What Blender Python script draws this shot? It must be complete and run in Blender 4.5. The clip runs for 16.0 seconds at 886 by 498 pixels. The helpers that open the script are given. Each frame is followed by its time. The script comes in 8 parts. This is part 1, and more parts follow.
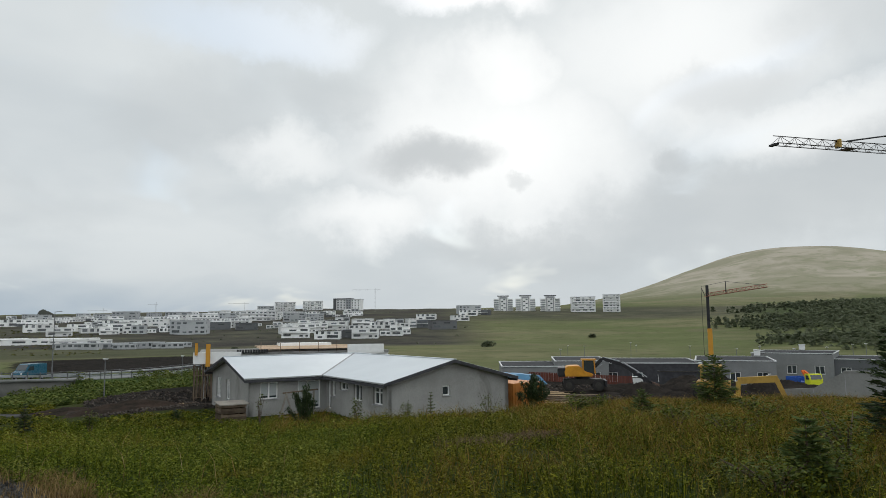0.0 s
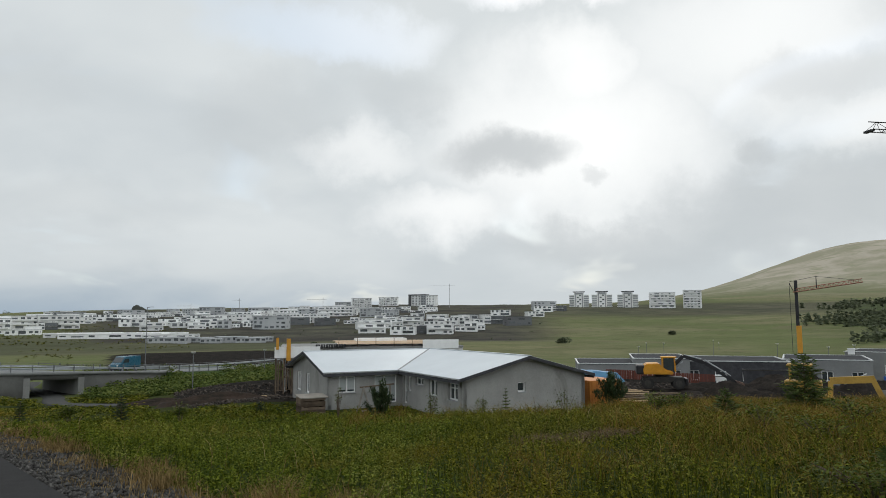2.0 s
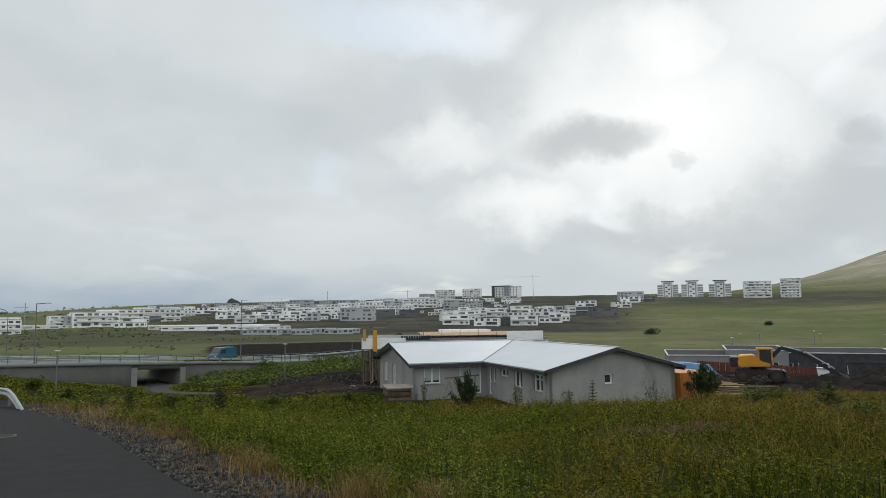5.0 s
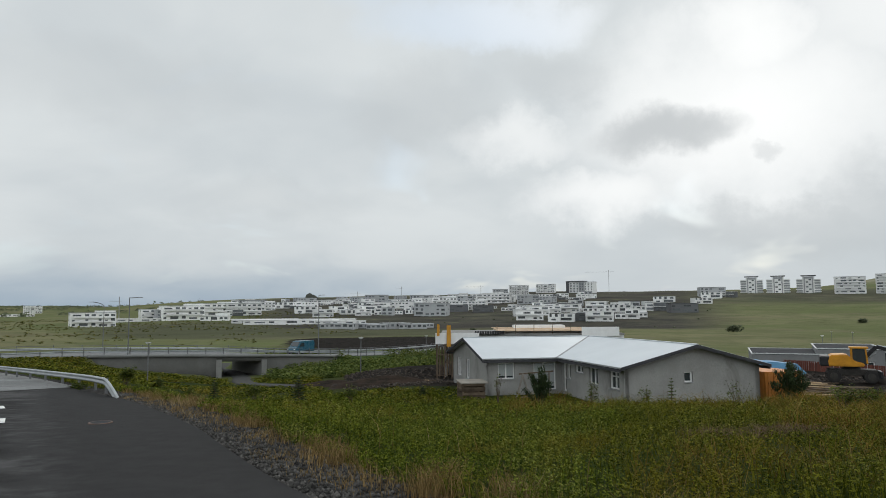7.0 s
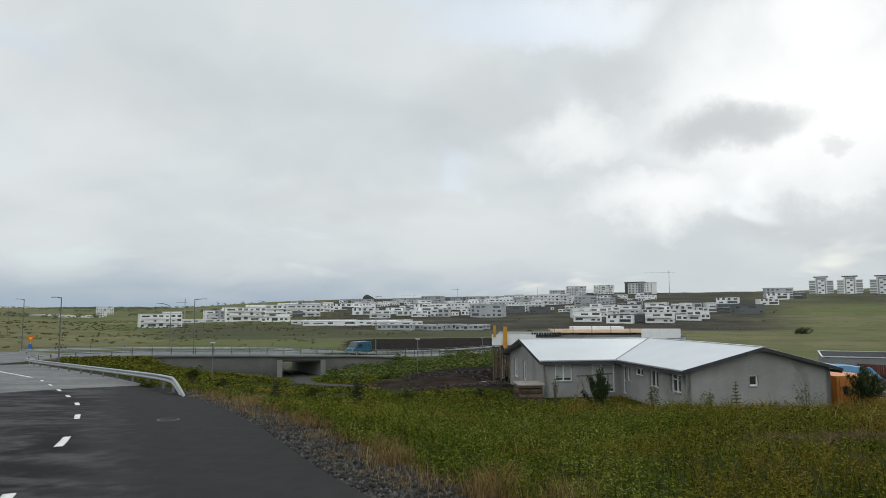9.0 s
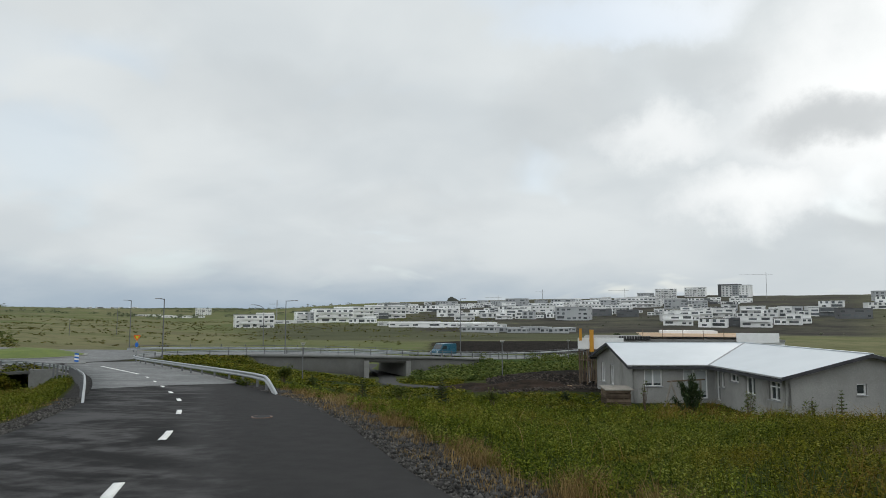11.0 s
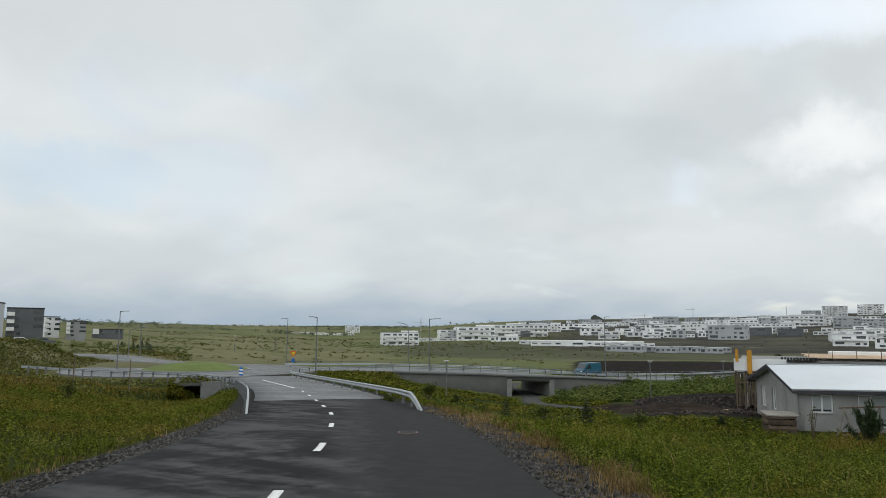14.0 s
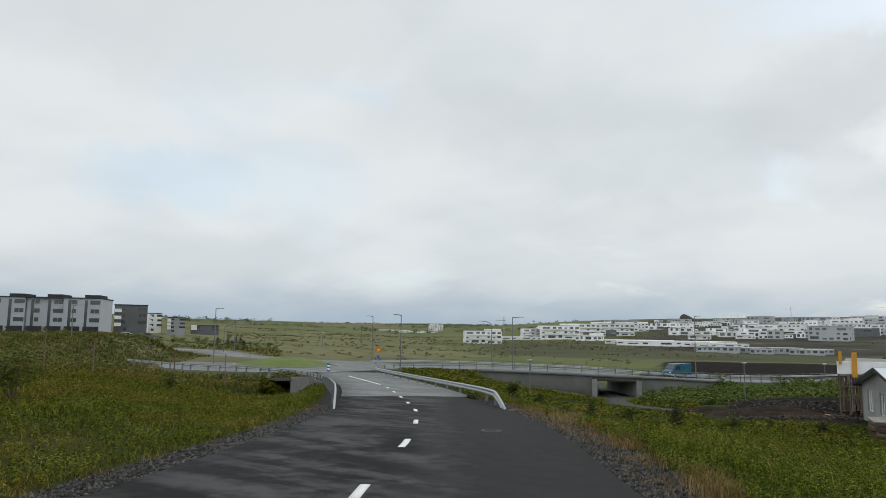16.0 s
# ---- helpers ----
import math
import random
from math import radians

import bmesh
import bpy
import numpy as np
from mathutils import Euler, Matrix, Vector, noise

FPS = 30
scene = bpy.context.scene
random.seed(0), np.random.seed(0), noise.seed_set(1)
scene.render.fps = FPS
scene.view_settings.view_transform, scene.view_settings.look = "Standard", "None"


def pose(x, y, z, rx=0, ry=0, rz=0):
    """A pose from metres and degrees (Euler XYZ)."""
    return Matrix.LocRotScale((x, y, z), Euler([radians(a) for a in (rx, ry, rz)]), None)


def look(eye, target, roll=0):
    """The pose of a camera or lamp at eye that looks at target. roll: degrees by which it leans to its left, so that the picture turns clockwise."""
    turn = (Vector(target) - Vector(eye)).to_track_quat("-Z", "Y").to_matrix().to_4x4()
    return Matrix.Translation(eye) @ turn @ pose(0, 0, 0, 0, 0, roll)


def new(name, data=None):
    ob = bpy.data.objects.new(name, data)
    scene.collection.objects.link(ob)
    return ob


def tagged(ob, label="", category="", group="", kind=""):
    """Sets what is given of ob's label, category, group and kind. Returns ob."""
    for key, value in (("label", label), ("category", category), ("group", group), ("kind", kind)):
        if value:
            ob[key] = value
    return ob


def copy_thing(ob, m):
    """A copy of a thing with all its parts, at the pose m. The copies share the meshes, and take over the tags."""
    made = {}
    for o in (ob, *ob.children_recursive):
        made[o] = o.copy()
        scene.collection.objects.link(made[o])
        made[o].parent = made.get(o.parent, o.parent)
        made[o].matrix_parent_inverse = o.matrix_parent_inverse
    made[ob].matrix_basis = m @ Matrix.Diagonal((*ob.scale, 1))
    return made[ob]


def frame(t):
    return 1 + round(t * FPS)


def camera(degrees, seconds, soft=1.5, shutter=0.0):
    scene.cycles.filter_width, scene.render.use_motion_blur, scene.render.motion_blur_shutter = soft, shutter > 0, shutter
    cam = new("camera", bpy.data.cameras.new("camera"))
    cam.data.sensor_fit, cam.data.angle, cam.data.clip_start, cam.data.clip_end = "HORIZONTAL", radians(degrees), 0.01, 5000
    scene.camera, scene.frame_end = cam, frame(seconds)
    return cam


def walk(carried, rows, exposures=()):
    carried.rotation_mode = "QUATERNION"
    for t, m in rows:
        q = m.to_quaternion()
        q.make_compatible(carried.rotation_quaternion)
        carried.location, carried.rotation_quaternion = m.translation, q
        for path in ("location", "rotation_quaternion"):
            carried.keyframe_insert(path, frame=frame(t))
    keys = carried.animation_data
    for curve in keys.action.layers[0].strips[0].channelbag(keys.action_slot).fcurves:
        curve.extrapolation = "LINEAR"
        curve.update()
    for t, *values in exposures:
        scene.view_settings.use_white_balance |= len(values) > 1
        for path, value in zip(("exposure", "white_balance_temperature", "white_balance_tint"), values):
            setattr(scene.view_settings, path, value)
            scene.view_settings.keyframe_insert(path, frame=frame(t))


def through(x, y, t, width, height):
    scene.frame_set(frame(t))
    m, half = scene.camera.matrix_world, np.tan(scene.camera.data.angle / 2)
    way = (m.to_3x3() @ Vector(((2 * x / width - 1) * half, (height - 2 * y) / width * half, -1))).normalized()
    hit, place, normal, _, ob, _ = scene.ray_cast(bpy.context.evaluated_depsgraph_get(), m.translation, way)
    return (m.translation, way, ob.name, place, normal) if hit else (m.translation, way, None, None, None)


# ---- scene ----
# ---------------- camera: turns where it stands, eye 1.6 m over the road ----------------
EYE = 1.6
cam = camera(64.98, 16.0, soft=0.8)
TURNS = [  # seconds, bearing, tilt, lean in degrees
    (0.0, 0.00, 6.37, -0.50), (0.5, -1.84, 6.08, -0.39), (1.0, -3.70, 6.04, -0.34), (1.5, -4.92, 6.03, -0.26),
    (2.0, -6.12, 6.08, -0.28), (2.5, -8.21, 6.07, -0.32), (3.0, -9.32, 5.74, -0.37), (3.5, -10.40, 5.60, -0.38),
    (4.0, -11.22, 5.46, -0.48), (6.5, -17.16, 5.29, -0.35), (7.0, -18.99, 5.08, -0.26), (7.5, -20.15, 4.94, -0.14),
    (8.0, -21.11, 4.94, -0.18), (8.5, -22.20, 5.11, -0.24), (11.0, -30.53, 5.40, 0.10), (11.5, -32.45, 5.75, 0.05),
    (12.0, -35.35, 6.17, -0.02), (12.5, -36.77, 6.31, 0.12), (13.0, -38.59, 6.61, 0.27), (13.5, -40.24, 6.82, 0.28),
    (14.0, -42.13, 6.84, 0.35), (14.5, -43.11, 6.91, 0.37), (15.0, -44.71, 6.87, 0.42), (15.5, -46.49, 6.83, 0.73),
    (16.0, -48.96, 6.63, 0.79)]
walk(cam, [(t, pose(0, 0, EYE, 90 + p, 0, -b) @ pose(0, 0, 0, 0, 0, r)) for t, b, p, r in TURNS],
     [(0.0, -0.07), (4.0, -0.08), (7.0, -0.10), (8.5, -0.05), (11.0, -0.02), (14.0, 0.0), (16.0, 0.04)])

# ---------------- overcast sky and a veiled sun ----------------
SUN_BEARING, SUN_HEIGHT = 6, 34


def bearing(az, r=1.0, z=0.0):
    """A point at that bearing (degrees from +y towards +x), distance and height."""
    return Vector((r * math.sin(radians(az)), r * math.cos(radians(az)), z))


def aim(az, el):
    return bearing(az, math.cos(radians(el)), math.sin(radians(el)))


class Nodes:
    """A short hand for node trees."""

    def __init__(self, tree):
        self.tree = tree
        tree.nodes.clear()

    def n(self, kind, **values):
        node = self.tree.nodes.new(kind)
        for key, v in values.items():
            setattr(node, key, v) if not isinstance(v, tuple) or key == "operation" else None
        return node

    def link(self, a, b):
        self.tree.links.new(a, b)

    def put(self, socket, v):
        if isinstance(v, bpy.types.NodeSocket):
            self.link(v, socket)
        else:
            socket.default_value = v

    def math(self, op, a, b=0.0, c=0.0, clamp=False):
        node = self.tree.nodes.new("ShaderNodeMath")
        node.operation, node.use_clamp = op, clamp
        for s, v in zip(node.inputs, (a, b, c)):
            self.put(s, v)
        return node.outputs[0]

    def vec(self, op, a, b=(0, 0, 0), scale=1.0):
        node = self.tree.nodes.new("ShaderNodeVectorMath")
        node.operation = op
        self.put(node.inputs[0], a)
        self.put(node.inputs[1], b)
        self.put(node.inputs[3], scale)
        return node.outputs[1 if op in ("DOT_PRODUCT", "LENGTH", "DISTANCE") else 0]

    def noise(self, at, scale, detail=4.0, rough=0.55, distort=0.0):
        node = self.tree.nodes.new("ShaderNodeTexNoise")
        if at is not None:
            self.link(at, node.inputs["Vector"])
        for key, v in (("Scale", scale), ("Detail", detail), ("Roughness", rough), ("Distortion", distort)):
            node.inputs[key].default_value = v
        return node.outputs[0]

    def span(self, v, lo, hi, to_lo=0.0, to_hi=1.0, smooth=True):
        node = self.tree.nodes.new("ShaderNodeMapRange")
        node.interpolation_type = "SMOOTHSTEP" if smooth else "LINEAR"
        for s, x in zip(node.inputs, (v, lo, hi, to_lo, to_hi)):
            self.put(s, x)
        return node.outputs[0]

    def mix(self, f, a, b):
        node = self.tree.nodes.new("ShaderNodeMix")
        node.data_type = "RGBA"
        self.put(node.inputs[0], f)
        for s, v in ((node.inputs[6], a), (node.inputs[7], b)):
            self.put(s, (*v, 1.0) if isinstance(v, tuple) and len(v) == 3 else v)
        return node.outputs[2]


def make_sky():
    world = bpy.data.worlds.new("overcast_sky")
    scene.world = world
    world.use_nodes = True
    k = Nodes(world.node_tree)
    out = k.n("ShaderNodeOutputWorld")
    d = k.vec("NORMALIZE", k.n("ShaderNodeTexCoord").outputs["Generated"])
    # soft eddies bend the outlines of the clouds
    eddy = k.tree.nodes.new("ShaderNodeTexNoise")
    k.link(d, eddy.inputs["Vector"])
    eddy.inputs["Scale"].default_value, eddy.inputs["Detail"].default_value, eddy.inputs["Roughness"].default_value = 7.0, 8.0, 0.62
    bent = k.vec("ADD", d, k.vec("SCALE", k.vec("SUBTRACT", eddy.outputs["Color"], (0.5, 0.5, 0.5)), scale=0.125))
    sep = k.n("ShaderNodeSeparateXYZ")
    k.link(k.vec("NORMALIZE", bent), sep.inputs[0])
    az = k.math("DEGREES", k.math("ARCTAN2", sep.outputs[0], sep.outputs[1]))
    el = k.math("DEGREES", k.math("ARCSINE", sep.outputs[2]))
    true = k.n("ShaderNodeSeparateXYZ")
    k.link(d, true.inputs[0])
    up = true.outputs[2]
    # the cloud deck lies flat overhead: stretched towards the horizon
    deck = k.vec("SCALE", d, scale=k.math("DIVIDE", 1.0, k.math("ADD", k.math("MAXIMUM", up, 0.0), 0.30)))
    flat = k.vec("MULTIPLY", deck, (1.0, 1.0, 0.5))
    big = k.noise(flat, 1.1, 3.0, 0.45, 0.4)
    mid = k.noise(flat, 3.0, 4.0, 0.5, 0.3)

    def lobe(a, e, ra, re, edge=0.0):
        """A soft oval of cloud or light about a bearing and a height, in degrees."""
        u = k.math("MULTIPLY", k.math("SUBTRACT", az, a), 1.0 / ra)
        v = k.math("MULTIPLY", k.math("SUBTRACT", el, e), 1.0 / re)
        return k.span(k.math("ADD", k.math("MULTIPLY", u, u), k.math("MULTIPLY", v, v)), 1.0, edge)

    cover = k.math("ADD", k.math("MULTIPLY", big, 0.65), k.math("MULTIPLY", mid, 0.35))
    col = k.mix(k.span(cover, 0.36, 0.64), (0.635, 0.685, 0.712), (0.755, 0.798, 0.812))
    # the thin bright veil round the hidden sun
    veil = k.math("MULTIPLY", lobe(5, 14.5, 17, 10.5, -0.35), 1.05, clamp=True)
    for a, e, ra, re, f in ((19, 21, 18, 9, 0.8), (-12.5, 13.6, 8.0, 2.6, 0.6), (-5.5, 9.0, 8, 3.4, 0.85), (29, 14.5, 12, 3.2, 0.75), (6, 20, 8, 5, 1.0)):
        veil = k.math("MAXIMUM", veil, k.math("MULTIPLY", lobe(a, e, ra, re, -0.35), f))
    col = k.mix(veil, col, (1.13, 1.14, 1.13))
    # darker puffs before it, and the bank over the hill
    dark = k.math("MULTIPLY", lobe(-1.0, 13.7, 6.6, 2.7, 0.0), 0.78)
    for a, e, ra, re, f in ((-20.5, 16.5, 7.5, 4.5, 0.32), (25, 9.0, 17, 3.9, 0.5), (8, 6.0, 13, 2.6, 0.5), (23, 18, 7, 2.2, 0.35), (18.8, 12.8, 2.0, 1.7, 0.5), (-10, 18.5, 6, 3, 0.3),
                            (6.5, 11.5, 1.6, 0.9, 0.35), (33, 22, 9, 4, 0.3), (-45, 17, 14, 4, 0.22), (-60, 22, 10, 3.5, 0.25), (-33, 9, 10, 2.5, 0.2), (-72, 26, 24, 10, 0.34), (18, 7.5, 12, 3.2, 0.45), (34, 11, 12, 4.0, 0.5)):
        dark = k.math("MAXIMUM", dark, k.math("MULTIPLY", lobe(a, e, ra, re), f))
    col = k.mix(dark, col, (0.525, 0.558, 0.575))
    # a low grey layer, bluish down at the horizon
    low = k.span(up, 0.15, 0.02)
    col = k.mix(k.math("MULTIPLY", low, 0.62), col, (0.595, 0.645, 0.668))
    haze = k.math("MULTIPLY", k.span(k.math("ADD", up, k.math("MULTIPLY", k.math("SUBTRACT", mid, 0.5), 0.05)), 0.085, 0.0), k.span(az, 5.0, -35.0))
    col = k.mix(k.math("MULTIPLY", haze, 0.95), col, (0.36, 0.45, 0.54))
    # thin places where the clear sky shows through
    blue = k.n("ShaderNodeTexSky")
    blue.sky_type, blue.sun_disc = "NISHITA", False
    blue.sun_elevation, blue.sun_rotation = radians(SUN_HEIGHT), radians(SUN_BEARING)
    clear = k.vec("ADD", k.vec("SCALE", blue.outputs[0], scale=0.1), (0.25, 0.33, 0.38))
    gap = k.math("MULTIPLY", k.span(k.noise(flat, 2.1, 3.0, 0.5, 0.6), 0.56, 0.76), 0.25)
    for a, e, ra, re, f in ((-16, 23.5, 12, 3, 0.35), (2, 26.5, 8, 2.5, 0.35), (-70, 11.3, 9, 3, 0.4), (-62, 12, 9, 4, 0.22)):
        gap = k.math("MAXIMUM", gap, k.math("MULTIPLY", lobe(a, e, ra, re, 0.0), f))
    col = k.mix(gap, col, clear)
    # the deck is brighter overhead and away from the hill
    lift = k.math("MULTIPLY", k.span(up, 0.45, 0.95, 1.0, 1.25), k.span(k.vec("DOT_PRODUCT", d, tuple(aim(155, 20))), -0.15, 0.8, 1.0, 1.4))
    bg = k.n("ShaderNodeBackground")
    k.link(k.vec("SCALE", col, scale=lift), bg.inputs[0])
    bg.inputs[1].default_value = 1.0
    k.link(bg.outputs[0], out.inputs[0])


make_sky()
sun = new("sun", bpy.data.lights.new("sun", "SUN"))
sun.data.energy, sun.data.angle, sun.data.color = 0.6, radians(18), (1.0, 0.96, 0.90)
sun.matrix_world = look(aim(SUN_BEARING, SUN_HEIGHT) * 100, (0, 0, 0))


# ---------------- materials ----------------
def surface(name, a, b=None, scale=3.0, rough=0.8, metal=0.0, bump=0.15, fine=12.0, spec=0.3, island=0.0, spread=0.0, stain=None):
    """Two tones mixed by noise at two scales, with grain in the relief. island: how far the tone varies from piece to piece; spread: from object to object."""
    m = bpy.data.materials.new(name)
    m.use_nodes = True
    k = Nodes(m.node_tree)
    out, bsdf = k.n("ShaderNodeOutputMaterial"), k.n("ShaderNodeBsdfPrincipled")
    k.link(bsdf.outputs[0], out.inputs[0])
    b = b or tuple(0.72 * v for v in a)
    at = k.n("ShaderNodeTexCoord").outputs["Object"]
    large, small = k.noise(at, scale, 5.0, 0.6), k.noise(at, scale * fine, 4.0, 0.65)
    f = k.span(k.math("ADD", k.math("MULTIPLY", large, 0.65), k.math("MULTIPLY", small, 0.35)), 0.34, 0.66)
    col = k.mix(f, b, a)
    if stain:
        col = k.mix(k.span(k.noise(at, scale * 0.45, 6.0, 0.7, 0.8), 0.55, 0.72), col, stain)
    vary = None
    if island:
        vary = k.span(k.n("ShaderNodeNewGeometry").outputs["Random Per Island"], 0, 1, 1 - island, 1 + island, False)
    if spread:
        vary = k.span(k.n("ShaderNodeObjectInfo").outputs["Random"], 0, 1, 1 - spread, 1 + spread, False)
    if vary is not None:
        col = k.vec("SCALE", col, scale=vary)
    k.link(col, bsdf.inputs["Base Color"])
    k.put(bsdf.inputs["Roughness"], k.span(small, 0.2, 0.8, max(0.03, rough - 0.12), min(1.0, rough + 0.1), False))
    bsdf.inputs["Metallic"].default_value = metal
    bsdf.inputs["Specular IOR Level"].default_value = spec
    if bump:
        bn = k.n("ShaderNodeBump")
        bn.inputs["Strength"].default_value, bn.inputs["Distance"].default_value = bump, 0.03
        k.link(small, bn.inputs["Height"])
        k.link(bn.outputs[0], bsdf.inputs["Normal"])
    return m


def leafy(name, a, b, c=None, through=0.18):
    """Leaves and blades: tone differs from one to the next, and some light passes."""
    m = bpy.data.materials.new(name)
    m.use_nodes = True
    k = Nodes(m.node_tree)
    out, bsdf = k.n("ShaderNodeOutputMaterial"), k.n("ShaderNodeBsdfPrincipled")
    r = k.n("ShaderNodeNewGeometry").outputs["Random Per Island"]
    col = k.mix(k.math("POWER", r, 1.5), a, b)
    if c:
        col = k.mix(k.span(k.noise(k.n("ShaderNodeTexCoord").outputs["Object"], 0.22, 3.0), 0.45, 0.62), col, c)
    k.link(col, bsdf.inputs["Base Color"])
    bsdf.inputs["Roughness"].default_value = 0.7
    bsdf.inputs["Specular IOR Level"].default_value = 0.1
    tr = k.n("ShaderNodeBsdfTranslucent")
    k.link(col, tr.inputs[0])
    mx = k.n("ShaderNodeMixShader")
    mx.inputs[0].default_value = through
    k.link(bsdf.outputs[0], mx.inputs[1])
    k.link(tr.outputs[0], mx.inputs[2])
    k.link(mx.outputs[0], out.inputs[0])
    return m


def sward(name, dark, light, warm, pale, through=0.2):
    """Growth of many leaves: dark to light from leaf to leaf, drifting in patches to a warmer and a paler kind."""
    m = bpy.data.materials.new(name)
    m.use_nodes = True
    k = Nodes(m.node_tree)
    out, bsdf = k.n("ShaderNodeOutputMaterial"), k.n("ShaderNodeBsdfPrincipled")
    pos = k.n("ShaderNodeTexCoord").outputs["Object"]
    r = k.n("ShaderNodeNewGeometry").outputs["Random Per Island"]
    col = k.mix(k.math("POWER", r, 1.8), dark, light)
    drift = k.math("ADD", k.math("MULTIPLY", k.noise(pos, 0.16, 4.0, 0.6, 0.5), 0.6), k.math("MULTIPLY", k.noise(pos, 0.9, 3.0, 0.6), 0.4))
    col = k.mix(k.math("MULTIPLY", k.span(drift, 0.50, 0.62), k.span(r, 0.0, 0.8, 0.25, 0.95)), col, warm)
    fresh = k.noise(pos, 0.55, 4.0, 0.65, 0.4)
    col = k.mix(k.math("MULTIPLY", k.span(fresh, 0.50, 0.66), k.span(r, 0.35, 1.0, 0.0, 0.8)), col, pale)
    k.link(col, bsdf.inputs["Base Color"])
    bsdf.inputs["Roughness"].default_value = 0.75
    bsdf.inputs["Specular IOR Level"].default_value = 0.04
    tr = k.n("ShaderNodeBsdfTranslucent")
    k.link(col, tr.inputs[0])
    mx = k.n("ShaderNodeMixShader")
    mx.inputs[0].default_value = through
    k.link(bsdf.outputs[0], mx.inputs[1])
    k.link(tr.outputs[0], mx.inputs[2])
    k.link(mx.outputs[0], out.inputs[0])
    return m


def glass(name, tint=(0.05, 0.06, 0.065)):
    m = surface(name, tint, tuple(0.7 * v for v in tint), 0.8, 0.1, 0.0, 0.0, spec=0.8)
    return m


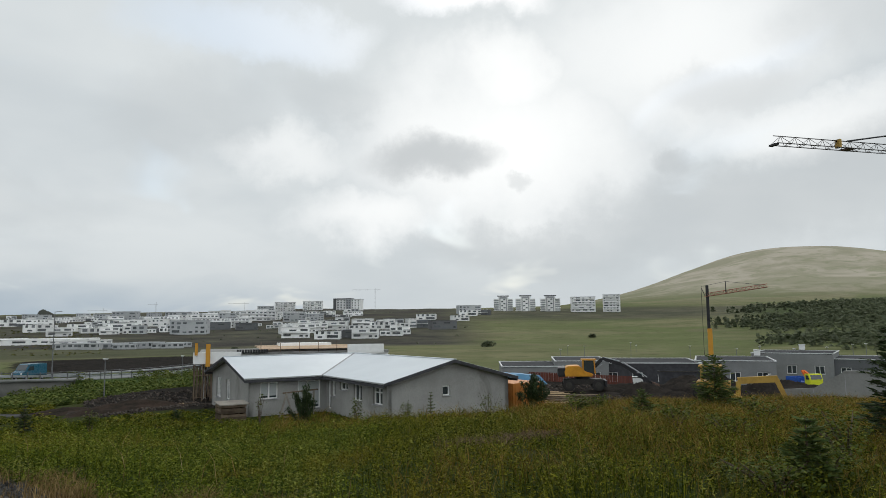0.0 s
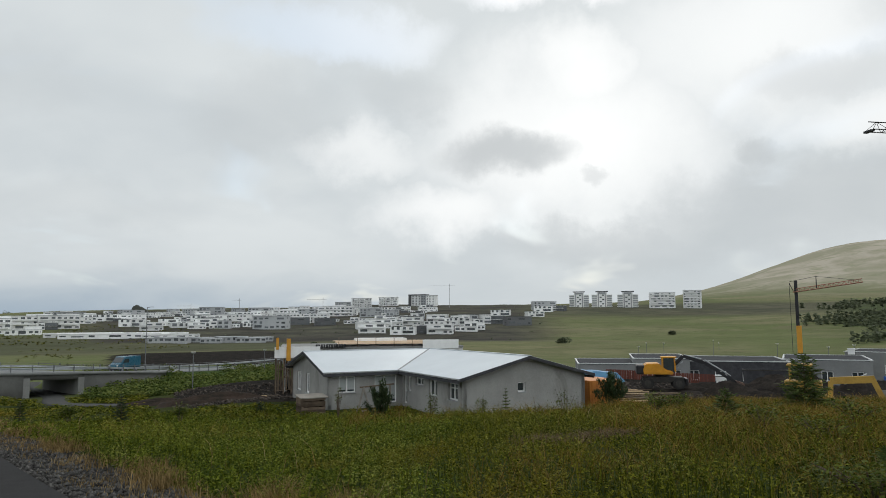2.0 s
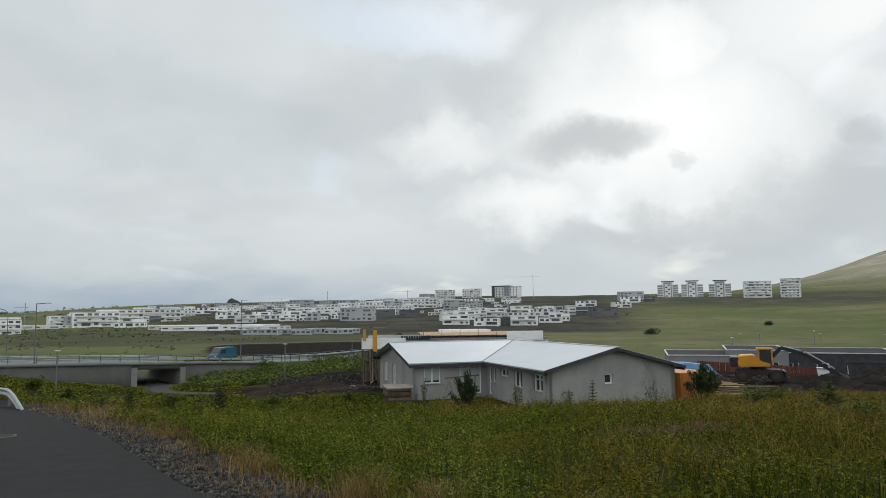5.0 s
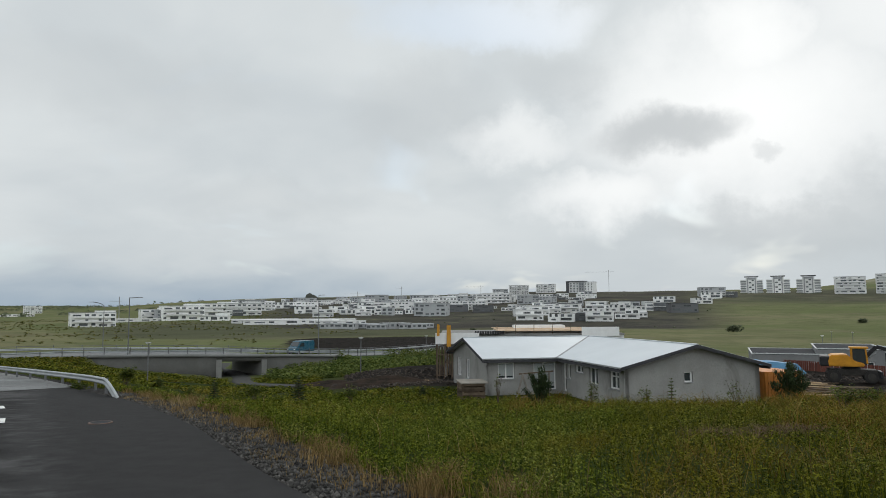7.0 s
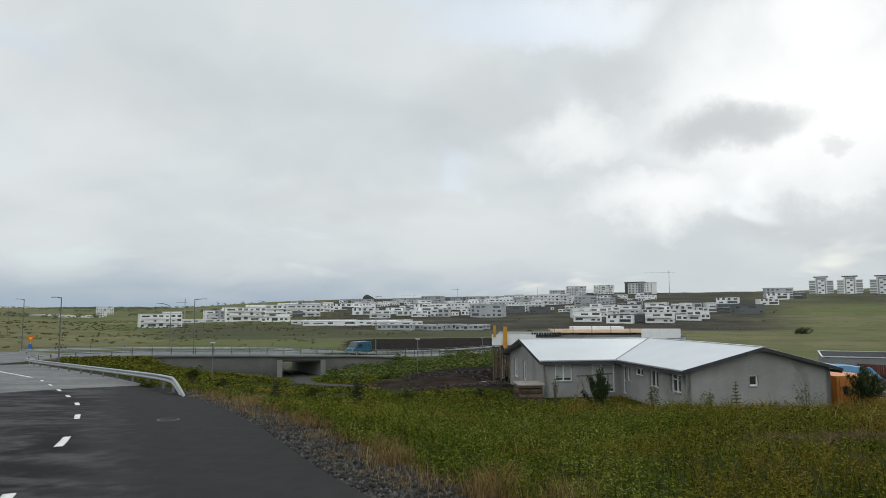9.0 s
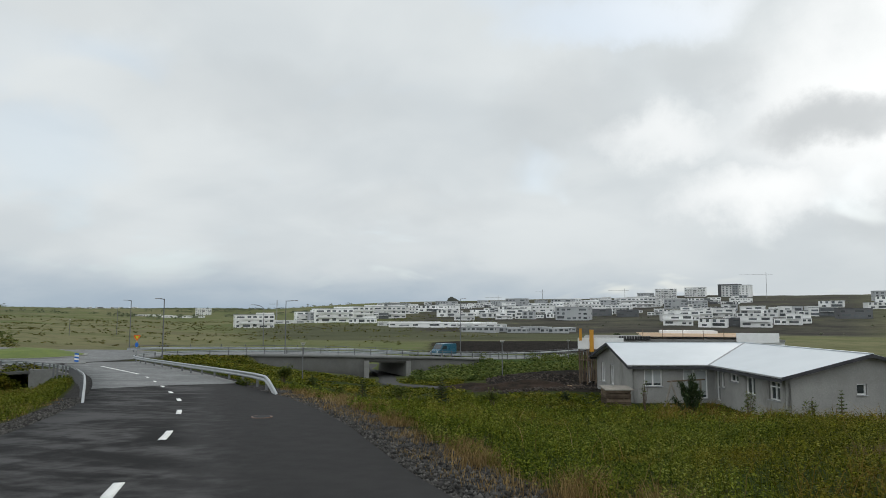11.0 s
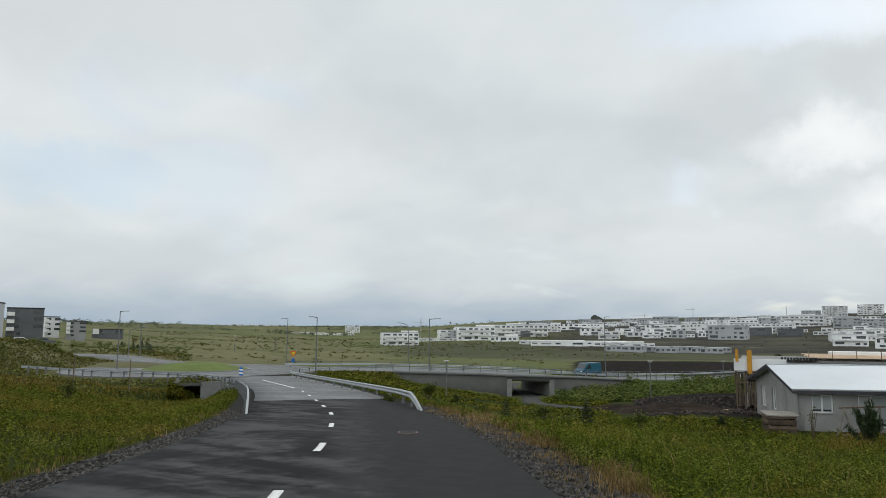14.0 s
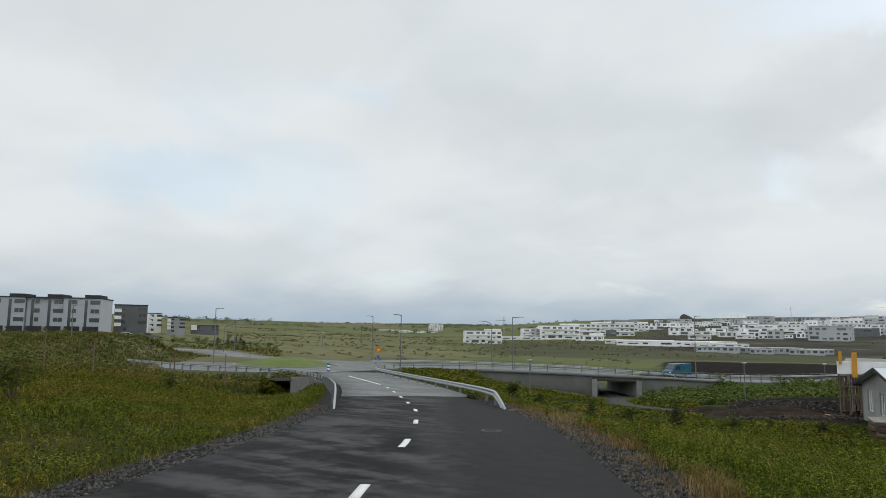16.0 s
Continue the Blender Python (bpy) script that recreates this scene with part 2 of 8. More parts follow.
M = {
    "plaster": surface("grey_render", (0.350, 0.345, 0.330), (0.255, 0.252, 0.242), 0.5, 0.95, bump=0.3, fine=22, stain=(0.205, 0.200, 0.190), spec=0.1),
    "roof_white": surface("white_sheet_roof", (0.56, 0.595, 0.62), (0.50, 0.535, 0.56), 0.35, 0.42, bump=0.05, fine=8),
    "white": surface("white_paint", (0.80, 0.80, 0.79), (0.72, 0.72, 0.71), 1.2, 0.6, bump=0.05),
    "town_white": surface("town_white_wall", (0.82, 0.82, 0.81), (0.70, 0.70, 0.69), 0.08, 0.8, bump=0.0, spread=0.18),
    "town_grey": surface("town_grey_wall", (0.42, 0.43, 0.44), (0.34, 0.35, 0.36), 0.08, 0.8, bump=0.0, spread=0.2),
    "town_dark": surface("town_dark_wall", (0.12, 0.125, 0.13), (0.09, 0.09, 0.095), 0.08, 0.8, bump=0.0, spread=0.2),
    "concrete": surface("raw_concrete", (0.25, 0.25, 0.24), (0.185, 0.183, 0.175), 0.35, 0.9, bump=0.2, fine=16, stain=(0.14, 0.135, 0.125)),
    "dark_grey": surface("dark_grey_render", (0.13, 0.135, 0.145), (0.10, 0.105, 0.11), 0.4, 0.85),
    "mid_grey": surface("mid_grey_render", (0.33, 0.335, 0.34), (0.27, 0.275, 0.28), 0.4, 0.85),
    "house_grey": surface("weathered_grey_render", (0.235, 0.24, 0.24), (0.185, 0.19, 0.19), 0.4, 0.85),
    "felt": surface("dark_roof_felt", (0.06, 0.062, 0.066), (0.04, 0.041, 0.044), 0.5, 0.95, spec=0.05),
    "trim_dark": surface("dark_eaves_board", (0.07, 0.07, 0.075), (0.045, 0.045, 0.05), 2.0, 0.85, spec=0.08),
    "glass": glass("window_glass"),
    # far panes lightened: haze and pale sky reflection painted into the base colour
    "town_glass": surface("far_hazed_glass", (0.15, 0.16, 0.17), (0.07, 0.078, 0.085), 0.25, 0.15, bump=0.0, spec=0.9, spread=0.5),
    "curtain": surface("pale_blind", (0.40, 0.42, 0.42), (0.33, 0.35, 0.35), 1.0, 0.7),
    "timber": surface("sawn_timber", (0.46, 0.33, 0.20), (0.36, 0.25, 0.14), 1.2, 0.8, fine=20),
    "formwork": surface("new_formwork_board", (0.66, 0.50, 0.36), (0.54, 0.39, 0.26), 0.7, 0.75, fine=14),
    "old_wood": surface("weathered_planks", (0.165, 0.125, 0.092), (0.085, 0.064, 0.048), 1.5, 0.95, fine=18, spread=0.4, spec=0.05),
    "grey_wood": surface("silvered_timber", (0.30, 0.275, 0.24), (0.20, 0.18, 0.155), 1.5, 0.9, fine=18, spec=0.08),
    "red_wood": surface("red_stained_fence", (0.16, 0.055, 0.04), (0.11, 0.04, 0.03), 0.8, 0.85, spread=0.2),
    "amber": surface("amber_formwork_panel", (0.56, 0.28, 0.035), (0.46, 0.21, 0.025), 0.9, 0.6),
    "orange": surface("orange_container_paint", (0.52, 0.20, 0.04), (0.42, 0.15, 0.03), 0.7, 0.6),
    "digger": surface("digger_yellow_paint", (0.60, 0.28, 0.02), (0.44, 0.19, 0.015), 1.2, 0.5, stain=(0.16, 0.10, 0.04)),
    "old_yellow": surface("faded_dirty_yellow_paint", (0.46, 0.29, 0.06), (0.30, 0.18, 0.04), 1.4, 0.65, stain=(0.12, 0.08, 0.04)),
    "old_concrete": surface("old_stained_concrete", (0.112, 0.111, 0.103), (0.080, 0.079, 0.074), 0.3, 0.92, bump=0.2, fine=14, stain=(0.085, 0.083, 0.075)),
    "crane_red": surface("faded_red_jib_paint", (0.36, 0.17, 0.12), (0.28, 0.12, 0.08), 1.2, 0.6),
    "rust": surface("dark_rusty_steel", (0.16, 0.10, 0.075), (0.09, 0.06, 0.05), 1.5, 0.75),
    "rim_dark": surface("dirty_dark_rim", (0.05, 0.045, 0.04), (0.03, 0.028, 0.025), 3.0, 0.7),
    "black": surface("black_steel", (0.025, 0.025, 0.028), (0.015, 0.015, 0.017), 2.0, 0.55),
    "rubber": surface("tyre_rubber", (0.022, 0.022, 0.022), (0.035, 0.032, 0.03), 3.0, 0.9),
    "roof_edge": surface("white_metal_edge", (0.62, 0.63, 0.63), (0.5, 0.51, 0.51), 1.5, 0.6, spec=0.2),
    "steel": surface("galvanised_steel", (0.43, 0.45, 0.46), (0.32, 0.34, 0.35), 1.5, 0.5, 0.6, bump=0.05),
    "pole": surface("dull_grey_pole", (0.16, 0.165, 0.17), (0.12, 0.122, 0.126), 2.0, 0.6),
    "tarp": surface("blue_tarpaulin", (0.10, 0.26, 0.42), (0.07, 0.19, 0.33), 1.1, 0.55, bump=0.4, fine=5),
    "blue": surface("blue_paint", (0.02, 0.10, 0.42), (0.015, 0.07, 0.32), 1.5, 0.5),
    "van_blue": surface("petrol_blue_car_paint", (0.01, 0.10, 0.16), (0.008, 0.08, 0.13), 1.0, 0.3, spec=0.6),
    "hivis": surface("lime_yellow_paint", (0.62, 0.66, 0.03), (0.52, 0.55, 0.02), 1.5, 0.5),
    "signred": surface("orange_red_sign", (0.75, 0.16, 0.02), (0.62, 0.12, 0.02), 3.0, 0.5),
    "signblue": surface("blue_sign", (0.02, 0.14, 0.50), (0.015, 0.11, 0.42), 3.0, 0.5),
    "bark": surface("brown_bark", (0.12, 0.09, 0.065), (0.07, 0.05, 0.04), 4.0, 0.95, bump=0.5),
    "needles": leafy("spruce_needles", (0.045, 0.072, 0.020), (0.120, 0.145, 0.042), None, 0.2),
    "pine": leafy("pine_needles", (0.022, 0.038, 0.017), (0.055, 0.075, 0.028), None, 0.1),
    "weed": sward("leafy_weed", (0.016, 0.026, 0.002), (0.190, 0.195, 0.016), (0.185, 0.138, 0.016), (0.310, 0.300, 0.062)),
    "grass": sward("meadow_grass", (0.028, 0.040, 0.003), (0.160, 0.165, 0.016), (0.190, 0.145, 0.022), (0.240, 0.225, 0.050)),
    "bank_grass": sward("bank_grass", (0.032, 0.046, 0.004), (0.185, 0.208, 0.022), (0.180, 0.140, 0.024), (0.270, 0.270, 0.060)),
    "weed_fresh": sward("fresh_leafy_weed", (0.024, 0.042, 0.004), (0.200, 0.234, 0.024), (0.195, 0.165, 0.024), (0.330, 0.340, 0.080), 0.25),
    "mound": sward("rough_mound_grass", (0.052, 0.060, 0.013), (0.190, 0.188, 0.052), (0.185, 0.130, 0.055), (0.260, 0.238, 0.095)),
    "willow": sward("willow_scrub", (0.036, 0.058, 0.012), (0.165, 0.200, 0.050), (0.145, 0.155, 0.036), (0.225, 0.240, 0.080)),
    "straw": sward("dry_straw", (0.120, 0.080, 0.034), (0.380, 0.265, 0.115), (0.370, 0.215, 0.075), (0.450, 0.345, 0.190)),
    "sorrel": sward("rust_brown_grass", (0.085, 0.058, 0.013), (0.265, 0.180, 0.044), (0.260, 0.145, 0.040), (0.310, 0.235, 0.085)),
    "litter": sward("dead_brown_litter", (0.070, 0.048, 0.026), (0.180, 0.125, 0.070), (0.150, 0.090, 0.050), (0.250, 0.185, 0.115)),
    "shrub": leafy("shrub_leaves", (0.030, 0.048, 0.008), (0.130, 0.148, 0.024), None, 0.25),
    # leaves paler and greyer than real ones: distance haze put into the colour
    "wood_hazed": leafy("far_wood_leaves_hazed", (0.105, 0.125, 0.075), (0.150, 0.168, 0.100), None, 0.5),
    "paint": surface("road_paint", (0.80, 0.80, 0.78), (0.66, 0.66, 0.64), 2.5, 0.6, stain=(0.45, 0.45, 0.44)),
    "gravel": surface("dark_gravel", (0.110, 0.105, 0.098), (0.038, 0.036, 0.034), 5.0, 0.95, bump=0.8, fine=6, island=0.6, spec=0.08),
    "rubble": surface("earth_clod", (0.085, 0.07, 0.06), (0.045, 0.038, 0.034), 2.0, 0.95, bump=0.8, island=0.5, spec=0.05),
}


# ---------------- ground: heights over a few bearings and distances, and the banks of roads ----------------
REACH = np.array([0.0, 10, 25, 50, 75, 110, 180, 400, 800, 1400, 3500])
BEAR = np.array([-78.0, -63, -50, -36, -20, 0, 15, 33])
RISE = np.array([
    [0, -.2, -.9, -1.8, -2.0, -1.6, -.4, 3, 12, 18, 24],
    [0, -.4, -1.55, -3.6, -4.4, -3.6, -3.2, -3, 3, 12, 26],
    [0, -.5, -1.4, -2.8, -3.6, -4.6, -5.5, -6.8, -4, 4, 30],
    [0, -.8, -2.25, -4.7, -6.5, -8.0, -7.2, -5.8, 4, 25, 16],
    [0, -.8, -2.3, -4.25, -4.9, -6.4, -7, -7.5, 9, 31, 14],
    [0, -.4, -1.85, -4.15, -4.9, -6.2, -7, -7, 19, 35, 34],
    [0, -.3, -1.5, -3.8, -5.1, -6.5, -7.3, -7, 15, 34, 36],
    [0, -.3, -1.3, -3.3, -4.8, -6.4, -6.5, -3, 18, 32, 30]])


def smooth(x, a, b):
    t = np.clip((x - a) / (b - a), 0, 1)
    return t * t * (3 - 2 * t)


class Way:
    """A road's centre line with heights."""

    def __init__(self, points, half):
        self.p = np.array([tuple(v) for v in points])
        self.half = half
        self.s = np.concatenate([[0], np.cumsum(np.hypot(*np.diff(self.p[:, :2], axis=0).T))])

    def near(self, x, y):
        """Distance, signed side (+ right), height and length along of the nearest point of the line."""
        best = np.full(x.shape, 1e9)
        side, zz, ss = np.zeros_like(best), np.zeros_like(best), np.zeros_like(best)
        for a, b, s0 in zip(self.p[:-1], self.p[1:], self.s):
            e = b - a
            n = math.hypot(e[0], e[1])
            t = np.clip(((x - a[0]) * e[0] + (y - a[1]) * e[1]) / n ** 2, 0, 1)
            dx, dy = x - a[0] - t * e[0], y - a[1] - t * e[1]
            d = np.hypot(dx, dy)
            m = d < best
            best = np.where(m, d, best)
            side = np.where(m, np.sign(dx * e[1] - dy * e[0]), side)
            zz = np.where(m, a[2] + t * e[2], zz)
            ss = np.where(m, s0 + t * n, ss)
        return best, side, zz, ss

    def at(self, s, off=0.0, dz=0.0):
        x, y, z = (np.interp(s, self.s, self.p[:, i]) for i in range(3))
        e = 0.5
        tx = np.interp(s + e, self.s, self.p[:, 0]) - np.interp(s - e, self.s, self.p[:, 0])
        ty = np.interp(s + e, self.s, self.p[:, 1]) - np.interp(s - e, self.s, self.p[:, 1])
        n = math.hypot(tx, ty)
        return Vector((x + ty / n * off, y - tx / n * off, z + dz))


def spline(pts, step=2.0):
    """Catmull-Rom through the points."""
    pts = [Vector(p) for p in pts]
    ext = [2 * pts[0] - pts[1], *pts, 2 * pts[-1] - pts[-2]]
    out = []
    for i in range(1, len(ext) - 2):
        a, b, c, d = ext[i - 1:i + 3]
        n = max(2, int((c - b).length / step))
        for j in range(n):
            t = j / n
            out.append(0.5 * (2 * b + (c - a) * t + (2 * a - 5 * b + 4 * c - d) * t * t + (3 * b - 3 * c + d - a) * t ** 3))
    return out + [pts[-1]]


# the road underfoot, whose middle runs 1.1 m beside the eye, down to the roundabout
back = bearing(-48.8 + 180)
left = bearing(-48.8 - 90) * 1.1
MAIN = Way(spline([left + back * 60 + Vector((0, 0, 3.0)), left + back * 25 + Vector((0, 0, 1.35)), left,
                   bearing(-55.2, 9.7, -.57), bearing(-51.7, 15.5, -.86), bearing(-50.95, 21.6, -1.2), bearing(-51.0, 27.7, -1.55),
                   bearing(-51.7, 34.5, -1.93), bearing(-52.4, 42, -2.30), bearing(-53.2, 51, -2.66), bearing(-54.0, 60, -3.02),
                   bearing(-55.4, 72, -3.35), bearing(-56.6, 86, -3.7)]), 3.5)
S_HERE = MAIN.near(np.array([0.0]), np.array([0.0]))[3][0]
RB = bearing(-61.4, 104, -3.75)          # the middle of the roundabout
CROSS = Way(spline([bearing(-55.5, 104, -3.85), bearing(-49, 106, -3.95), bearing(-44, 108, -4.2), bearing(-39, 110, -4.5), bearing(-34, 113, -4.95),
                    bearing(-29.3, 124, -5.95), bearing(-24, 140, -6.75), bearing(-20, 160, -7.3), bearing(-14, 200, -7.6), bearing(-6, 260, -7.7)]), 4.6)
EXIT = Way(spline([RB + Vector((-9, 10, 0)), bearing(-65.2, 122, -3.1), bearing(-67.8, 134, -2.7), bearing(-74, 150, -2.6), bearing(-84, 165, -2.2), bearing(-100, 175, -2)]), 4.0)


def crossing(az, off):
    """Where along the cross road its edge, off metres to the right, lies at that bearing."""
    s = np.linspace(10, 80, 1401)
    b = [math.degrees(math.atan2(p.x, p.y)) for p in (CROSS.at(v, off) for v in s)]
    return float(np.interp(az, b, s))


SKEW = -0.09                             # the passage slants: metres along for each metre across
SPAN = [crossing(-36.5, 5.4), crossing(-33.5, 5.4)]
WALL = [CROSS.near(np.array([p.x]), np.array([p.y]))[3][0] for p in (bearing(-46.5, 107), bearing(-29.6, 123))]
PAD = [(bearing(-7, 50), 13, 20, -4.2), (bearing(-16, 74), 10, 18, -4.75), (bearing(14, 68), 9, 20, -4.9)]


def ground(x, y, cut=True):
    x, y = np.atleast_1d(np.asarray(x, float)), np.atleast_1d(np.asarray(y, float))
    r, az = np.hypot(x, y), np.degrees(np.arctan2(x, y))
    # bearings behind the eye run back to the ends of the table
    az = np.where(az < -150, az + 360, az)
    j = np.clip(np.interp(az, BEAR, np.arange(len(BEAR))), 0, len(BEAR) - 1)
    j0 = np.minimum(j.astype(int), len(BEAR) - 2)
    f = j - j0
    f = f * f * (3 - 2 * f) * 0.5 + f * 0.5
    rows = np.array([np.interp(r, REACH, row) for row in RISE])
    i = np.arange(len(r))
    z = rows[j0, i] * (1 - f) + rows[j0 + 1, i] * f
    # the great hill
    hx, hy = bearing(27, 2600).x, bearing(27, 2600).y
    e = bearing(27)
    along, across = (x - hx) * e.x + (y - hy) * e.y, (x - hx) * e.y - (y - hy) * e.x
    z = z + 216 * np.exp(-np.abs(across / np.where(across < 0, 489, 575)) ** 2.28 - np.abs(along / 780) ** 2.2)
    k9 = bearing(-11, 1230)
    z = z + 9 * np.exp(-((x - k9.x) ** 2 + (y - k9.y) ** 2) / 190 ** 2)
    m9 = bearing(-72.5, 128)
    z = z + 1.7 * np.exp(-(((x - m9.x) ** 2 + (y - m9.y) ** 2) / 26 ** 2))
    # lumps
    for k, (s, h) in enumerate(((9, .16), (23, .3), (70, .6), (240, 2.5))):
        amp = h * smooth(r, s * 0.8, s * 4)
        z = z + amp * (np.sin(x / s * 1.7 + 1.3 * k + 1.1 * np.sin(y / s)) * np.cos(y / s * 1.3 + k) )
    for c, inner, outer, h in PAD:
        d = np.hypot(x - c.x, y - c.y)
        z = z + (h - z) * (1 - smooth(d, inner, outer))
    d = np.hypot(x - RB.x, y - RB.y)
    z = z + (RB.z - 0.08 - z) * (1 - smooth(d, 20, 32))
    for way, bank in ((EXIT, 8), (CROSS, 5), (MAIN, 6)):
        d, side, zr, s = way.near(x, y)
        wide = np.where((side < 0) & (s > S_HERE + 36), 3.4, bank) if way is MAIN else bank
        w = 1 - smooth(d, way.half + 1.3, way.half + wide)
        if way is CROSS:
            edge = 1 - smooth(d, way.half - 1.7, way.half - 0.7)
            w = np.where((side > 0) & (s > WALL[0]) & (s < WALL[1]), edge, w)
            slant = s - SKEW * (side * d - 5.4)
            inside = smooth(slant, SPAN[0] - 2.6, SPAN[0] - 1.2) * (1 - smooth(slant, SPAN[1] + 1.2, SPAN[1] + 2.6)) * (d < 16)
            w = w * (1 - inside)
            z = z + (-7.75 - z) * inside * (1 - smooth(d, 9, 16))
        z = z + (zr - 0.07 - z) * w
    # the hollow before the second underpass
    p9 = bearing(-61.8, 62.5)
    z = z - 1.6 * np.exp(-(((x - p9.x) ** 2 + (y - p9.y) ** 2) / 6.0 ** 2) ** 1.5) * smooth(MAIN.near(x, y)[0], 4.2, 7.5)
    return z


def height(x, y):
    return float(ground(x, y)[0])


def spot(az, r, dz=0.0):
    p = bearing(az, r)
    p.z = height(p.x, p.y) + dz
    return p


# ---------------- building blocks ----------------
def mesh_of(name, bm, material):
    me = bpy.data.meshes.new(name)
    bm.to_mesh(me)
    bm.free()
    me.materials.append(material)
    return me


def part(name, bm, material, parent=None, label="", smooth_faces=False):
    me = mesh_of(name, bm, material)
    if smooth_faces:
        for p in me.polygons:
            p.use_smooth = True
    ob = new(name, me)
    if parent:
        ob.parent = parent
    return tagged(ob, label)


def thing(name, m, label, category, group=""):
    ob = new(name)
    ob.empty_display_size = 0.3
    ob.matrix_world = m
    return tagged(ob, label, category, group)


def at(p, turn=0.0):
    return Matrix.Translation(p) @ Matrix.Rotation(radians(turn), 4, "Z")


def box(bm, c, s, turn=0.0, tilt=0.0, bevel=0.0):
    """A block with its middle at c and sizes s, tilted about x, then turned about z."""
    m = Matrix.Translation(c) @ Euler((radians(tilt), 0, radians(turn))).to_matrix().to_4x4() @ Matrix.Diagonal((*s, 1))
    made = bmesh.ops.create_cube(bm, size=1, matrix=m)
    if bevel:
        edges = list({e for v in made["verts"] for e in v.link_edges})
        bmesh.ops.bevel(bm, geom=edges, offset=bevel, segments=2, profile=0.5, affect="EDGES")
    return bm


def bar(bm, a, b, r0, r1=None, n=8):
    """A round bar from a to b."""
    a, b = Vector(a), Vector(b)
    d = b - a
    m = Matrix.Translation((a + b) / 2) @ d.to_track_quat("Z", "Y").to_matrix().to_4x4()
    bmesh.ops.create_cone(bm, cap_ends=True, segments=n, radius1=r0, radius2=r0 if r1 is None else r1, depth=d.length, matrix=m)
    return bm


def beam(bm, a, b, w, h):
    """A square bar from a to b."""
    a, b = Vector(a), Vector(b)
    d = b - a
    m = Matrix.Translation((a + b) / 2) @ d.to_track_quat("Z", "Y").to_matrix().to_4x4() @ Matrix.Diagonal((w, h, d.length, 1))
    bmesh.ops.create_cube(bm, size=1, matrix=m)
    return bm


def prism(bm, outline, lo, hi, axis="z"):
    """An outline pushed out from lo to hi along an axis: outline in (x, y) for z, (x, z) for y, (y, z) for x."""
    def put(u, v, w):
        return {"z": (u, v, w), "y": (u, w, v), "x": (w, u, v)}[axis]
    a = [bm.verts.new(put(u, v, lo)) for u, v in outline]
    b = [bm.verts.new(put(u, v, hi)) for u, v in outline]
    n = len(a)
    bm.faces.new(a)
    bm.faces.new(b[::-1])
    for i in range(n):
        bm.faces.new((a[i], b[i], b[(i + 1) % n], a[(i + 1) % n]))
    bmesh.ops.recalc_face_normals(bm, faces=bm.faces)
    return bm


def bulk(name, verts, faces, material, label="", category="", kind="stuff", parent=None):
    """A large mesh from arrays."""
    me = bpy.data.meshes.new(name)
    verts, faces = np.asarray(verts, np.float32), np.asarray(faces, np.int32)
    me.vertices.add(len(verts))
    me.vertices.foreach_set("co", verts.ravel())
    k = faces.shape[1]
    me.loops.add(faces.size)
    me.loops.foreach_set("vertex_index", faces.ravel())
    me.polygons.add(len(faces))
    me.polygons.foreach_set("loop_start", np.arange(0, faces.size, k, dtype=np.int32))
    me.update(calc_edges=True)
    me.materials.append(material)
    ob = new(name, me)
    if parent:
        ob.parent = parent
    return tagged(ob, label, category, "", kind)


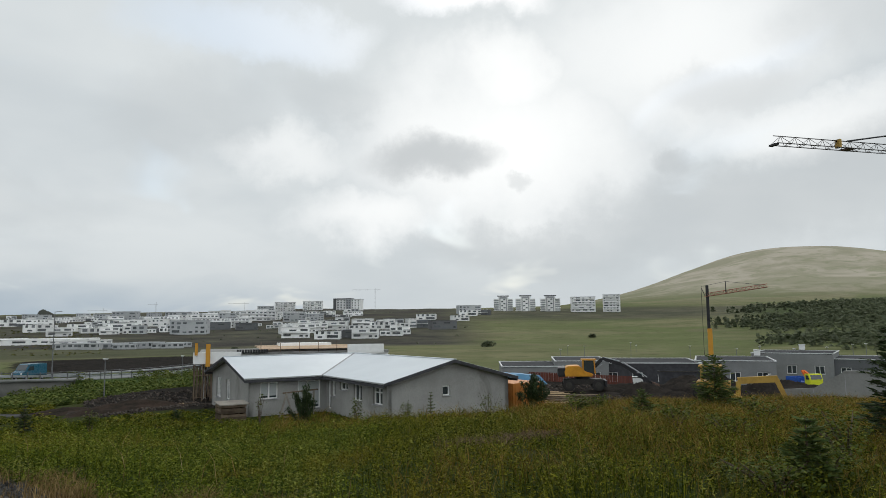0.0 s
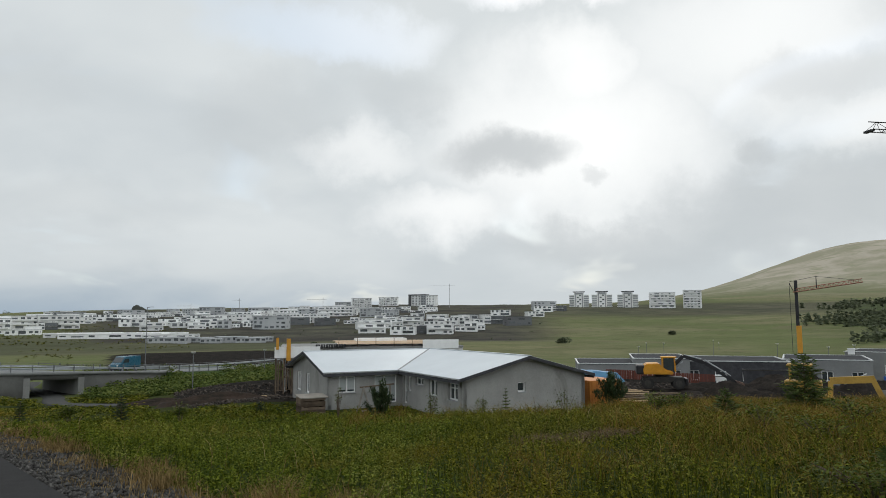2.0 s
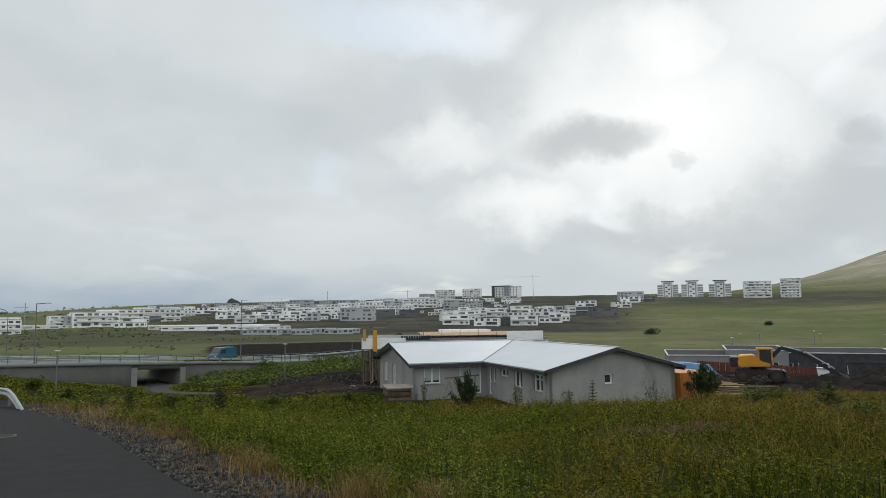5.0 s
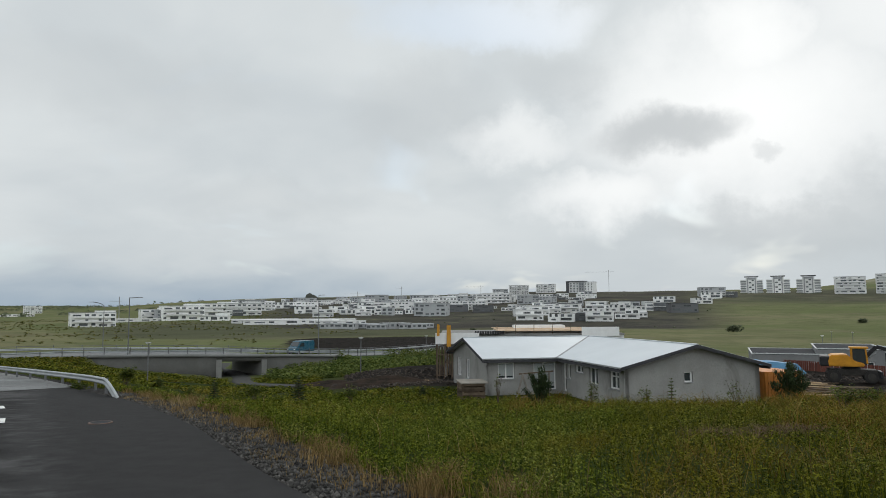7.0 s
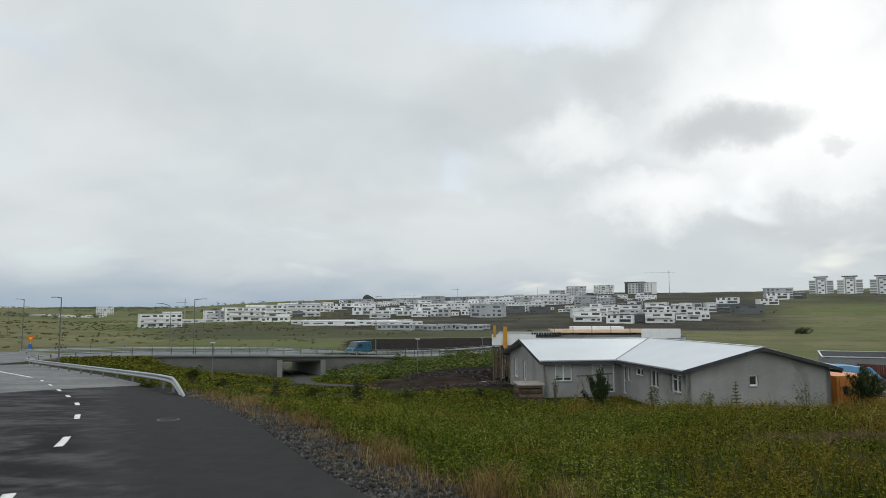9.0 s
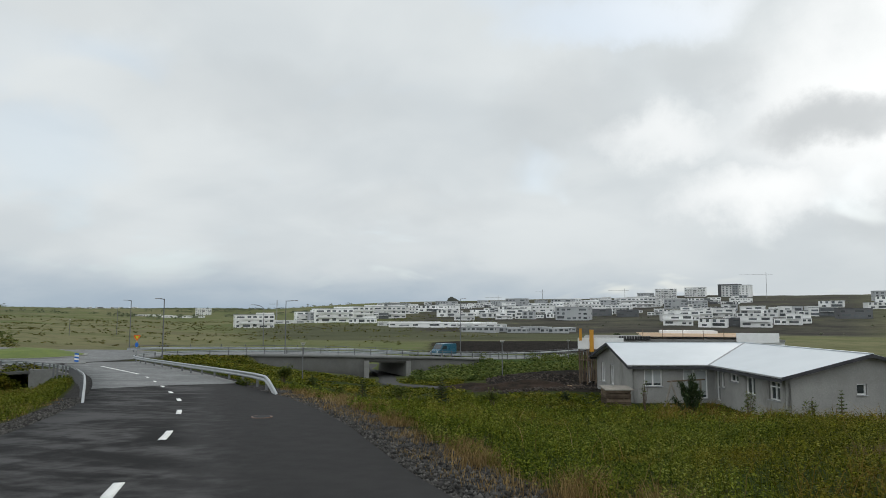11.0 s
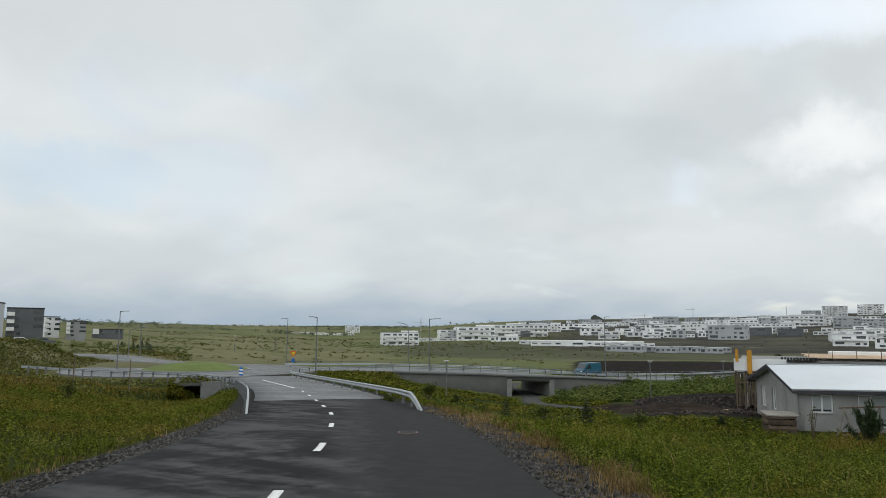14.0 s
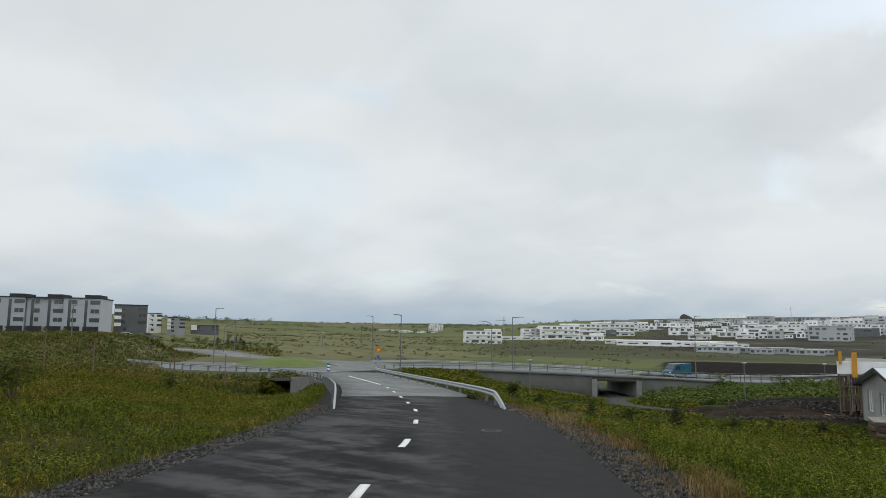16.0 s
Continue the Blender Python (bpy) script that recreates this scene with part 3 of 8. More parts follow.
# ---------------- the sheet of ground ----------------
def ground_material():
    m = bpy.data.materials.new("ground_cover")
    m.use_nodes = True
    k = Nodes(m.node_tree)
    out, bsdf = k.n("ShaderNodeOutputMaterial"), k.n("ShaderNodeBsdfPrincipled")
    k.link(bsdf.outputs[0], out.inputs[0])
    pos = k.n("ShaderNodeTexCoord").outputs["Object"]
    zone = k.n("ShaderNodeAttribute")
    zone.attribute_name = "zone"
    sep = k.n("ShaderNodeSeparateColor")
    k.link(zone.outputs["Color"], sep.inputs[0])
    more = k.n("ShaderNodeAttribute")
    more.attribute_name = "cover"
    sep2 = k.n("ShaderNodeSeparateColor")
    k.link(more.outputs["Color"], sep2.inputs[0])
    n1, n2, n3 = k.noise(pos, 0.035, 6.0, 0.65), k.noise(pos, 0.45, 5.0, 0.65), k.noise(pos, 6.0, 4.0, 0.7)
    n4 = k.noise(pos, 0.006, 6.0, 0.6, 0.6)
    # near soil and grass darkened: shade in gaps under the weeds is painted here
    grass = k.mix(k.span(n1, 0.36, 0.64), (0.024, 0.036, 0.009), (0.046, 0.050, 0.016))
    grass = k.mix(k.math("MULTIPLY", k.span(n2, 0.5, 0.7), 0.6), grass, (0.075, 0.062, 0.028))
    grass = k.mix(k.math("MULTIPLY", k.span(n3, 0.45, 0.7), 0.5), grass, (0.022, 0.030, 0.009))
    # far cover brightened in its colours to stand for haze over distance
    far = k.mix(k.span(n4, 0.42, 0.58), (0.114, 0.132, 0.056), (0.165, 0.158, 0.086))
    far = k.mix(k.math("MULTIPLY", k.span(n1, 0.44, 0.62), 0.6), far, (0.098, 0.108, 0.050))
    n5, n6 = k.noise(pos, 0.11, 8.0, 0.7, 0.4), k.noise(pos, 0.018, 5.0, 0.6, 0.8)
    far = k.mix(k.math("MULTIPLY", k.span(n5, 0.50, 0.66), 0.5), far, (0.062, 0.070, 0.032))
    far = k.mix(k.math("MULTIPLY", k.span(n6, 0.53, 0.66), 0.6), far, (0.145, 0.125, 0.080))
    col = k.mix(sep.outputs[2], grass, far)
    bare = k.mix(k.span(n4, 0.42, 0.6), (0.058, 0.053, 0.046), (0.080, 0.079, 0.058))
    bare = k.mix(k.math("MULTIPLY", k.span(n1, 0.46, 0.62), 0.7), bare, (0.034, 0.033, 0.030))
    col = k.mix(k.math("MULTIPLY", sep2.outputs[0], k.span(n1, 0.24, 0.42)), col, bare)
    # moor tones lifted as well, with the hill's pale haze painted in
    moor = k.mix(k.span(n4, 0.40, 0.60), (0.265, 0.250, 0.180), (0.380, 0.340, 0.275))
    moor = k.mix(k.math("MULTIPLY", k.span(n6, 0.50, 0.64), 0.6), moor, (0.205, 0.215, 0.130))
    col = k.mix(sep2.outputs[1], col, moor)
    lush = k.mix(k.span(n2, 0.35, 0.65), (0.028, 0.052, 0.013), (0.050, 0.078, 0.020))
    col = k.mix(sep2.outputs[2], col, lush)
    dirt = k.mix(k.span(n2, 0.35, 0.65), (0.012, 0.0108, 0.010), (0.027, 0.0235, 0.020))
    edge = k.span(k.math("ADD", sep.outputs[0], k.math("MULTIPLY", k.math("SUBTRACT", n2, 0.5), 0.9)), 0.35, 0.6)
    col = k.mix(edge, col, dirt)
    stones = k.mix(k.span(n3, 0.35, 0.65), (0.022, 0.022, 0.022), (0.065, 0.062, 0.060))
    edge2 = k.span(k.math("ADD", sep.outputs[1], k.math("MULTIPLY", k.math("SUBTRACT", n2, 0.5), 0.7)), 0.4, 0.6)
    col = k.mix(edge2, col, stones)
    k.link(col, bsdf.inputs["Base Color"])
    bsdf.inputs["Roughness"].default_value = 1.0
    bsdf.inputs["Specular IOR Level"].default_value = 0.02
    bn = k.n("ShaderNodeBump")
    bn.inputs["Strength"].default_value, bn.inputs["Distance"].default_value = 0.7, 0.15
    k.link(k.math("ADD", n3, n2), bn.inputs["Height"])
    k.link(bn.outputs[0], bsdf.inputs["Normal"])
    return m


def make_ground():
    fine = np.arange(-88, 42.01, 0.4)
    rest = np.arange(45, 270, 5.0)
    azs = np.radians(np.concatenate([fine, rest]))
    rs = np.concatenate([[1.5], 3 * 1.03 ** np.arange(0, 115), np.arange(90, 132, 0.7), 132 * 1.03 ** np.arange(0, 15), 205 * 1.055 ** np.arange(0, 59)])
    rs = np.unique(np.round(rs, 3))
    A, R = np.meshgrid(azs, rs)
    x, y = (R * np.sin(A)).ravel(), (R * np.cos(A)).ravel()
    z = ground(x, y)
    na, nr = len(azs), len(rs)
    idx = np.arange(na * nr).reshape(nr, na)
    nxt = np.roll(idx, -1, axis=1)
    quads = np.stack([idx[:-1], idx[1:], nxt[1:], nxt[:-1]], -1).reshape(-1, 4)
    ob = bulk("ground", np.stack([x, y, z], 1), quads, ground_material(), "grassy meadows, bare earth and moor sloping down to a valley", "ground", "structure")
    me = ob.data
    me.polygons.foreach_set("use_smooth", np.ones(len(me.polygons), bool))
    r, az = np.hypot(x, y), np.degrees(np.arctan2(x, y))

    def patch(az0, az1, r0, r1, soft_az=1.5, soft_r=0.12):
        return (smooth(az, az0 - soft_az, az0 + soft_az) * (1 - smooth(az, az1 - soft_az, az1 + soft_az))
                * smooth(r, r0 * (1 - soft_r), r0 * (1 + soft_r)) * (1 - smooth(r, r1 * (1 - soft_r), r1 * (1 + soft_r))))
    dirt = np.maximum.reduce([patch(-27, -13, 55, 84), patch(3, 27, 59, 100), patch(-31.5, -15.5, 158, 222, 3.0, 0.04), patch(-33, -29, 70, 80, 1, .05) * .8])
    d, side, _, _ = MAIN.near(x, y)
    stones = 1 - smooth(d, np.where(side < 0, 3.9, 4.5), np.where(side < 0, 4.8, 5.5))
    d2 = CROSS.near(x, y)[0]
    stones = np.maximum(stones, (1 - smooth(d2, 4.8, 5.8)) * 0.6)
    farz = np.maximum(smooth(r, 80, 125), patch(-95, -60, 84, 260, 2, .1) * 0.5)
    bare = np.maximum(np.maximum(np.maximum(patch(-34, 2, 330, 1300, 3, .1), patch(-46, -14, 232, 460, 3, .06) * 0.6), patch(-4, 34, 660, 1100, 3, .1) * 0.75), patch(-75, -60, 700, 3000, 3, .2) * 0.2)
    moor = smooth(z, 32, 105)
    lush = np.maximum(patch(-33, -14, 86, 140) * 0.9, patch(24, 60, 330, 900, 3, .1) * 0.55)
    for name, cols in (("zone", (dirt, stones, farz)), ("cover", (bare, moor, lush))):
        att = me.color_attributes.new(name, "FLOAT_COLOR", "POINT")
        att.data.foreach_set("color", np.stack([*cols, np.ones_like(x)], 1).astype(np.float32).ravel())
    return ob


ground_sheet = make_ground()


# ---------------- roads ----------------
def strip(name, way, s0, s1, left, right, dz, material, label, category, step=1.0, kind="structure", crown=0.0, thick=0.3):
    """A ribbon of road from left to right of its line (metres, right is plus), with sides."""
    n = max(2, int((s1 - s0) / step))
    cols = 5
    verts, faces = [], []
    for i in range(n + 1):
        s = s0 + (s1 - s0) * i / n
        for j in range(cols):
            o = left + (right - left) * j / (cols - 1)
            verts.append(way.at(s, o, dz + crown * (1 - abs(o) / 4)))
        verts += [way.at(s, right, dz - thick), way.at(s, left, dz - thick)]
    w = cols + 2
    for i in range(n):
        a = i * w
        for j in range(w):
            q = (j + 1) % w
            faces.append((a + j, a + q, a + w + q, a + w + j))
    return bulk(name, [tuple(v) for v in verts], faces, material, label, category, kind)


def asphalt(name, a, b, wet, rough, pale=2.0):
    m = bpy.data.materials.new(name)
    m.use_nodes = True
    k = Nodes(m.node_tree)
    out, bsdf = k.n("ShaderNodeOutputMaterial"), k.n("ShaderNodeBsdfPrincipled")
    k.link(bsdf.outputs[0], out.inputs[0])
    pos = k.n("ShaderNodeTexCoord").outputs["Object"]
    turned = k.n("ShaderNodeMapping")
    turned.inputs["Rotation"].default_value = (0, 0, radians(-48.8))
    turned.inputs["Scale"].default_value = (0.35, 1.0, 1.0)
    k.link(pos, turned.inputs[0])
    big, mid, grain = k.noise(turned.outputs[0], 0.42, 6.0, 0.6, 1.4), k.noise(pos, 2.5, 5.0, 0.6), k.noise(pos, 70.0, 3.0, 0.7)
    across = k.math("ADD", k.vec("DOT_PRODUCT", pos, tuple(bearing(-48.8 + 90))), 1.1)
    streak = k.span(k.math("ADD", k.math("MULTIPLY", big, 0.7), k.math("MULTIPLY", mid, 0.3)), 0.40, 0.58)
    worn = k.math("MULTIPLY", k.span(k.math("ADD", across, k.math("MULTIPLY", k.math("SUBTRACT", mid, 0.5), 2.0)), 1.7, 0.3), wet)
    damp = k.math("MULTIPLY", streak, worn)
    col = k.mix(k.span(mid, 0.35, 0.65), a, b)
    col = k.mix(worn, col, tuple(pale * v for v in a))
    col = k.mix(damp, col, tuple(0.38 * v for v in a))
    col = k.vec("SCALE", col, scale=k.span(grain, 0.3, 0.7, 0.75, 1.3, False))
    k.link(col, bsdf.inputs["Base Color"])
    k.put(bsdf.inputs["Roughness"], k.span(damp, 0, 1, rough, rough - 0.22 * wet, False))
    k.put(bsdf.inputs["Specular IOR Level"], k.span(damp, 0, 1, 0.11, 0.05, False))
    bn = k.n("ShaderNodeBump")
    bn.inputs["Strength"].default_value, bn.inputs["Distance"].default_value = 0.5, 0.006
    k.link(grain, bn.inputs["Height"])
    k.link(bn.outputs[0], bsdf.inputs["Normal"])
    return m


DARK_ROAD = asphalt("dark_asphalt", (0.0290, 0.0285, 0.0287), (0.0235, 0.0230, 0.0234), 1.0, 0.95, 2.3)
PALE_ROAD = asphalt("pale_worn_asphalt", (0.195, 0.199, 0.198), (0.155, 0.158, 0.159), 0.45, 0.9, 1.15)
PATH_TAR = asphalt("weathered_path_asphalt", (0.060, 0.060, 0.058), (0.045, 0.045, 0.044), 0.0, 0.95)
S_EYE = MAIN.near(np.array([0.0]), np.array([0.0]))[3][0]
S_JOINT = S_EYE + 40.5
S_END = MAIN.s[-1]
strip("road", MAIN, 0, S_JOINT, -3.35, 3.75, 0.0, DARK_ROAD, "dark damp asphalt of a two-lane country road", "road", crown=0.03)
strip("road", MAIN, S_JOINT, S_END + 0, -3.35, 4.2, 0.012, PALE_ROAD, "pale worn asphalt leading to the roundabout", "road", crown=0.03)
strip("road", CROSS, 0, CROSS.s[-1], -4.4, 4.4, 0.0, PALE_ROAD, "pale asphalt road over the underpass", "road", 2.0)
strip("road", EXIT, 0, EXIT.s[-1], -3.8, 3.8, 0.0, PALE_ROAD, "pale asphalt road leaving the roundabout", "road", 2.0)


def ring(bm, c, r0, r1, z0, z1, n=64, dome=0.0):
    """A flat ring, or a dome when r0 is 0, with an outer edge down to z0."""
    rows = []
    for r, z in ((r0, z1 + dome), ((r0 + r1) / 2, z1 + dome * 0.7), (r1, z1), (r1, z0)):
        rows.append([bm.verts.new((c.x + r * math.cos(i * math.tau / n), c.y + r * math.sin(i * math.tau / n), z)) for i in range(n)])
    for a, b in zip(rows[:-1], rows[1:]):
        for i in range(n):
            bm.faces.new((a[i], b[i], b[(i + 1) % n], a[(i + 1) % n]))
    bmesh.ops.remove_doubles(bm, verts=bm.verts, dist=0.001)
    bmesh.ops.recalc_face_normals(bm, faces=bm.faces)
    return bm


ob = part("roundabout_road", ring(bmesh.new(), RB, 7.4, 17.0, RB.z - 0.5, RB.z + 0.02), PALE_ROAD)
tagged(ob, "pale asphalt ring of the roundabout", "road", "", "structure")
ob = part("roundabout_island", ring(bmesh.new(), RB, 0.0, 7.0, RB.z - 0.2, RB.z + 0.15, dome=1.0),
          surface("mown_grass", (0.125, 0.160, 0.036), (0.085, 0.115, 0.028), 0.4, 0.95, bump=0.4))
tagged(ob, "low mown grass dome of the roundabout island", "island", "", "structure")
ob = part("kerb", ring(bmesh.new(), RB, 6.9, 7.4, RB.z - 0.3, RB.z + 0.14), M["concrete"])
tagged(ob, "grey concrete kerb round the grass island", "kerb", "", "structure")


# ---------------- windows ----------------
def window(parent, w, h, x, y, z, turn, bars=(0.5,), cross=(), blind=0.0, sill=True, name="window"):
    """A white window in a wall: frame, panes, sill. x, y, z: middle of its foot on the wall's face; it looks to -y before the turn."""
    win = new(name)
    win.parent = parent
    win.matrix_local = at((x, y, z), turn) @ Matrix.Translation((0, 0.09, 0))
    f = bmesh.new()
    t = 0.07
    for cx, cz, sx, sz in ((-w / 2 + t / 2, h / 2, t, h), (w / 2 - t / 2, h / 2, t, h), (0, t / 2, w - 2 * t, t), (0, h - t / 2, w - 2 * t, t)):
        box(f, (cx, -0.01, cz), (sx, 0.12, sz))
    for b in bars:
        box(f, (-w / 2 + w * b, -0.005, h / 2), (0.09, 0.10, h - 2 * t))
    for c in cross:
        box(f, (0, -0.003, h * c), (w - 2 * t, 0.09, 0.06))
    part("window_frame", f, M["white"], win, "white painted frame")
    edges = [0.0, *bars, 1.0]
    for a, b in zip(edges[:-1], edges[1:]):
        p = bmesh.new()
        box(p, (-w / 2 + w * (a + b) / 2, 0.02, h / 2), (w * (b - a) - 0.10, 0.02, h - 2 * t))
        part("pane", p, M["glass"], win)
        if blind:
            q = bmesh.new()
            box(q, (-w / 2 + w * (a + b) / 2, 0.005, h * (1 - blind / 2) - t / 2), (w * (b - a) - 0.12, 0.008, (h - 2 * t) * blind))
            part("blind", q, M["curtain"], win, "pale lowered blind")
    if sill:
        s = bmesh.new()
        box(s, (0, -0.13, -0.025), (w + 0.06, 0.22, 0.05), bevel=0.01)
        part("window_sill", s, M["mid_grey"], win)
    return win


# ---------------- the grey L-shaped house ----------------
HOUSE = at((-8.28, 49.5, -4.25), 31.94)


def wall_with_holes(length, height, holes, thick=0.3, gable=0.0):
    """A wall along x from 0 to length, face at y = 0 and body behind, with holes (x0, x1, z0, z1) cut through, and a gable's rise."""
    bm = bmesh.new()
    xs = sorted({0.0, length, *[h[0] for h in holes], *[h[1] for h in holes]})
    zs = sorted({0.0, height, *[h[2] for h in holes], *[h[3] for h in holes]})
    for x0, x1 in zip(xs[:-1], xs[1:]):
        for z0, z1 in zip(zs[:-1], zs[1:]):
            cx, cz = (x0 + x1) / 2, (z0 + z1) / 2
            if not any(h[0] < cx < h[1] and h[2] < cz < h[3] for h in holes):
                box(bm, (cx, thick / 2, cz), (x1 - x0, thick, z1 - z0))
    bmesh.ops.remove_doubles(bm, verts=bm.verts, dist=0.0005)
    if gable:
        prism(bm, [(0, height), (length, height), (length / 2, height + gable)], 0.0, thick, "y")
    return bm


def make_house():
    house = thing("house", HOUSE, "single-storey L-shaped house of bare grey render under a white sheet roof", "house")
    H, ze, zr = 2.62, 2.60, 3.84        # wall, eaves and ridge over the base
    low = -0.6

    def wall(m, length, holes, gable=0.0):
        bm = wall_with_holes(length, H - low, [(a, b, c - low, d - low) for a, b, c, d in holes], 0.3, gable)
        ob = part("wall", bm, M["plaster"], house)
        ob.matrix_local = m @ Matrix.Translation((0, 0, low))
        return ob
    # front of the left wing
    wall(at((-5.4, 0, 0)), 5.4, [(0.75, 1.95, 1.15, 2.25), (3.35, 5.0, 0.35, 2.25)])
    window(house, 1.2, 1.1, -5.4 + 1.35, 0.08, 1.15, 0, blind=0.85)
    window(house, 1.65, 1.9, -5.4 + 4.17, 0.08, 0.35, 0, bars=(0.45,), blind=0.9)
    # inner front of the right wing, which runs towards -y and looks to -x
    wall(at((0, 0, 0), -90), 9.3, [(0.33, 0.95, 0.3, 2.2), (1.05, 1.65, 1.2, 2.2), (2.4, 3.7, 1.72, 2.22), (4.6, 5.85, 1.2, 2.24), (7.45, 8.7, 1.2, 2.24)])
    window(house, 0.62, 1.9, 0.08, -0.64, 0.3, -90, bars=(), cross=(0.45,), sill=False, name="door")
    window(house, 0.60, 1.0, 0.08, -1.35, 1.2, -90, bars=())
    window(house, 1.3, 0.5, 0.08, -3.05, 1.72, -90)
    window(house, 1.25, 1.04, 0.08, -5.22, 1.2, -90)
    window(house, 1.25, 1.04, 0.08, -8.07, 1.2, -90, cross=(0.7,))
    # gable of the right wing
    wall(at((0, -9.3, 0)), 8.9, [(3.85, 4.4, 1.62, 2.22)], zr - H - 0.05)
    window(house, 0.55, 0.6, 4.12, -9.22, 1.62, 0, bars=())
    # gable of the left wing, looking to -x
    wall(at((-5.4, 9.8, 0), -90), 9.8, [(1.25, 2.6, 0.75, 2.2), (4.0, 5.0, 0.75, 2.2)], zr - H - 0.05)
    window(house, 1.35, 1.45, -5.32, 9.8 - 1.92, 0.75, -90, bars=(0.33, 0.66))
    window(house, 1.0, 1.45, -5.32, 9.8 - 4.5, 0.75, -90)
    # the rear walls
    wall(at((8.9, -9.3, 0), 90), 19.1, [])
    wall(at((8.9, 9.8, 0), 180), 14.3, [])
    # dark recess of the rooms, seen through the panes
    bm = bmesh.new()
    o, b = 0.45, 0.5
    pts = {"a": (-5.4 - b, -o, ze), "v": (-o, -o, ze), "c": (-o, -9.3 - b, ze), "rr": (4.45, -9.3 - b, zr), "x": (4.45, 4.9, zr),
           "rl": (-5.4 - b, 4.9, zr), "d": (8.9 + o, -9.3 - b, ze), "e": (8.9 + o, 9.8 + o, ze), "f": (-5.4 - b, 9.8 + o, ze)}
    planes = ("avxl", "vcrx", "rdex", "xefl")
    key = {"a": "a", "v": "v", "x": "x", "l": "rl", "c": "c", "r": "rr", "d": "d", "e": "e", "f": "f"}
    tops = {k: bm.verts.new(p) for k, p in pts.items()}
    foot = {k: bm.verts.new((p[0], p[1], p[2] - 0.10)) for k, p in pts.items()}
    for pl in planes:
        bm.faces.new([tops[key[c]] for c in pl])
        bm.faces.new([foot[key[c]] for c in pl][::-1])
    rim = ["a", "v", "c", "rr", "d", "e", "f", "rl"]
    for p, q in zip(rim, rim[1:] + rim[:1]):
        bm.faces.new((tops[p], foot[p], foot[q], tops[q]))
    bmesh.ops.recalc_face_normals(bm, faces=bm.faces)
    part("roof", bm, M["roof_white"], house, "white sheet roof with a valley seam")

    def board(name, a, c, w, h, mat, dz):
        bm = bmesh.new()
        beam(bm, Vector(a) + Vector((0, 0, dz)), Vector(c) + Vector((0, 0, dz)), w, h)
        return part(name, bm, mat, house)
    for a, c in (("c", "rr"), ("rr", "d"), ("a", "rl"), ("rl", "f")):
        bm = bmesh.new()
        p, q = Vector(pts[a]), Vector(pts[c])
        dx = -0.03 if a in ("a", "rl") else 0.0
        dy = -0.03 if a in ("c", "rr") else 0.0
        lo, hi = Vector((dx, dy, -0.20)), Vector((dx, dy, -0.015))
        th = Vector((0.05, 0, 0)) if dx else Vector((0, 0.05, 0))
        vs = [bm.verts.new(v) for v in (p + lo, q + lo, q + hi, p + hi, p + lo + th, q + lo + th, q + hi + th, p + hi + th)]
        for f in ((0, 1, 2, 3), (7, 6, 5, 4), (0, 4, 5, 1), (1, 5, 6, 2), (2, 6, 7, 3), (3, 7, 4, 0)):
            bm.faces.new([vs[i] for i in f])
        bmesh.ops.recalc_face_normals(bm, faces=bm.faces)
        part("bargeboard", bm, M["trim_dark"], house, "dark board along the gable")
    for a, c in (("a", "v"), ("v", "c"), ("d", "e"), ("e", "f")):
        p, q = Vector(pts[a]), Vector(pts[c])
        board("gutter", p, q, 0.07, 0.06, M["mid_grey"], -0.05)
        board("fascia", p * 0.996, q * 0.996, 0.05, 0.16, M["trim_dark"], -0.20)
    # rafter ends under the eaves of the right wing
    for i in range(14):
        bm = bmesh.new()
        beam(bm, (-0.40, -0.5 - i * 0.66, ze - 0.16), (0.0, -0.5 - i * 0.66, ze - 0.04), 0.07, 0.12)
        part("rafter_end", bm, M["trim_dark"], house)
    bm = bmesh.new()
    beam(bm, Vector(pts["v"]) + Vector((0, 0, 0.01)), Vector(pts["x"]) + Vector((0, 0, 0.01)), 0.14, 0.03)
    part("valley_flashing", bm, M["mid_grey"], house)
    for a, c in (("rl", "x"), ("x", "rr")):
        board("ridge_cap", pts[a], pts[c], 0.22, 0.04, M["roof_white"], 0.01)
    # floor and ceiling close the rooms
    bm = bmesh.new()
    prism(bm, [(-5.1, 0.3), (0.3, 0.3), (0.3, -9.0), (8.6, -9.0), (8.6, 9.5), (-5.1, 9.5)], 0.0, 0.1)
    part("floor_slab", bm, M["concrete"], house)
    bm = bmesh.new()
    prism(bm, [(-5.1, 0.3), (0.3, 0.3), (0.3, -9.0), (8.6, -9.0), (8.6, 9.5), (-5.1, 9.5)], 2.45, 2.55)
    part("ceiling_slab", bm, M["concrete"], house)
    return house


make_house()


# ---------------- the town on the far slope ----------------
PANE = {}


def pane_mesh(w, h, glazing="town_glass"):
    """A shared dark window, proud of its wall by 5 cm."""
    key = (round(w, 2), round(h, 2), glazing)
    if key not in PANE:
        bm = bmesh.new()
        box(bm, (0, 0, h / 2), (w, 0.14, h))
        PANE[key] = mesh_of("window", bm, M[glazing])
    return PANE[key]


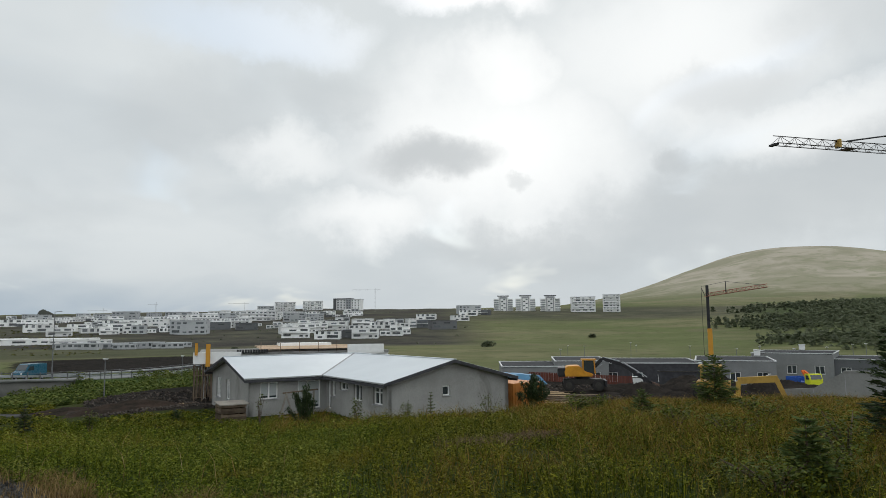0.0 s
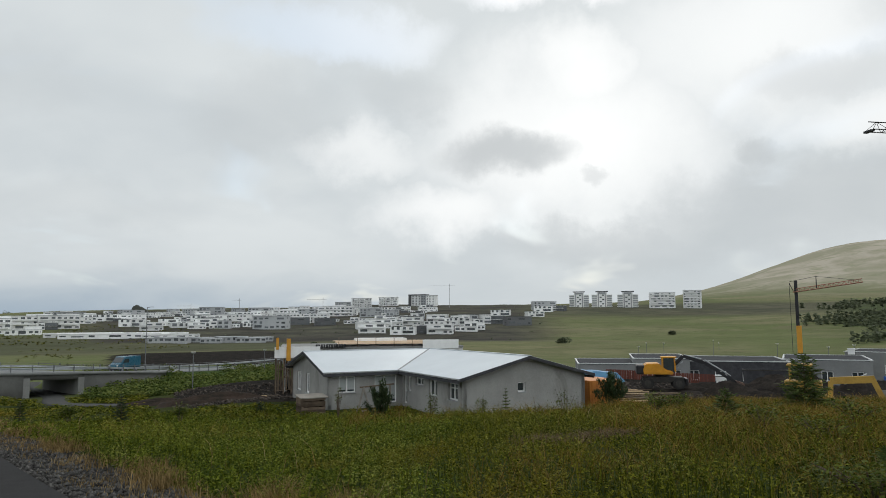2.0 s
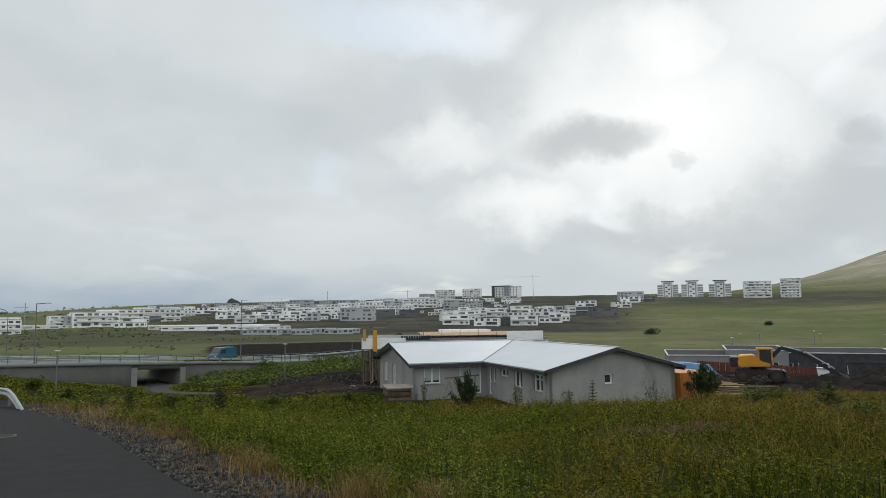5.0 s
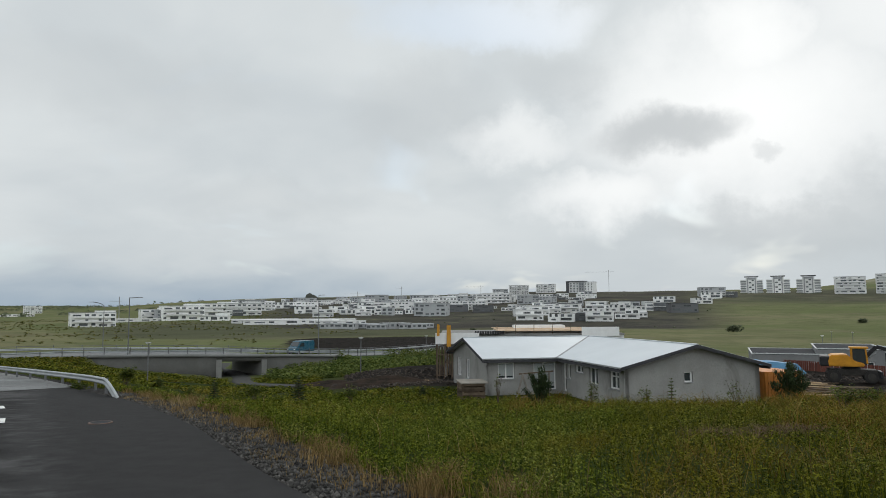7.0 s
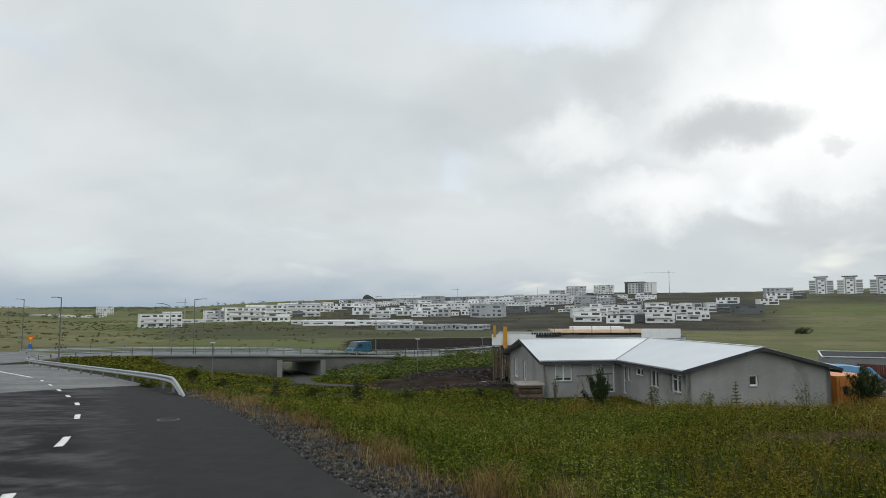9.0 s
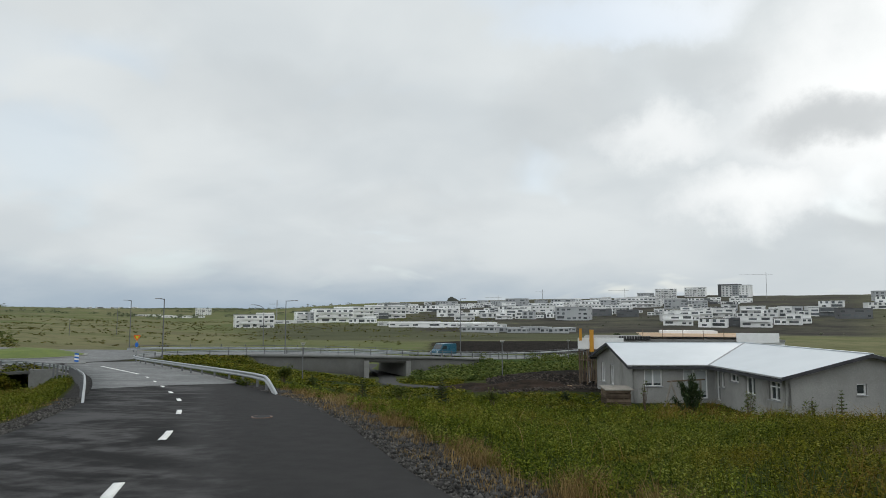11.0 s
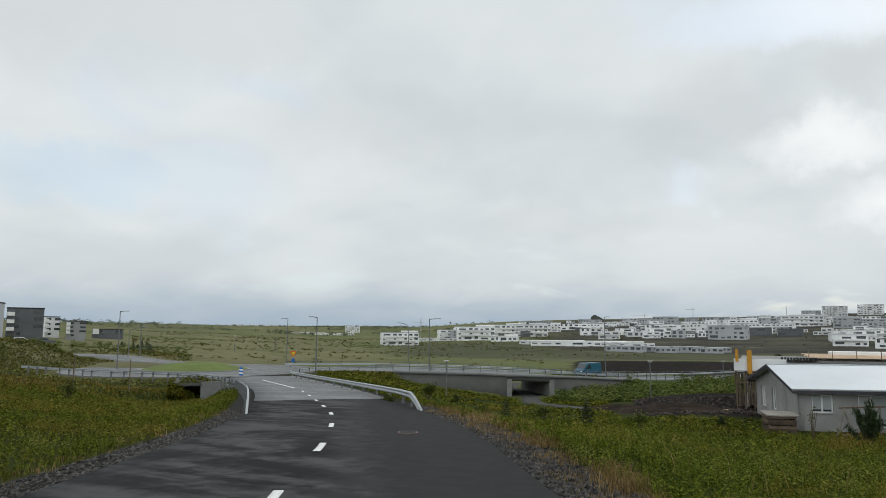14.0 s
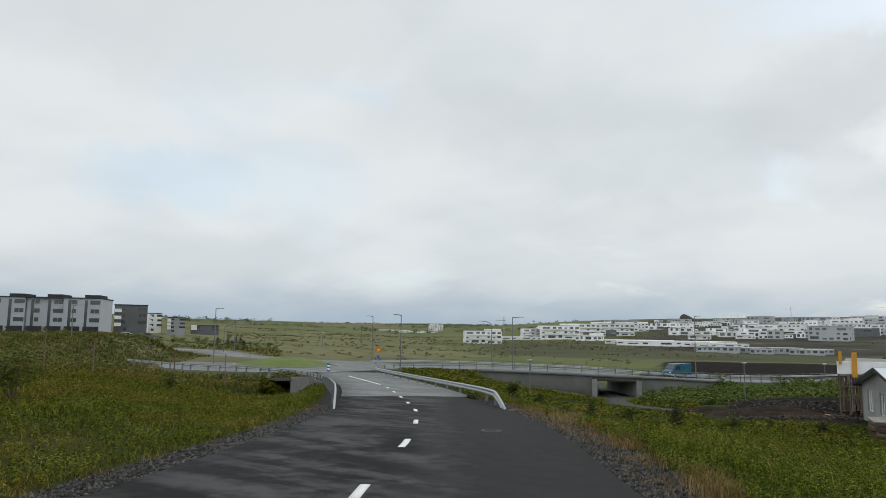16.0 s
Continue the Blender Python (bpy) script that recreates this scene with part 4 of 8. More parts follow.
def block(name, label, category, w, d, floors, mat, roof, cols, group="", storey=3.0, pane=(1.5, 1.5), step=0, balcony=False, pitched=False, side=True, attic=False):
    """A far building: walls, roof slab or pitched roof, a window for each bay, balconies, a set-back top floor."""
    b = thing(name, Matrix(), label, category, group)
    h = floors * storey
    bm = bmesh.new()
    box(bm, (0, 0, h / 2 - 0.8), (w, d, h + 1.6))
    if step:
        box(bm, (w * 0.28, 0.4, h + step / 2), (w * 0.42, d - 1.2, step))
    part("wall", bm, mat, b)
    if pitched:
        bm = bmesh.new()
        prism(bm, [(-d / 2 - 0.4, h), (d / 2 + 0.4, h), (d / 2 + 0.4, h + 1.5)], -w / 2 - 0.4, w / 2 + 0.4, "x")
        part("roof", bm, roof, b)
    else:
        bm = bmesh.new()
        box(bm, (0, 0, h + 0.18), (w + 0.5, d + 0.5, 0.36))
        part("roof", bm, roof, b)
        if attic:
            bm = bmesh.new()
            box(bm, (0, 0, h + 1.4), (w * 0.9, d * 0.8, 2.2))
            box(bm, (0, 0, h + 2.7), (w * 0.98, d * 0.95, 0.4))
            part("penthouse", bm, M["town_dark"], b, "dark set-back top floor")
    pattern = random.Random(len(label) * 7 + floors)
    for f in range(floors):
        c = 0
        while c < cols:
            wide = pattern.choice((0.55, 0.8, 1.6)) if pattern.random() < 0.8 else 0
            span = 2 if wide == 1.6 and c + 1 < cols else 1
            if wide:
                o = new("window", pane_mesh(min(wide, 1.6 if span == 2 else 0.8) * w / cols * 0.8, pane[1] * pattern.choice((0.7, 0.9, 1.15))))
                o.parent = b
                o.matrix_local = at((-w / 2 + w * (c + span / 2) / cols, -d / 2, f * storey + pattern.choice((0.6, 0.9))))
            c += span
        if side:
            for sx in (-1, 1):
                o = new("window", pane_mesh(pane[0] * 0.8, pane[1] * 0.9))
                o.parent = b
                o.matrix_local = at((sx * w / 2, -d / 4 + (f % 2) * d / 2, f * storey + 0.9), 90)
    if balcony:
        for f in range(1, floors):
            bm = bmesh.new()
            box(bm, (0, -d / 2 - 0.7, f * storey - 0.05), (w * 0.86, 1.4, 0.22))
            box(bm, (0, -d / 2 - 1.36, f * storey + 0.5), (w * 0.86, 0.08, 0.9))
            part("balcony", bm, M["town_white"] if floors < 5 else mat, b)
    return b


def tower():
    """A white portal frame between two lower wings with balconies."""
    t = thing("apartment_tower", Matrix(), "six-storey white and grey tower with balcony wings", "apartment tower", "apartment towers on the ridge")
    for name, mid, size, mat in (("core", (0, 1, 9), (11, 12, 20), "town_grey"), ("portal_side", (-5.6, -4, 9.2), (1.4, 2.4, 21), "town_white"), ("portal_side", (5.6, -4, 9.2), (1.4, 2.4, 21), "town_white"),
                                 ("portal_top", (0, -4, 20.0), (16.0, 3.2, 1.2), "town_dark"), ("inset", (0, -5.2, 8.0), (7.4, 0.6, 17), "town_white"),
                                 ("wing", (-9.0, 1, 7), (7, 11, 18), "town_grey"), ("wing", (9.0, 1, 7), (7, 11, 18), "town_grey")):
        bm = bmesh.new()
        box(bm, mid, size)
        part(name, bm, M[mat], t)
    for f in range(6):
        for sx in (-1, 1):
            bm = bmesh.new()
            box(bm, (sx * 9.4, -5.0, f * 2.9 + 1.0), (7.6, 1.6, 1.0))
            part("balcony", bm, M["town_white"], t)
        o = new("window", pane_mesh(2.6, 1.5))
        o.parent = t
        o.matrix_local = at((-1.6 + 3.2 * (f % 2), -5.55, f * 2.8 + 0.6))
    return t


def dark_block():
    t = thing("apartment_block", Matrix(), "tall apartment block with dark frame and white inset", "apartment block", "apartment blocks on the ridge")
    for name, mid, size, mat in (("frame_side", (-22, 0, 9), (5, 16, 21), "town_dark"), ("frame_side", (4, 0, 9), (10, 16, 21), "town_grey"), ("frame_top", (-8, 0, 19.6), (34, 16.4, 1.4), "town_dark"),
                                 ("inset", (-10, 0.5, 8.5), (19, 14, 20), "town_white"), ("wing", (17, 1, 8.0), (18, 14, 20), "town_white"), ("wing_roof", (17, 1, 18.2), (18.6, 14.6, 0.6), "town_grey")):
        bm = bmesh.new()
        box(bm, mid, size)
        part(name, bm, M[mat], t)
    for f in range(6):
        for x in (-16, -10, -4, 2, 6, 11, 16, 22):
            o = new("window", pane_mesh(2.6 if x < 8 else 1.7, 1.5))
            o.parent = t
            o.matrix_local = at((x, -6.55 if -19 < x < -1 else -8.05 if x < 9 else -6.05, f * 2.9 + 0.8))
    return t


def cube_house(seed, label):
    """Two or three plain volumes set back from one another, with broad dark panes and thin roof edges."""
    q = random.Random(seed)
    t = thing("villa", Matrix(), label, "house", "houses of the far town")
    x, z = 0.0, 0.0
    for i in range(q.choice((2, 2, 3))):
        w, d, h = q.uniform(6.5, 12), q.uniform(8, 11), q.choice((3.0, 3.0, 5.6, 6.2))
        mat = M["town_white"] if q.random() < 0.72 else M[q.choice(("town_grey", "town_dark"))]
        back = q.uniform(-1.5, 1.5)
        bm = bmesh.new()
        box(bm, (x + w / 2, back, h / 2 - 1.0), (w, d, h + 2.0))
        part("volume", bm, mat, t)
        bm = bmesh.new()
        box(bm, (x + w / 2, back, h + 0.12), (w + 0.3, d + 0.3, 0.24))
        part("roof", bm, M[q.choice(("town_white", "town_grey", "town_dark"))], t)
        for f in range(2 if h > 4 else 1):
            n = q.choice((1, 2, 2))
            for k in range(n):
                o = new("window", pane_mesh(round(w / n * q.uniform(0.35, 0.8), 1), q.choice((1.3, 1.7, 2.1))))
                o.parent = t
                o.matrix_local = at((x + w * (k + 0.5) / n, back - d / 2, 0.5 + f * 2.9))
        if h > 4 and q.random() < 0.6:
            bm = bmesh.new()
            box(bm, (x + w / 2, back - d / 2 - 0.6, 2.95), (w * 0.9, 1.3, 0.25))
            part("balcony", bm, M["town_white"], t)
        x += w - q.uniform(0.0, 1.5)
    return t


W, G, D = M["town_white"], M["town_grey"], M["town_dark"]
KINDS = {
    "villa": lambda: block("villa", "white flat-roofed two-storey house on the far slope", "house", 17, 10, 2, W, W, 5, "houses of the far town", pane=(1.9, 1.5), step=0, balcony=True),
    "villa_low": lambda: block("villa", "low white house with a dark window band", "house", 20, 11, 1, W, G, 6, "houses of the far town", pane=(2.2, 1.7), step=2.4),
    "shed_villa": lambda: block("villa", "white house with a single-pitch roof", "house", 16, 9, 1, W, W, 6, "houses of the far town", storey=3.0, pane=(1.6, 1.6), pitched=True),
    "row": lambda: block("terrace", "white terrace of two-storey houses", "house", 30, 10, 2, W, G, 9, "houses of the far town", pane=(1.6, 1.4), attic=False),
    "apt": lambda: block("apartment_house", "white three-storey apartment house", "apartment house", 27, 13, 3, W, G, 7, "apartment houses of the far town", balcony=True, step=1.6),
    "apt_grey": lambda: block("apartment_house", "grey three-storey apartment house under construction", "apartment house", 24, 13, 3, G, G, 6, "apartment houses of the far town"),
    "blk": lambda: block("apartment_block", "pale five-storey apartment block with a dark top floor", "apartment block", 34, 16, 5, W, D, 8, "apartment blocks on the ridge", pane=(2.0, 1.5), balcony=True),
    "blk_dark": dark_block,
    "tow": tower,
    "slab": lambda: block("apartment_tower", "long six-storey slab with white balcony bands", "apartment tower", 30, 14, 6, W, G, 7, "apartment towers on the ridge", pane=(2.4, 1.6), balcony=True),
    "slab_short": lambda: block("apartment_tower", "short six-storey slab with white balcony bands", "apartment tower", 20, 14, 7, W, G, 5, "apartment towers on the ridge", pane=(2.2, 1.6), balcony=True),
    "shed": lambda: block("long_shed", "long low white building with a flat roof", "building", 40, 12, 1, W, W, 9, "low white buildings", storey=2.2, pane=(1.6, 0.8)),
    "wip": lambda: block("unfinished_house", "unfinished grey concrete house shell", "house", 12, 9, 1, G, G, 4, "unfinished house shells", storey=2.3, pane=(1.5, 1.5)),
    **{f"cube_{i}": (lambda i=i: cube_house(60 + i, "white flat-roofed house of stepped cubes on the far slope")) for i in range(9)},
    "dark_house": lambda: block("villa", "dark-clad flat-roofed two-storey house", "house", 20, 10, 2, D, D, 5, "houses of the far town", pane=(1.8, 1.4)),
}
made = {}
pick = random.Random(4)


def put(kind, az, r, turn=None, size=1.0, scale=1.0):
    """A building of that kind at a bearing and distance, its front to the valley."""
    p = spot(az, r)
    p.z += 0.15
    t = -az + (pick.uniform(-22, 22) if turn is None else turn)
    m = at(p, t) @ Matrix.Scale(scale, 4)
    if kind not in made:
        made[kind] = KINDS[kind]()
        made[kind].matrix_world = m
        return made[kind]
    return copy_thing(made[kind], at(p, t) @ Matrix.Scale(scale / made[kind].scale.x, 4))


def street(kinds, az0, r0, az1, r1, n, turn=None):
    kinds = kinds.split()
    n = max(n, round(n * 1.4)) if n > 1 else 1
    for i in range(n):
        f = (i + pick.uniform(0.3, 0.7)) / n
        kind = kinds[i % len(kinds)]
        if kind in ("villa", "row", "villa_low", "shed_villa") and pick.random() < 0.75:
            kind = f"cube_{pick.randrange(9)}"
        put(kind, az0 + (az1 - az0) * f, r0 + (r1 - r0) * f + pick.uniform(-16, 16), turn, 1.0, pick.uniform(0.7, 1.05))


street("apt", -46.4, 445, -44.5, 446, 1, 6)
street("shed wip", -43.4, 514, -41.9, 510, 1)
street("apt apt_grey", -42.0, 510, -38.8, 517, 2, 10)
street("row apt", -38.2, 557, -35.8, 568, 2)
street("villa_low", -37.7, 468, -35.8, 475, 1)
street("apt", -35.8, 568, -34.7, 571, 1)
street("apt apt_grey", -35.4, 800, -32.9, 620, 2)
street("row villa", -33.0, 742, -30.6, 699, 3)
street("row villa row", -30.5, 720, -26.4, 1000, 4)
street("villa", -29.1, 528, -28.5, 523, 1)
street("villa", -28.0, 591, -26.7, 577, 1)
street("row", -27.4, 658, -23.8, 668, 4, 4)
street("row villa apt_grey villa_low", -26.5, 800, -20.5, 830, 5)
street("villa apt_grey villa_low", -27.5, 950, -21.0, 1010, 4)
street("shed", -33.8, 438, -30.5, 434, 2, 3)
street("shed", -30.3, 424, -27.0, 421, 2, 3)
street("wip", -28.7, 345, -26.5, 357, 2)
street("wip", -25.3, 352, -20.4, 362, 6)
street("row apt villa", -23.0, 668, -16.9, 690, 5)
street("villa apt row", -21.0, 900, -15.5, 850, 6)
street("apt apt_grey row", -20.6, 760, -15.4, 765, 5)
street("apt apt", -15.4, 765, -13.4, 742, 2)
street("villa row", -14.2, 860, -7.5, 900, 4)
put("apt_grey", -14.3, 1130, 5)
put("blk", -12.8, 1120, 5, 1.0, 0.9)
put("blk", -10.6, 1150, -8, 1.0, 0.9)
put("blk_dark", -7.8, 1120, -22, 1.0, 0.9)
street("apt_grey villa", -12.5, 700, -10.2, 690, 2)
street("row", -9.9, 760, -7.1, 753, 2)
street("villa shed_villa", -14.5, 591, -12.0, 577, 2, -8)
street("villa_low", -10.6, 609, -9.5, 606, 1)
street("dark_house", -9.3, 560, -8.2, 553, 1)
street("villa", -7.0, 577, -6.4, 572, 1)
street("villa_low", -5.6, 583, -5.0, 580, 1)
street("villa", -12.4, 479, -11.1, 478, 1, 0)
street("shed_villa", -11.1, 432, -9.1, 432, 1, -10)
street("villa dark_house", -8.9, 465, -6.9, 466, 2, -4)
street("villa", -6.7, 463, -4.9, 463, 2, -4)
street("apt_grey", -20.7, 534, -19.4, 532, 1)
street("villa dark_house", -19.2, 600, -15.2, 590, 3)
street("villa_low", -4.4, 484, -2.4, 491, 1, 8)
street("villa_low", -2.7, 657, -1.5, 641, 1)
street("villa", -0.2, 644, 1.4, 647, 1)
street("row apt_grey", 1.1, 742, 3.0, 753, 2)
street("dark_house", -0.9, 519, 0.5, 524, 1)
street("villa apt_grey villa", -32.0, 880, -24.0, 930, 4)
street("villa villa_low", -26.0, 560, -20.8, 585, 4)
street("row apt villa", -20.0, 640, -15.0, 640, 4)
street("villa villa_low shed_villa", -13.5, 640, -8.0, 650, 3)
street("villa_low villa", -31.5, 600, -26.0, 620, 4)
street("villa apt_grey", -33.0, 1040, -23.0, 1090, 4)
street("villa villa", -13.8, 520, -8.0, 540, 4)
street("villa row", -8.0, 540, -2.5, 560, 4)
put("tow", 4.9, 930, 0, 1.0, 0.98)
put("tow", 6.7, 910, 0, 1.0, 0.98)
put("tow", 8.7, 905, 0, 1.0, 0.98)
put("slab", 11.3, 880, 4, 1.0, 0.98)
put("slab_short", 13.55, 880, -6, 1.0, 0.98)
put("blk", -49.45, 1160, 0, 1.0, 0.7)
for i in range(14):
    put(f"cube_{i % 9}", -59.4 + 0.4 * i + pick.uniform(-0.15, 0.15), 3380 + pick.uniform(-60, 60), None, 1.0, 1.15)
street("shed", -54.0, 1050, -50.0, 1000, 3, 0)


# ---------------- road marks ----------------
def mark(way, s0, s1, off0, off1, w, dz=0.034):
    """A painted bar along a road, 5 mm thick."""
    n = max(2, int((s1 - s0) / 0.8))
    verts, faces = [], []
    for i in range(n + 1):
        f = i / n
        s, o = s0 + (s1 - s0) * f, off0 + (off1 - off0) * f
        for side in (-w / 2, w / 2):
            verts.append(tuple(way.at(s, o + side, dz + 0.006)))
        for side in (w / 2, -w / 2):
            verts.append(tuple(way.at(s, o + side, dz - 0.01)))
    for i in range(n):
        for j in range(4):
            k = (j + 1) % 4
            faces.append((4 * i + j, 4 * i + k, 4 * i + 4 + k, 4 * i + 4 + j))
    ob = bulk("road_marking", verts, faces, M["paint"], "short white painted dash on the asphalt", "road marking", "")
    return ob


for i in range(-6, 8):
    s = S_EYE + 9.2 + 6.1 * i
    mark(MAIN, s - 0.8, s + 0.8, 0, 0, 0.14)["group"] = "dashes of the centre line"
ob = mark(MAIN, S_EYE + 58, S_EYE + 76, -0.1, -0.9, 0.18, 0.046)
ob["label"] = "long white painted line before the roundabout"


def manhole():
    p = MAIN.at(S_EYE + 18.6, 2.05, 0.028)
    m = thing("manhole_cover", at(p, 41), "round worn grey iron manhole cover in the asphalt", "manhole cover")
    bm = bmesh.new()
    bar(bm, (0, 0, -0.05), (0, 0, 0.012), 0.27, 0.27, 28)
    part("ring", bm, M["rust"], m)
    bm = bmesh.new()
    bar(bm, (0, 0, -0.04), (0, 0, 0.016), 0.22, 0.22, 24)
    part("lid", bm, M["felt"], m)


manhole()


# ---------------- guard rails ----------------
def sweep(path, profile, close=True):
    """A profile of (out, up) pairs drawn along a path; out is to the right of the way."""
    path = [Vector(p) for p in path]
    verts, faces = [], []
    n, k = len(path), len(profile)
    for i, p in enumerate(path):
        t = path[min(i + 1, n - 1)] - path[max(i - 1, 0)]
        r = Vector((t.y, -t.x, 0)).normalized()
        verts += [tuple(p + r * o + Vector((0, 0, u))) for o, u in profile]
    for i in range(n - 1):
        for j in range(k if close else k - 1):
            q = (j + 1) % k
            faces.append((i * k + j, i * k + q, (i + 1) * k + q, (i + 1) * k + j))
    return verts, faces


# a wave-shaped beam 31 cm high and 3 mm thick, drawn as a thin closed outline
FACE = [(0.0, -0.155), (0.07, -0.12), (0.08, -0.07), (0.01, -0.02), (0.01, 0.02), (0.08, 0.07), (0.07, 0.12), (0.0, 0.155)]


def guard_rail(path, label, gap=4.0, height=0.62, facing=1, two=False, ends=(True, True), dark=True):
    """Posts and beam along a path of ground points; an end dips into the ground."""
    pts = spline(path, 0.8)
    rail = thing("guard_rail", Matrix(), label, "guard rail", "guard rails along the road")
    run = [Vector(p) + Vector((0, 0, height)) for p in pts]
    acc = [0.0]
    for a, b in zip(pts[:-1], pts[1:]):
        acc.append(acc[-1] + (b - a).length)
    for i, s in enumerate(acc):
        d = min(s if ends[0] else 99, (acc[-1] - s) if ends[1] else 99)
        if d < 5:
            run[i].z -= (height + 0.05) * (1 - d / 5) ** 1.3
    prof = [(facing * o, u) for o, u in FACE] + [(facing * (o - 0.012), u) for o, u in FACE[::-1]]
    v, f = sweep(run, prof)
    bulk("beam", v, f, M["steel"], "galvanised wave-shaped beam", "", "", rail)
    if two:
        v, f = sweep([p + Vector((0, 0, 0.42)) for p in run], [(-0.03, -0.03), (0.03, -0.03), (0.03, 0.03), (-0.03, 0.03)])
        bulk("handrail", v, f, M["pole"], "", "", "", rail)
    post = bmesh.new()
    top = 0.55 if two else 0.12
    box(post, (0, 0, (top - height - 0.4) / 2), (0.10, 0.12, top + height + 0.4))
    me = mesh_of("post", post, M["pole"] if dark else M["steel"])
    s = 5.0 if ends[0] else 0.6
    while s < acc[-1] - 0.3:
        i = int(np.searchsorted(acc, s))
        p = run[min(i, len(run) - 1)]
        t = run[min(i + 1, len(run) - 1)] - run[max(i - 1, 0)]
        o = new("post", me)
        o.parent = rail
        o.matrix_local = at(p + Vector((-t.y, t.x, 0)).normalized() * 0.09 * facing, math.degrees(math.atan2(t.y, t.x)))
        s += gap
    return rail


def onroad(way, s, off):
    return way.at(s, off, -0.05)


guard_rail([bearing(-43.7, 29.0, -1.66), bearing(-44.7, 34, -1.98), bearing(-46.1, 41, -2.35), bearing(-49.0, 52, -2.78), bearing(-51.7, 66, -3.25),
            bearing(-54.1, 84, -3.75), bearing(-53.9, 92, -3.9), bearing(-52.0, 99, -3.98), onroad(CROSS, 13, 4.8)],
           "long galvanised steel guard rail bending along the road", 4.0, 0.6, -1, ends=(True, False))
guard_rail([bearing(-57.6, 28.6, -1.72), bearing(-57.5, 36, -2.1), bearing(-57.7, 46, -2.5), bearing(-58.6, 60, -3.05), bearing(-60.6, 72, -3.4),
            bearing(-64.0, 80, -3.5), bearing(-68.5, 86, -3.45), bearing(-73, 97, -3.3)],
           "galvanised steel guard rail curving away round the bend", 2.0, 0.62, 1, ends=(True, False))
guard_rail([onroad(CROSS, s, 4.75) for s in np.arange(13, CROSS.s[-1] * 0.62, 6)], "steel guard rail with a dark handrail on the bridge road", 2.6, 0.62, -1, True, (False, False))
guard_rail([onroad(CROSS, s, -4.75) for s in np.arange(2, CROSS.s[-1] * 0.62, 6)], "far steel guard rail of the bridge road", 4.0, 0.62, 1, True, (False, False))


# ---------------- the underpass below the cross road ----------------
def bridge():
    b = thing("bridge", Matrix(), "concrete road bridge over a walkers' underpass with long retaining walls", "bridge")
    lo, hi = SPAN
    s_a = CROSS.near(*[np.array([v]) for v in bearing(-46.5, 107).xy])[3][0]
    s_b = CROSS.near(*[np.array([v]) for v in bearing(-29.6, 123).xy])[3][0]

    def slab(name, s0, s1, off0, off1, top, bottom, mat, label=""):
        n = max(2, int((s1 - s0) / 1.5))
        path = [CROSS.at(s0 + (s1 - s0) * i / n, 0, 0) for i in range(n + 1)]
        verts, faces = [], []
        for i, p in enumerate(path):
            s = s0 + (s1 - s0) * i / n
            a, c = CROSS.at(s, off0), CROSS.at(s, off1)
            t0 = p.z + top
            b0 = bottom if bottom < -3 else p.z + bottom
            verts += [(a.x, a.y, t0), (c.x, c.y, t0), (c.x, c.y, b0), (a.x, a.y, b0)]
        for i in range(n):
            for j in range(4):
                k = (j + 1) % 4
                faces.append((4 * i + j, 4 * i + k, 4 * i + 4 + k, 4 * i + 4 + j))
        faces += [(0, 3, 2, 1), (4 * n, 4 * n + 1, 4 * n + 2, 4 * n + 3)]
        return bulk(name, verts, faces, mat, label, "", "", b)
    slab("retaining_wall", s_a, lo - 0.7, 5.0, 5.45, -0.18, -9.2, M["old_concrete"], "stained grey concrete wall")
    slab("retaining_wall", hi + 0.7, s_b, 5.0, 5.45, -0.18, -9.2, M["old_concrete"], "stained grey concrete wall")
    slab("deck", lo - 0.7, hi + 1.8, -5.3, 5.38, -0.08, -0.85, M["old_concrete"])
    for s0, s1 in ((lo - 0.7, lo), (hi, hi + 0.7)):
        bm = bmesh.new()
        ends = [CROSS.at(v + SKEW * (o - 5.4), o) for v, o in ((s0, 5.45), (s1, 5.45), (s1, -5.4), (s0, -5.4))]
        prism(bm, [(p.x, p.y) for p in ends], -9.4, CROSS.at(s0, 0).z - 0.6)
        part("abutment", bm, M["concrete"], b, "grey concrete side wall of the passage")
    slab("edge_beam", s_a, s_b, 4.9, 5.6, 0.16, -0.22, surface("pale_edge_concrete", (0.21, 0.215, 0.21), (0.165, 0.168, 0.165), 0.4, 0.85), "pale concrete edge beam")


bridge()
PATHWAY = Way([tuple(spot(a, r, 0.06)) for a, r in ((-29.4, 68), (-31.2, 72), (-33.0, 78), (-34.6, 86), (-35.0, 95), (-35.0, 104), (-35.6, 112), (-36.0, 122), (-36.4, 132))], 1.5)
PATHWAY = Way([tuple(p) for p in spline([tuple(v) for v in PATHWAY.p], 1.5)], 1.5)
strip("footpath", PATHWAY, 0, PATHWAY.s[-1], -1.2, 1.2, 0.03, PATH_TAR, "narrow asphalt footpath into the underpass", "path")


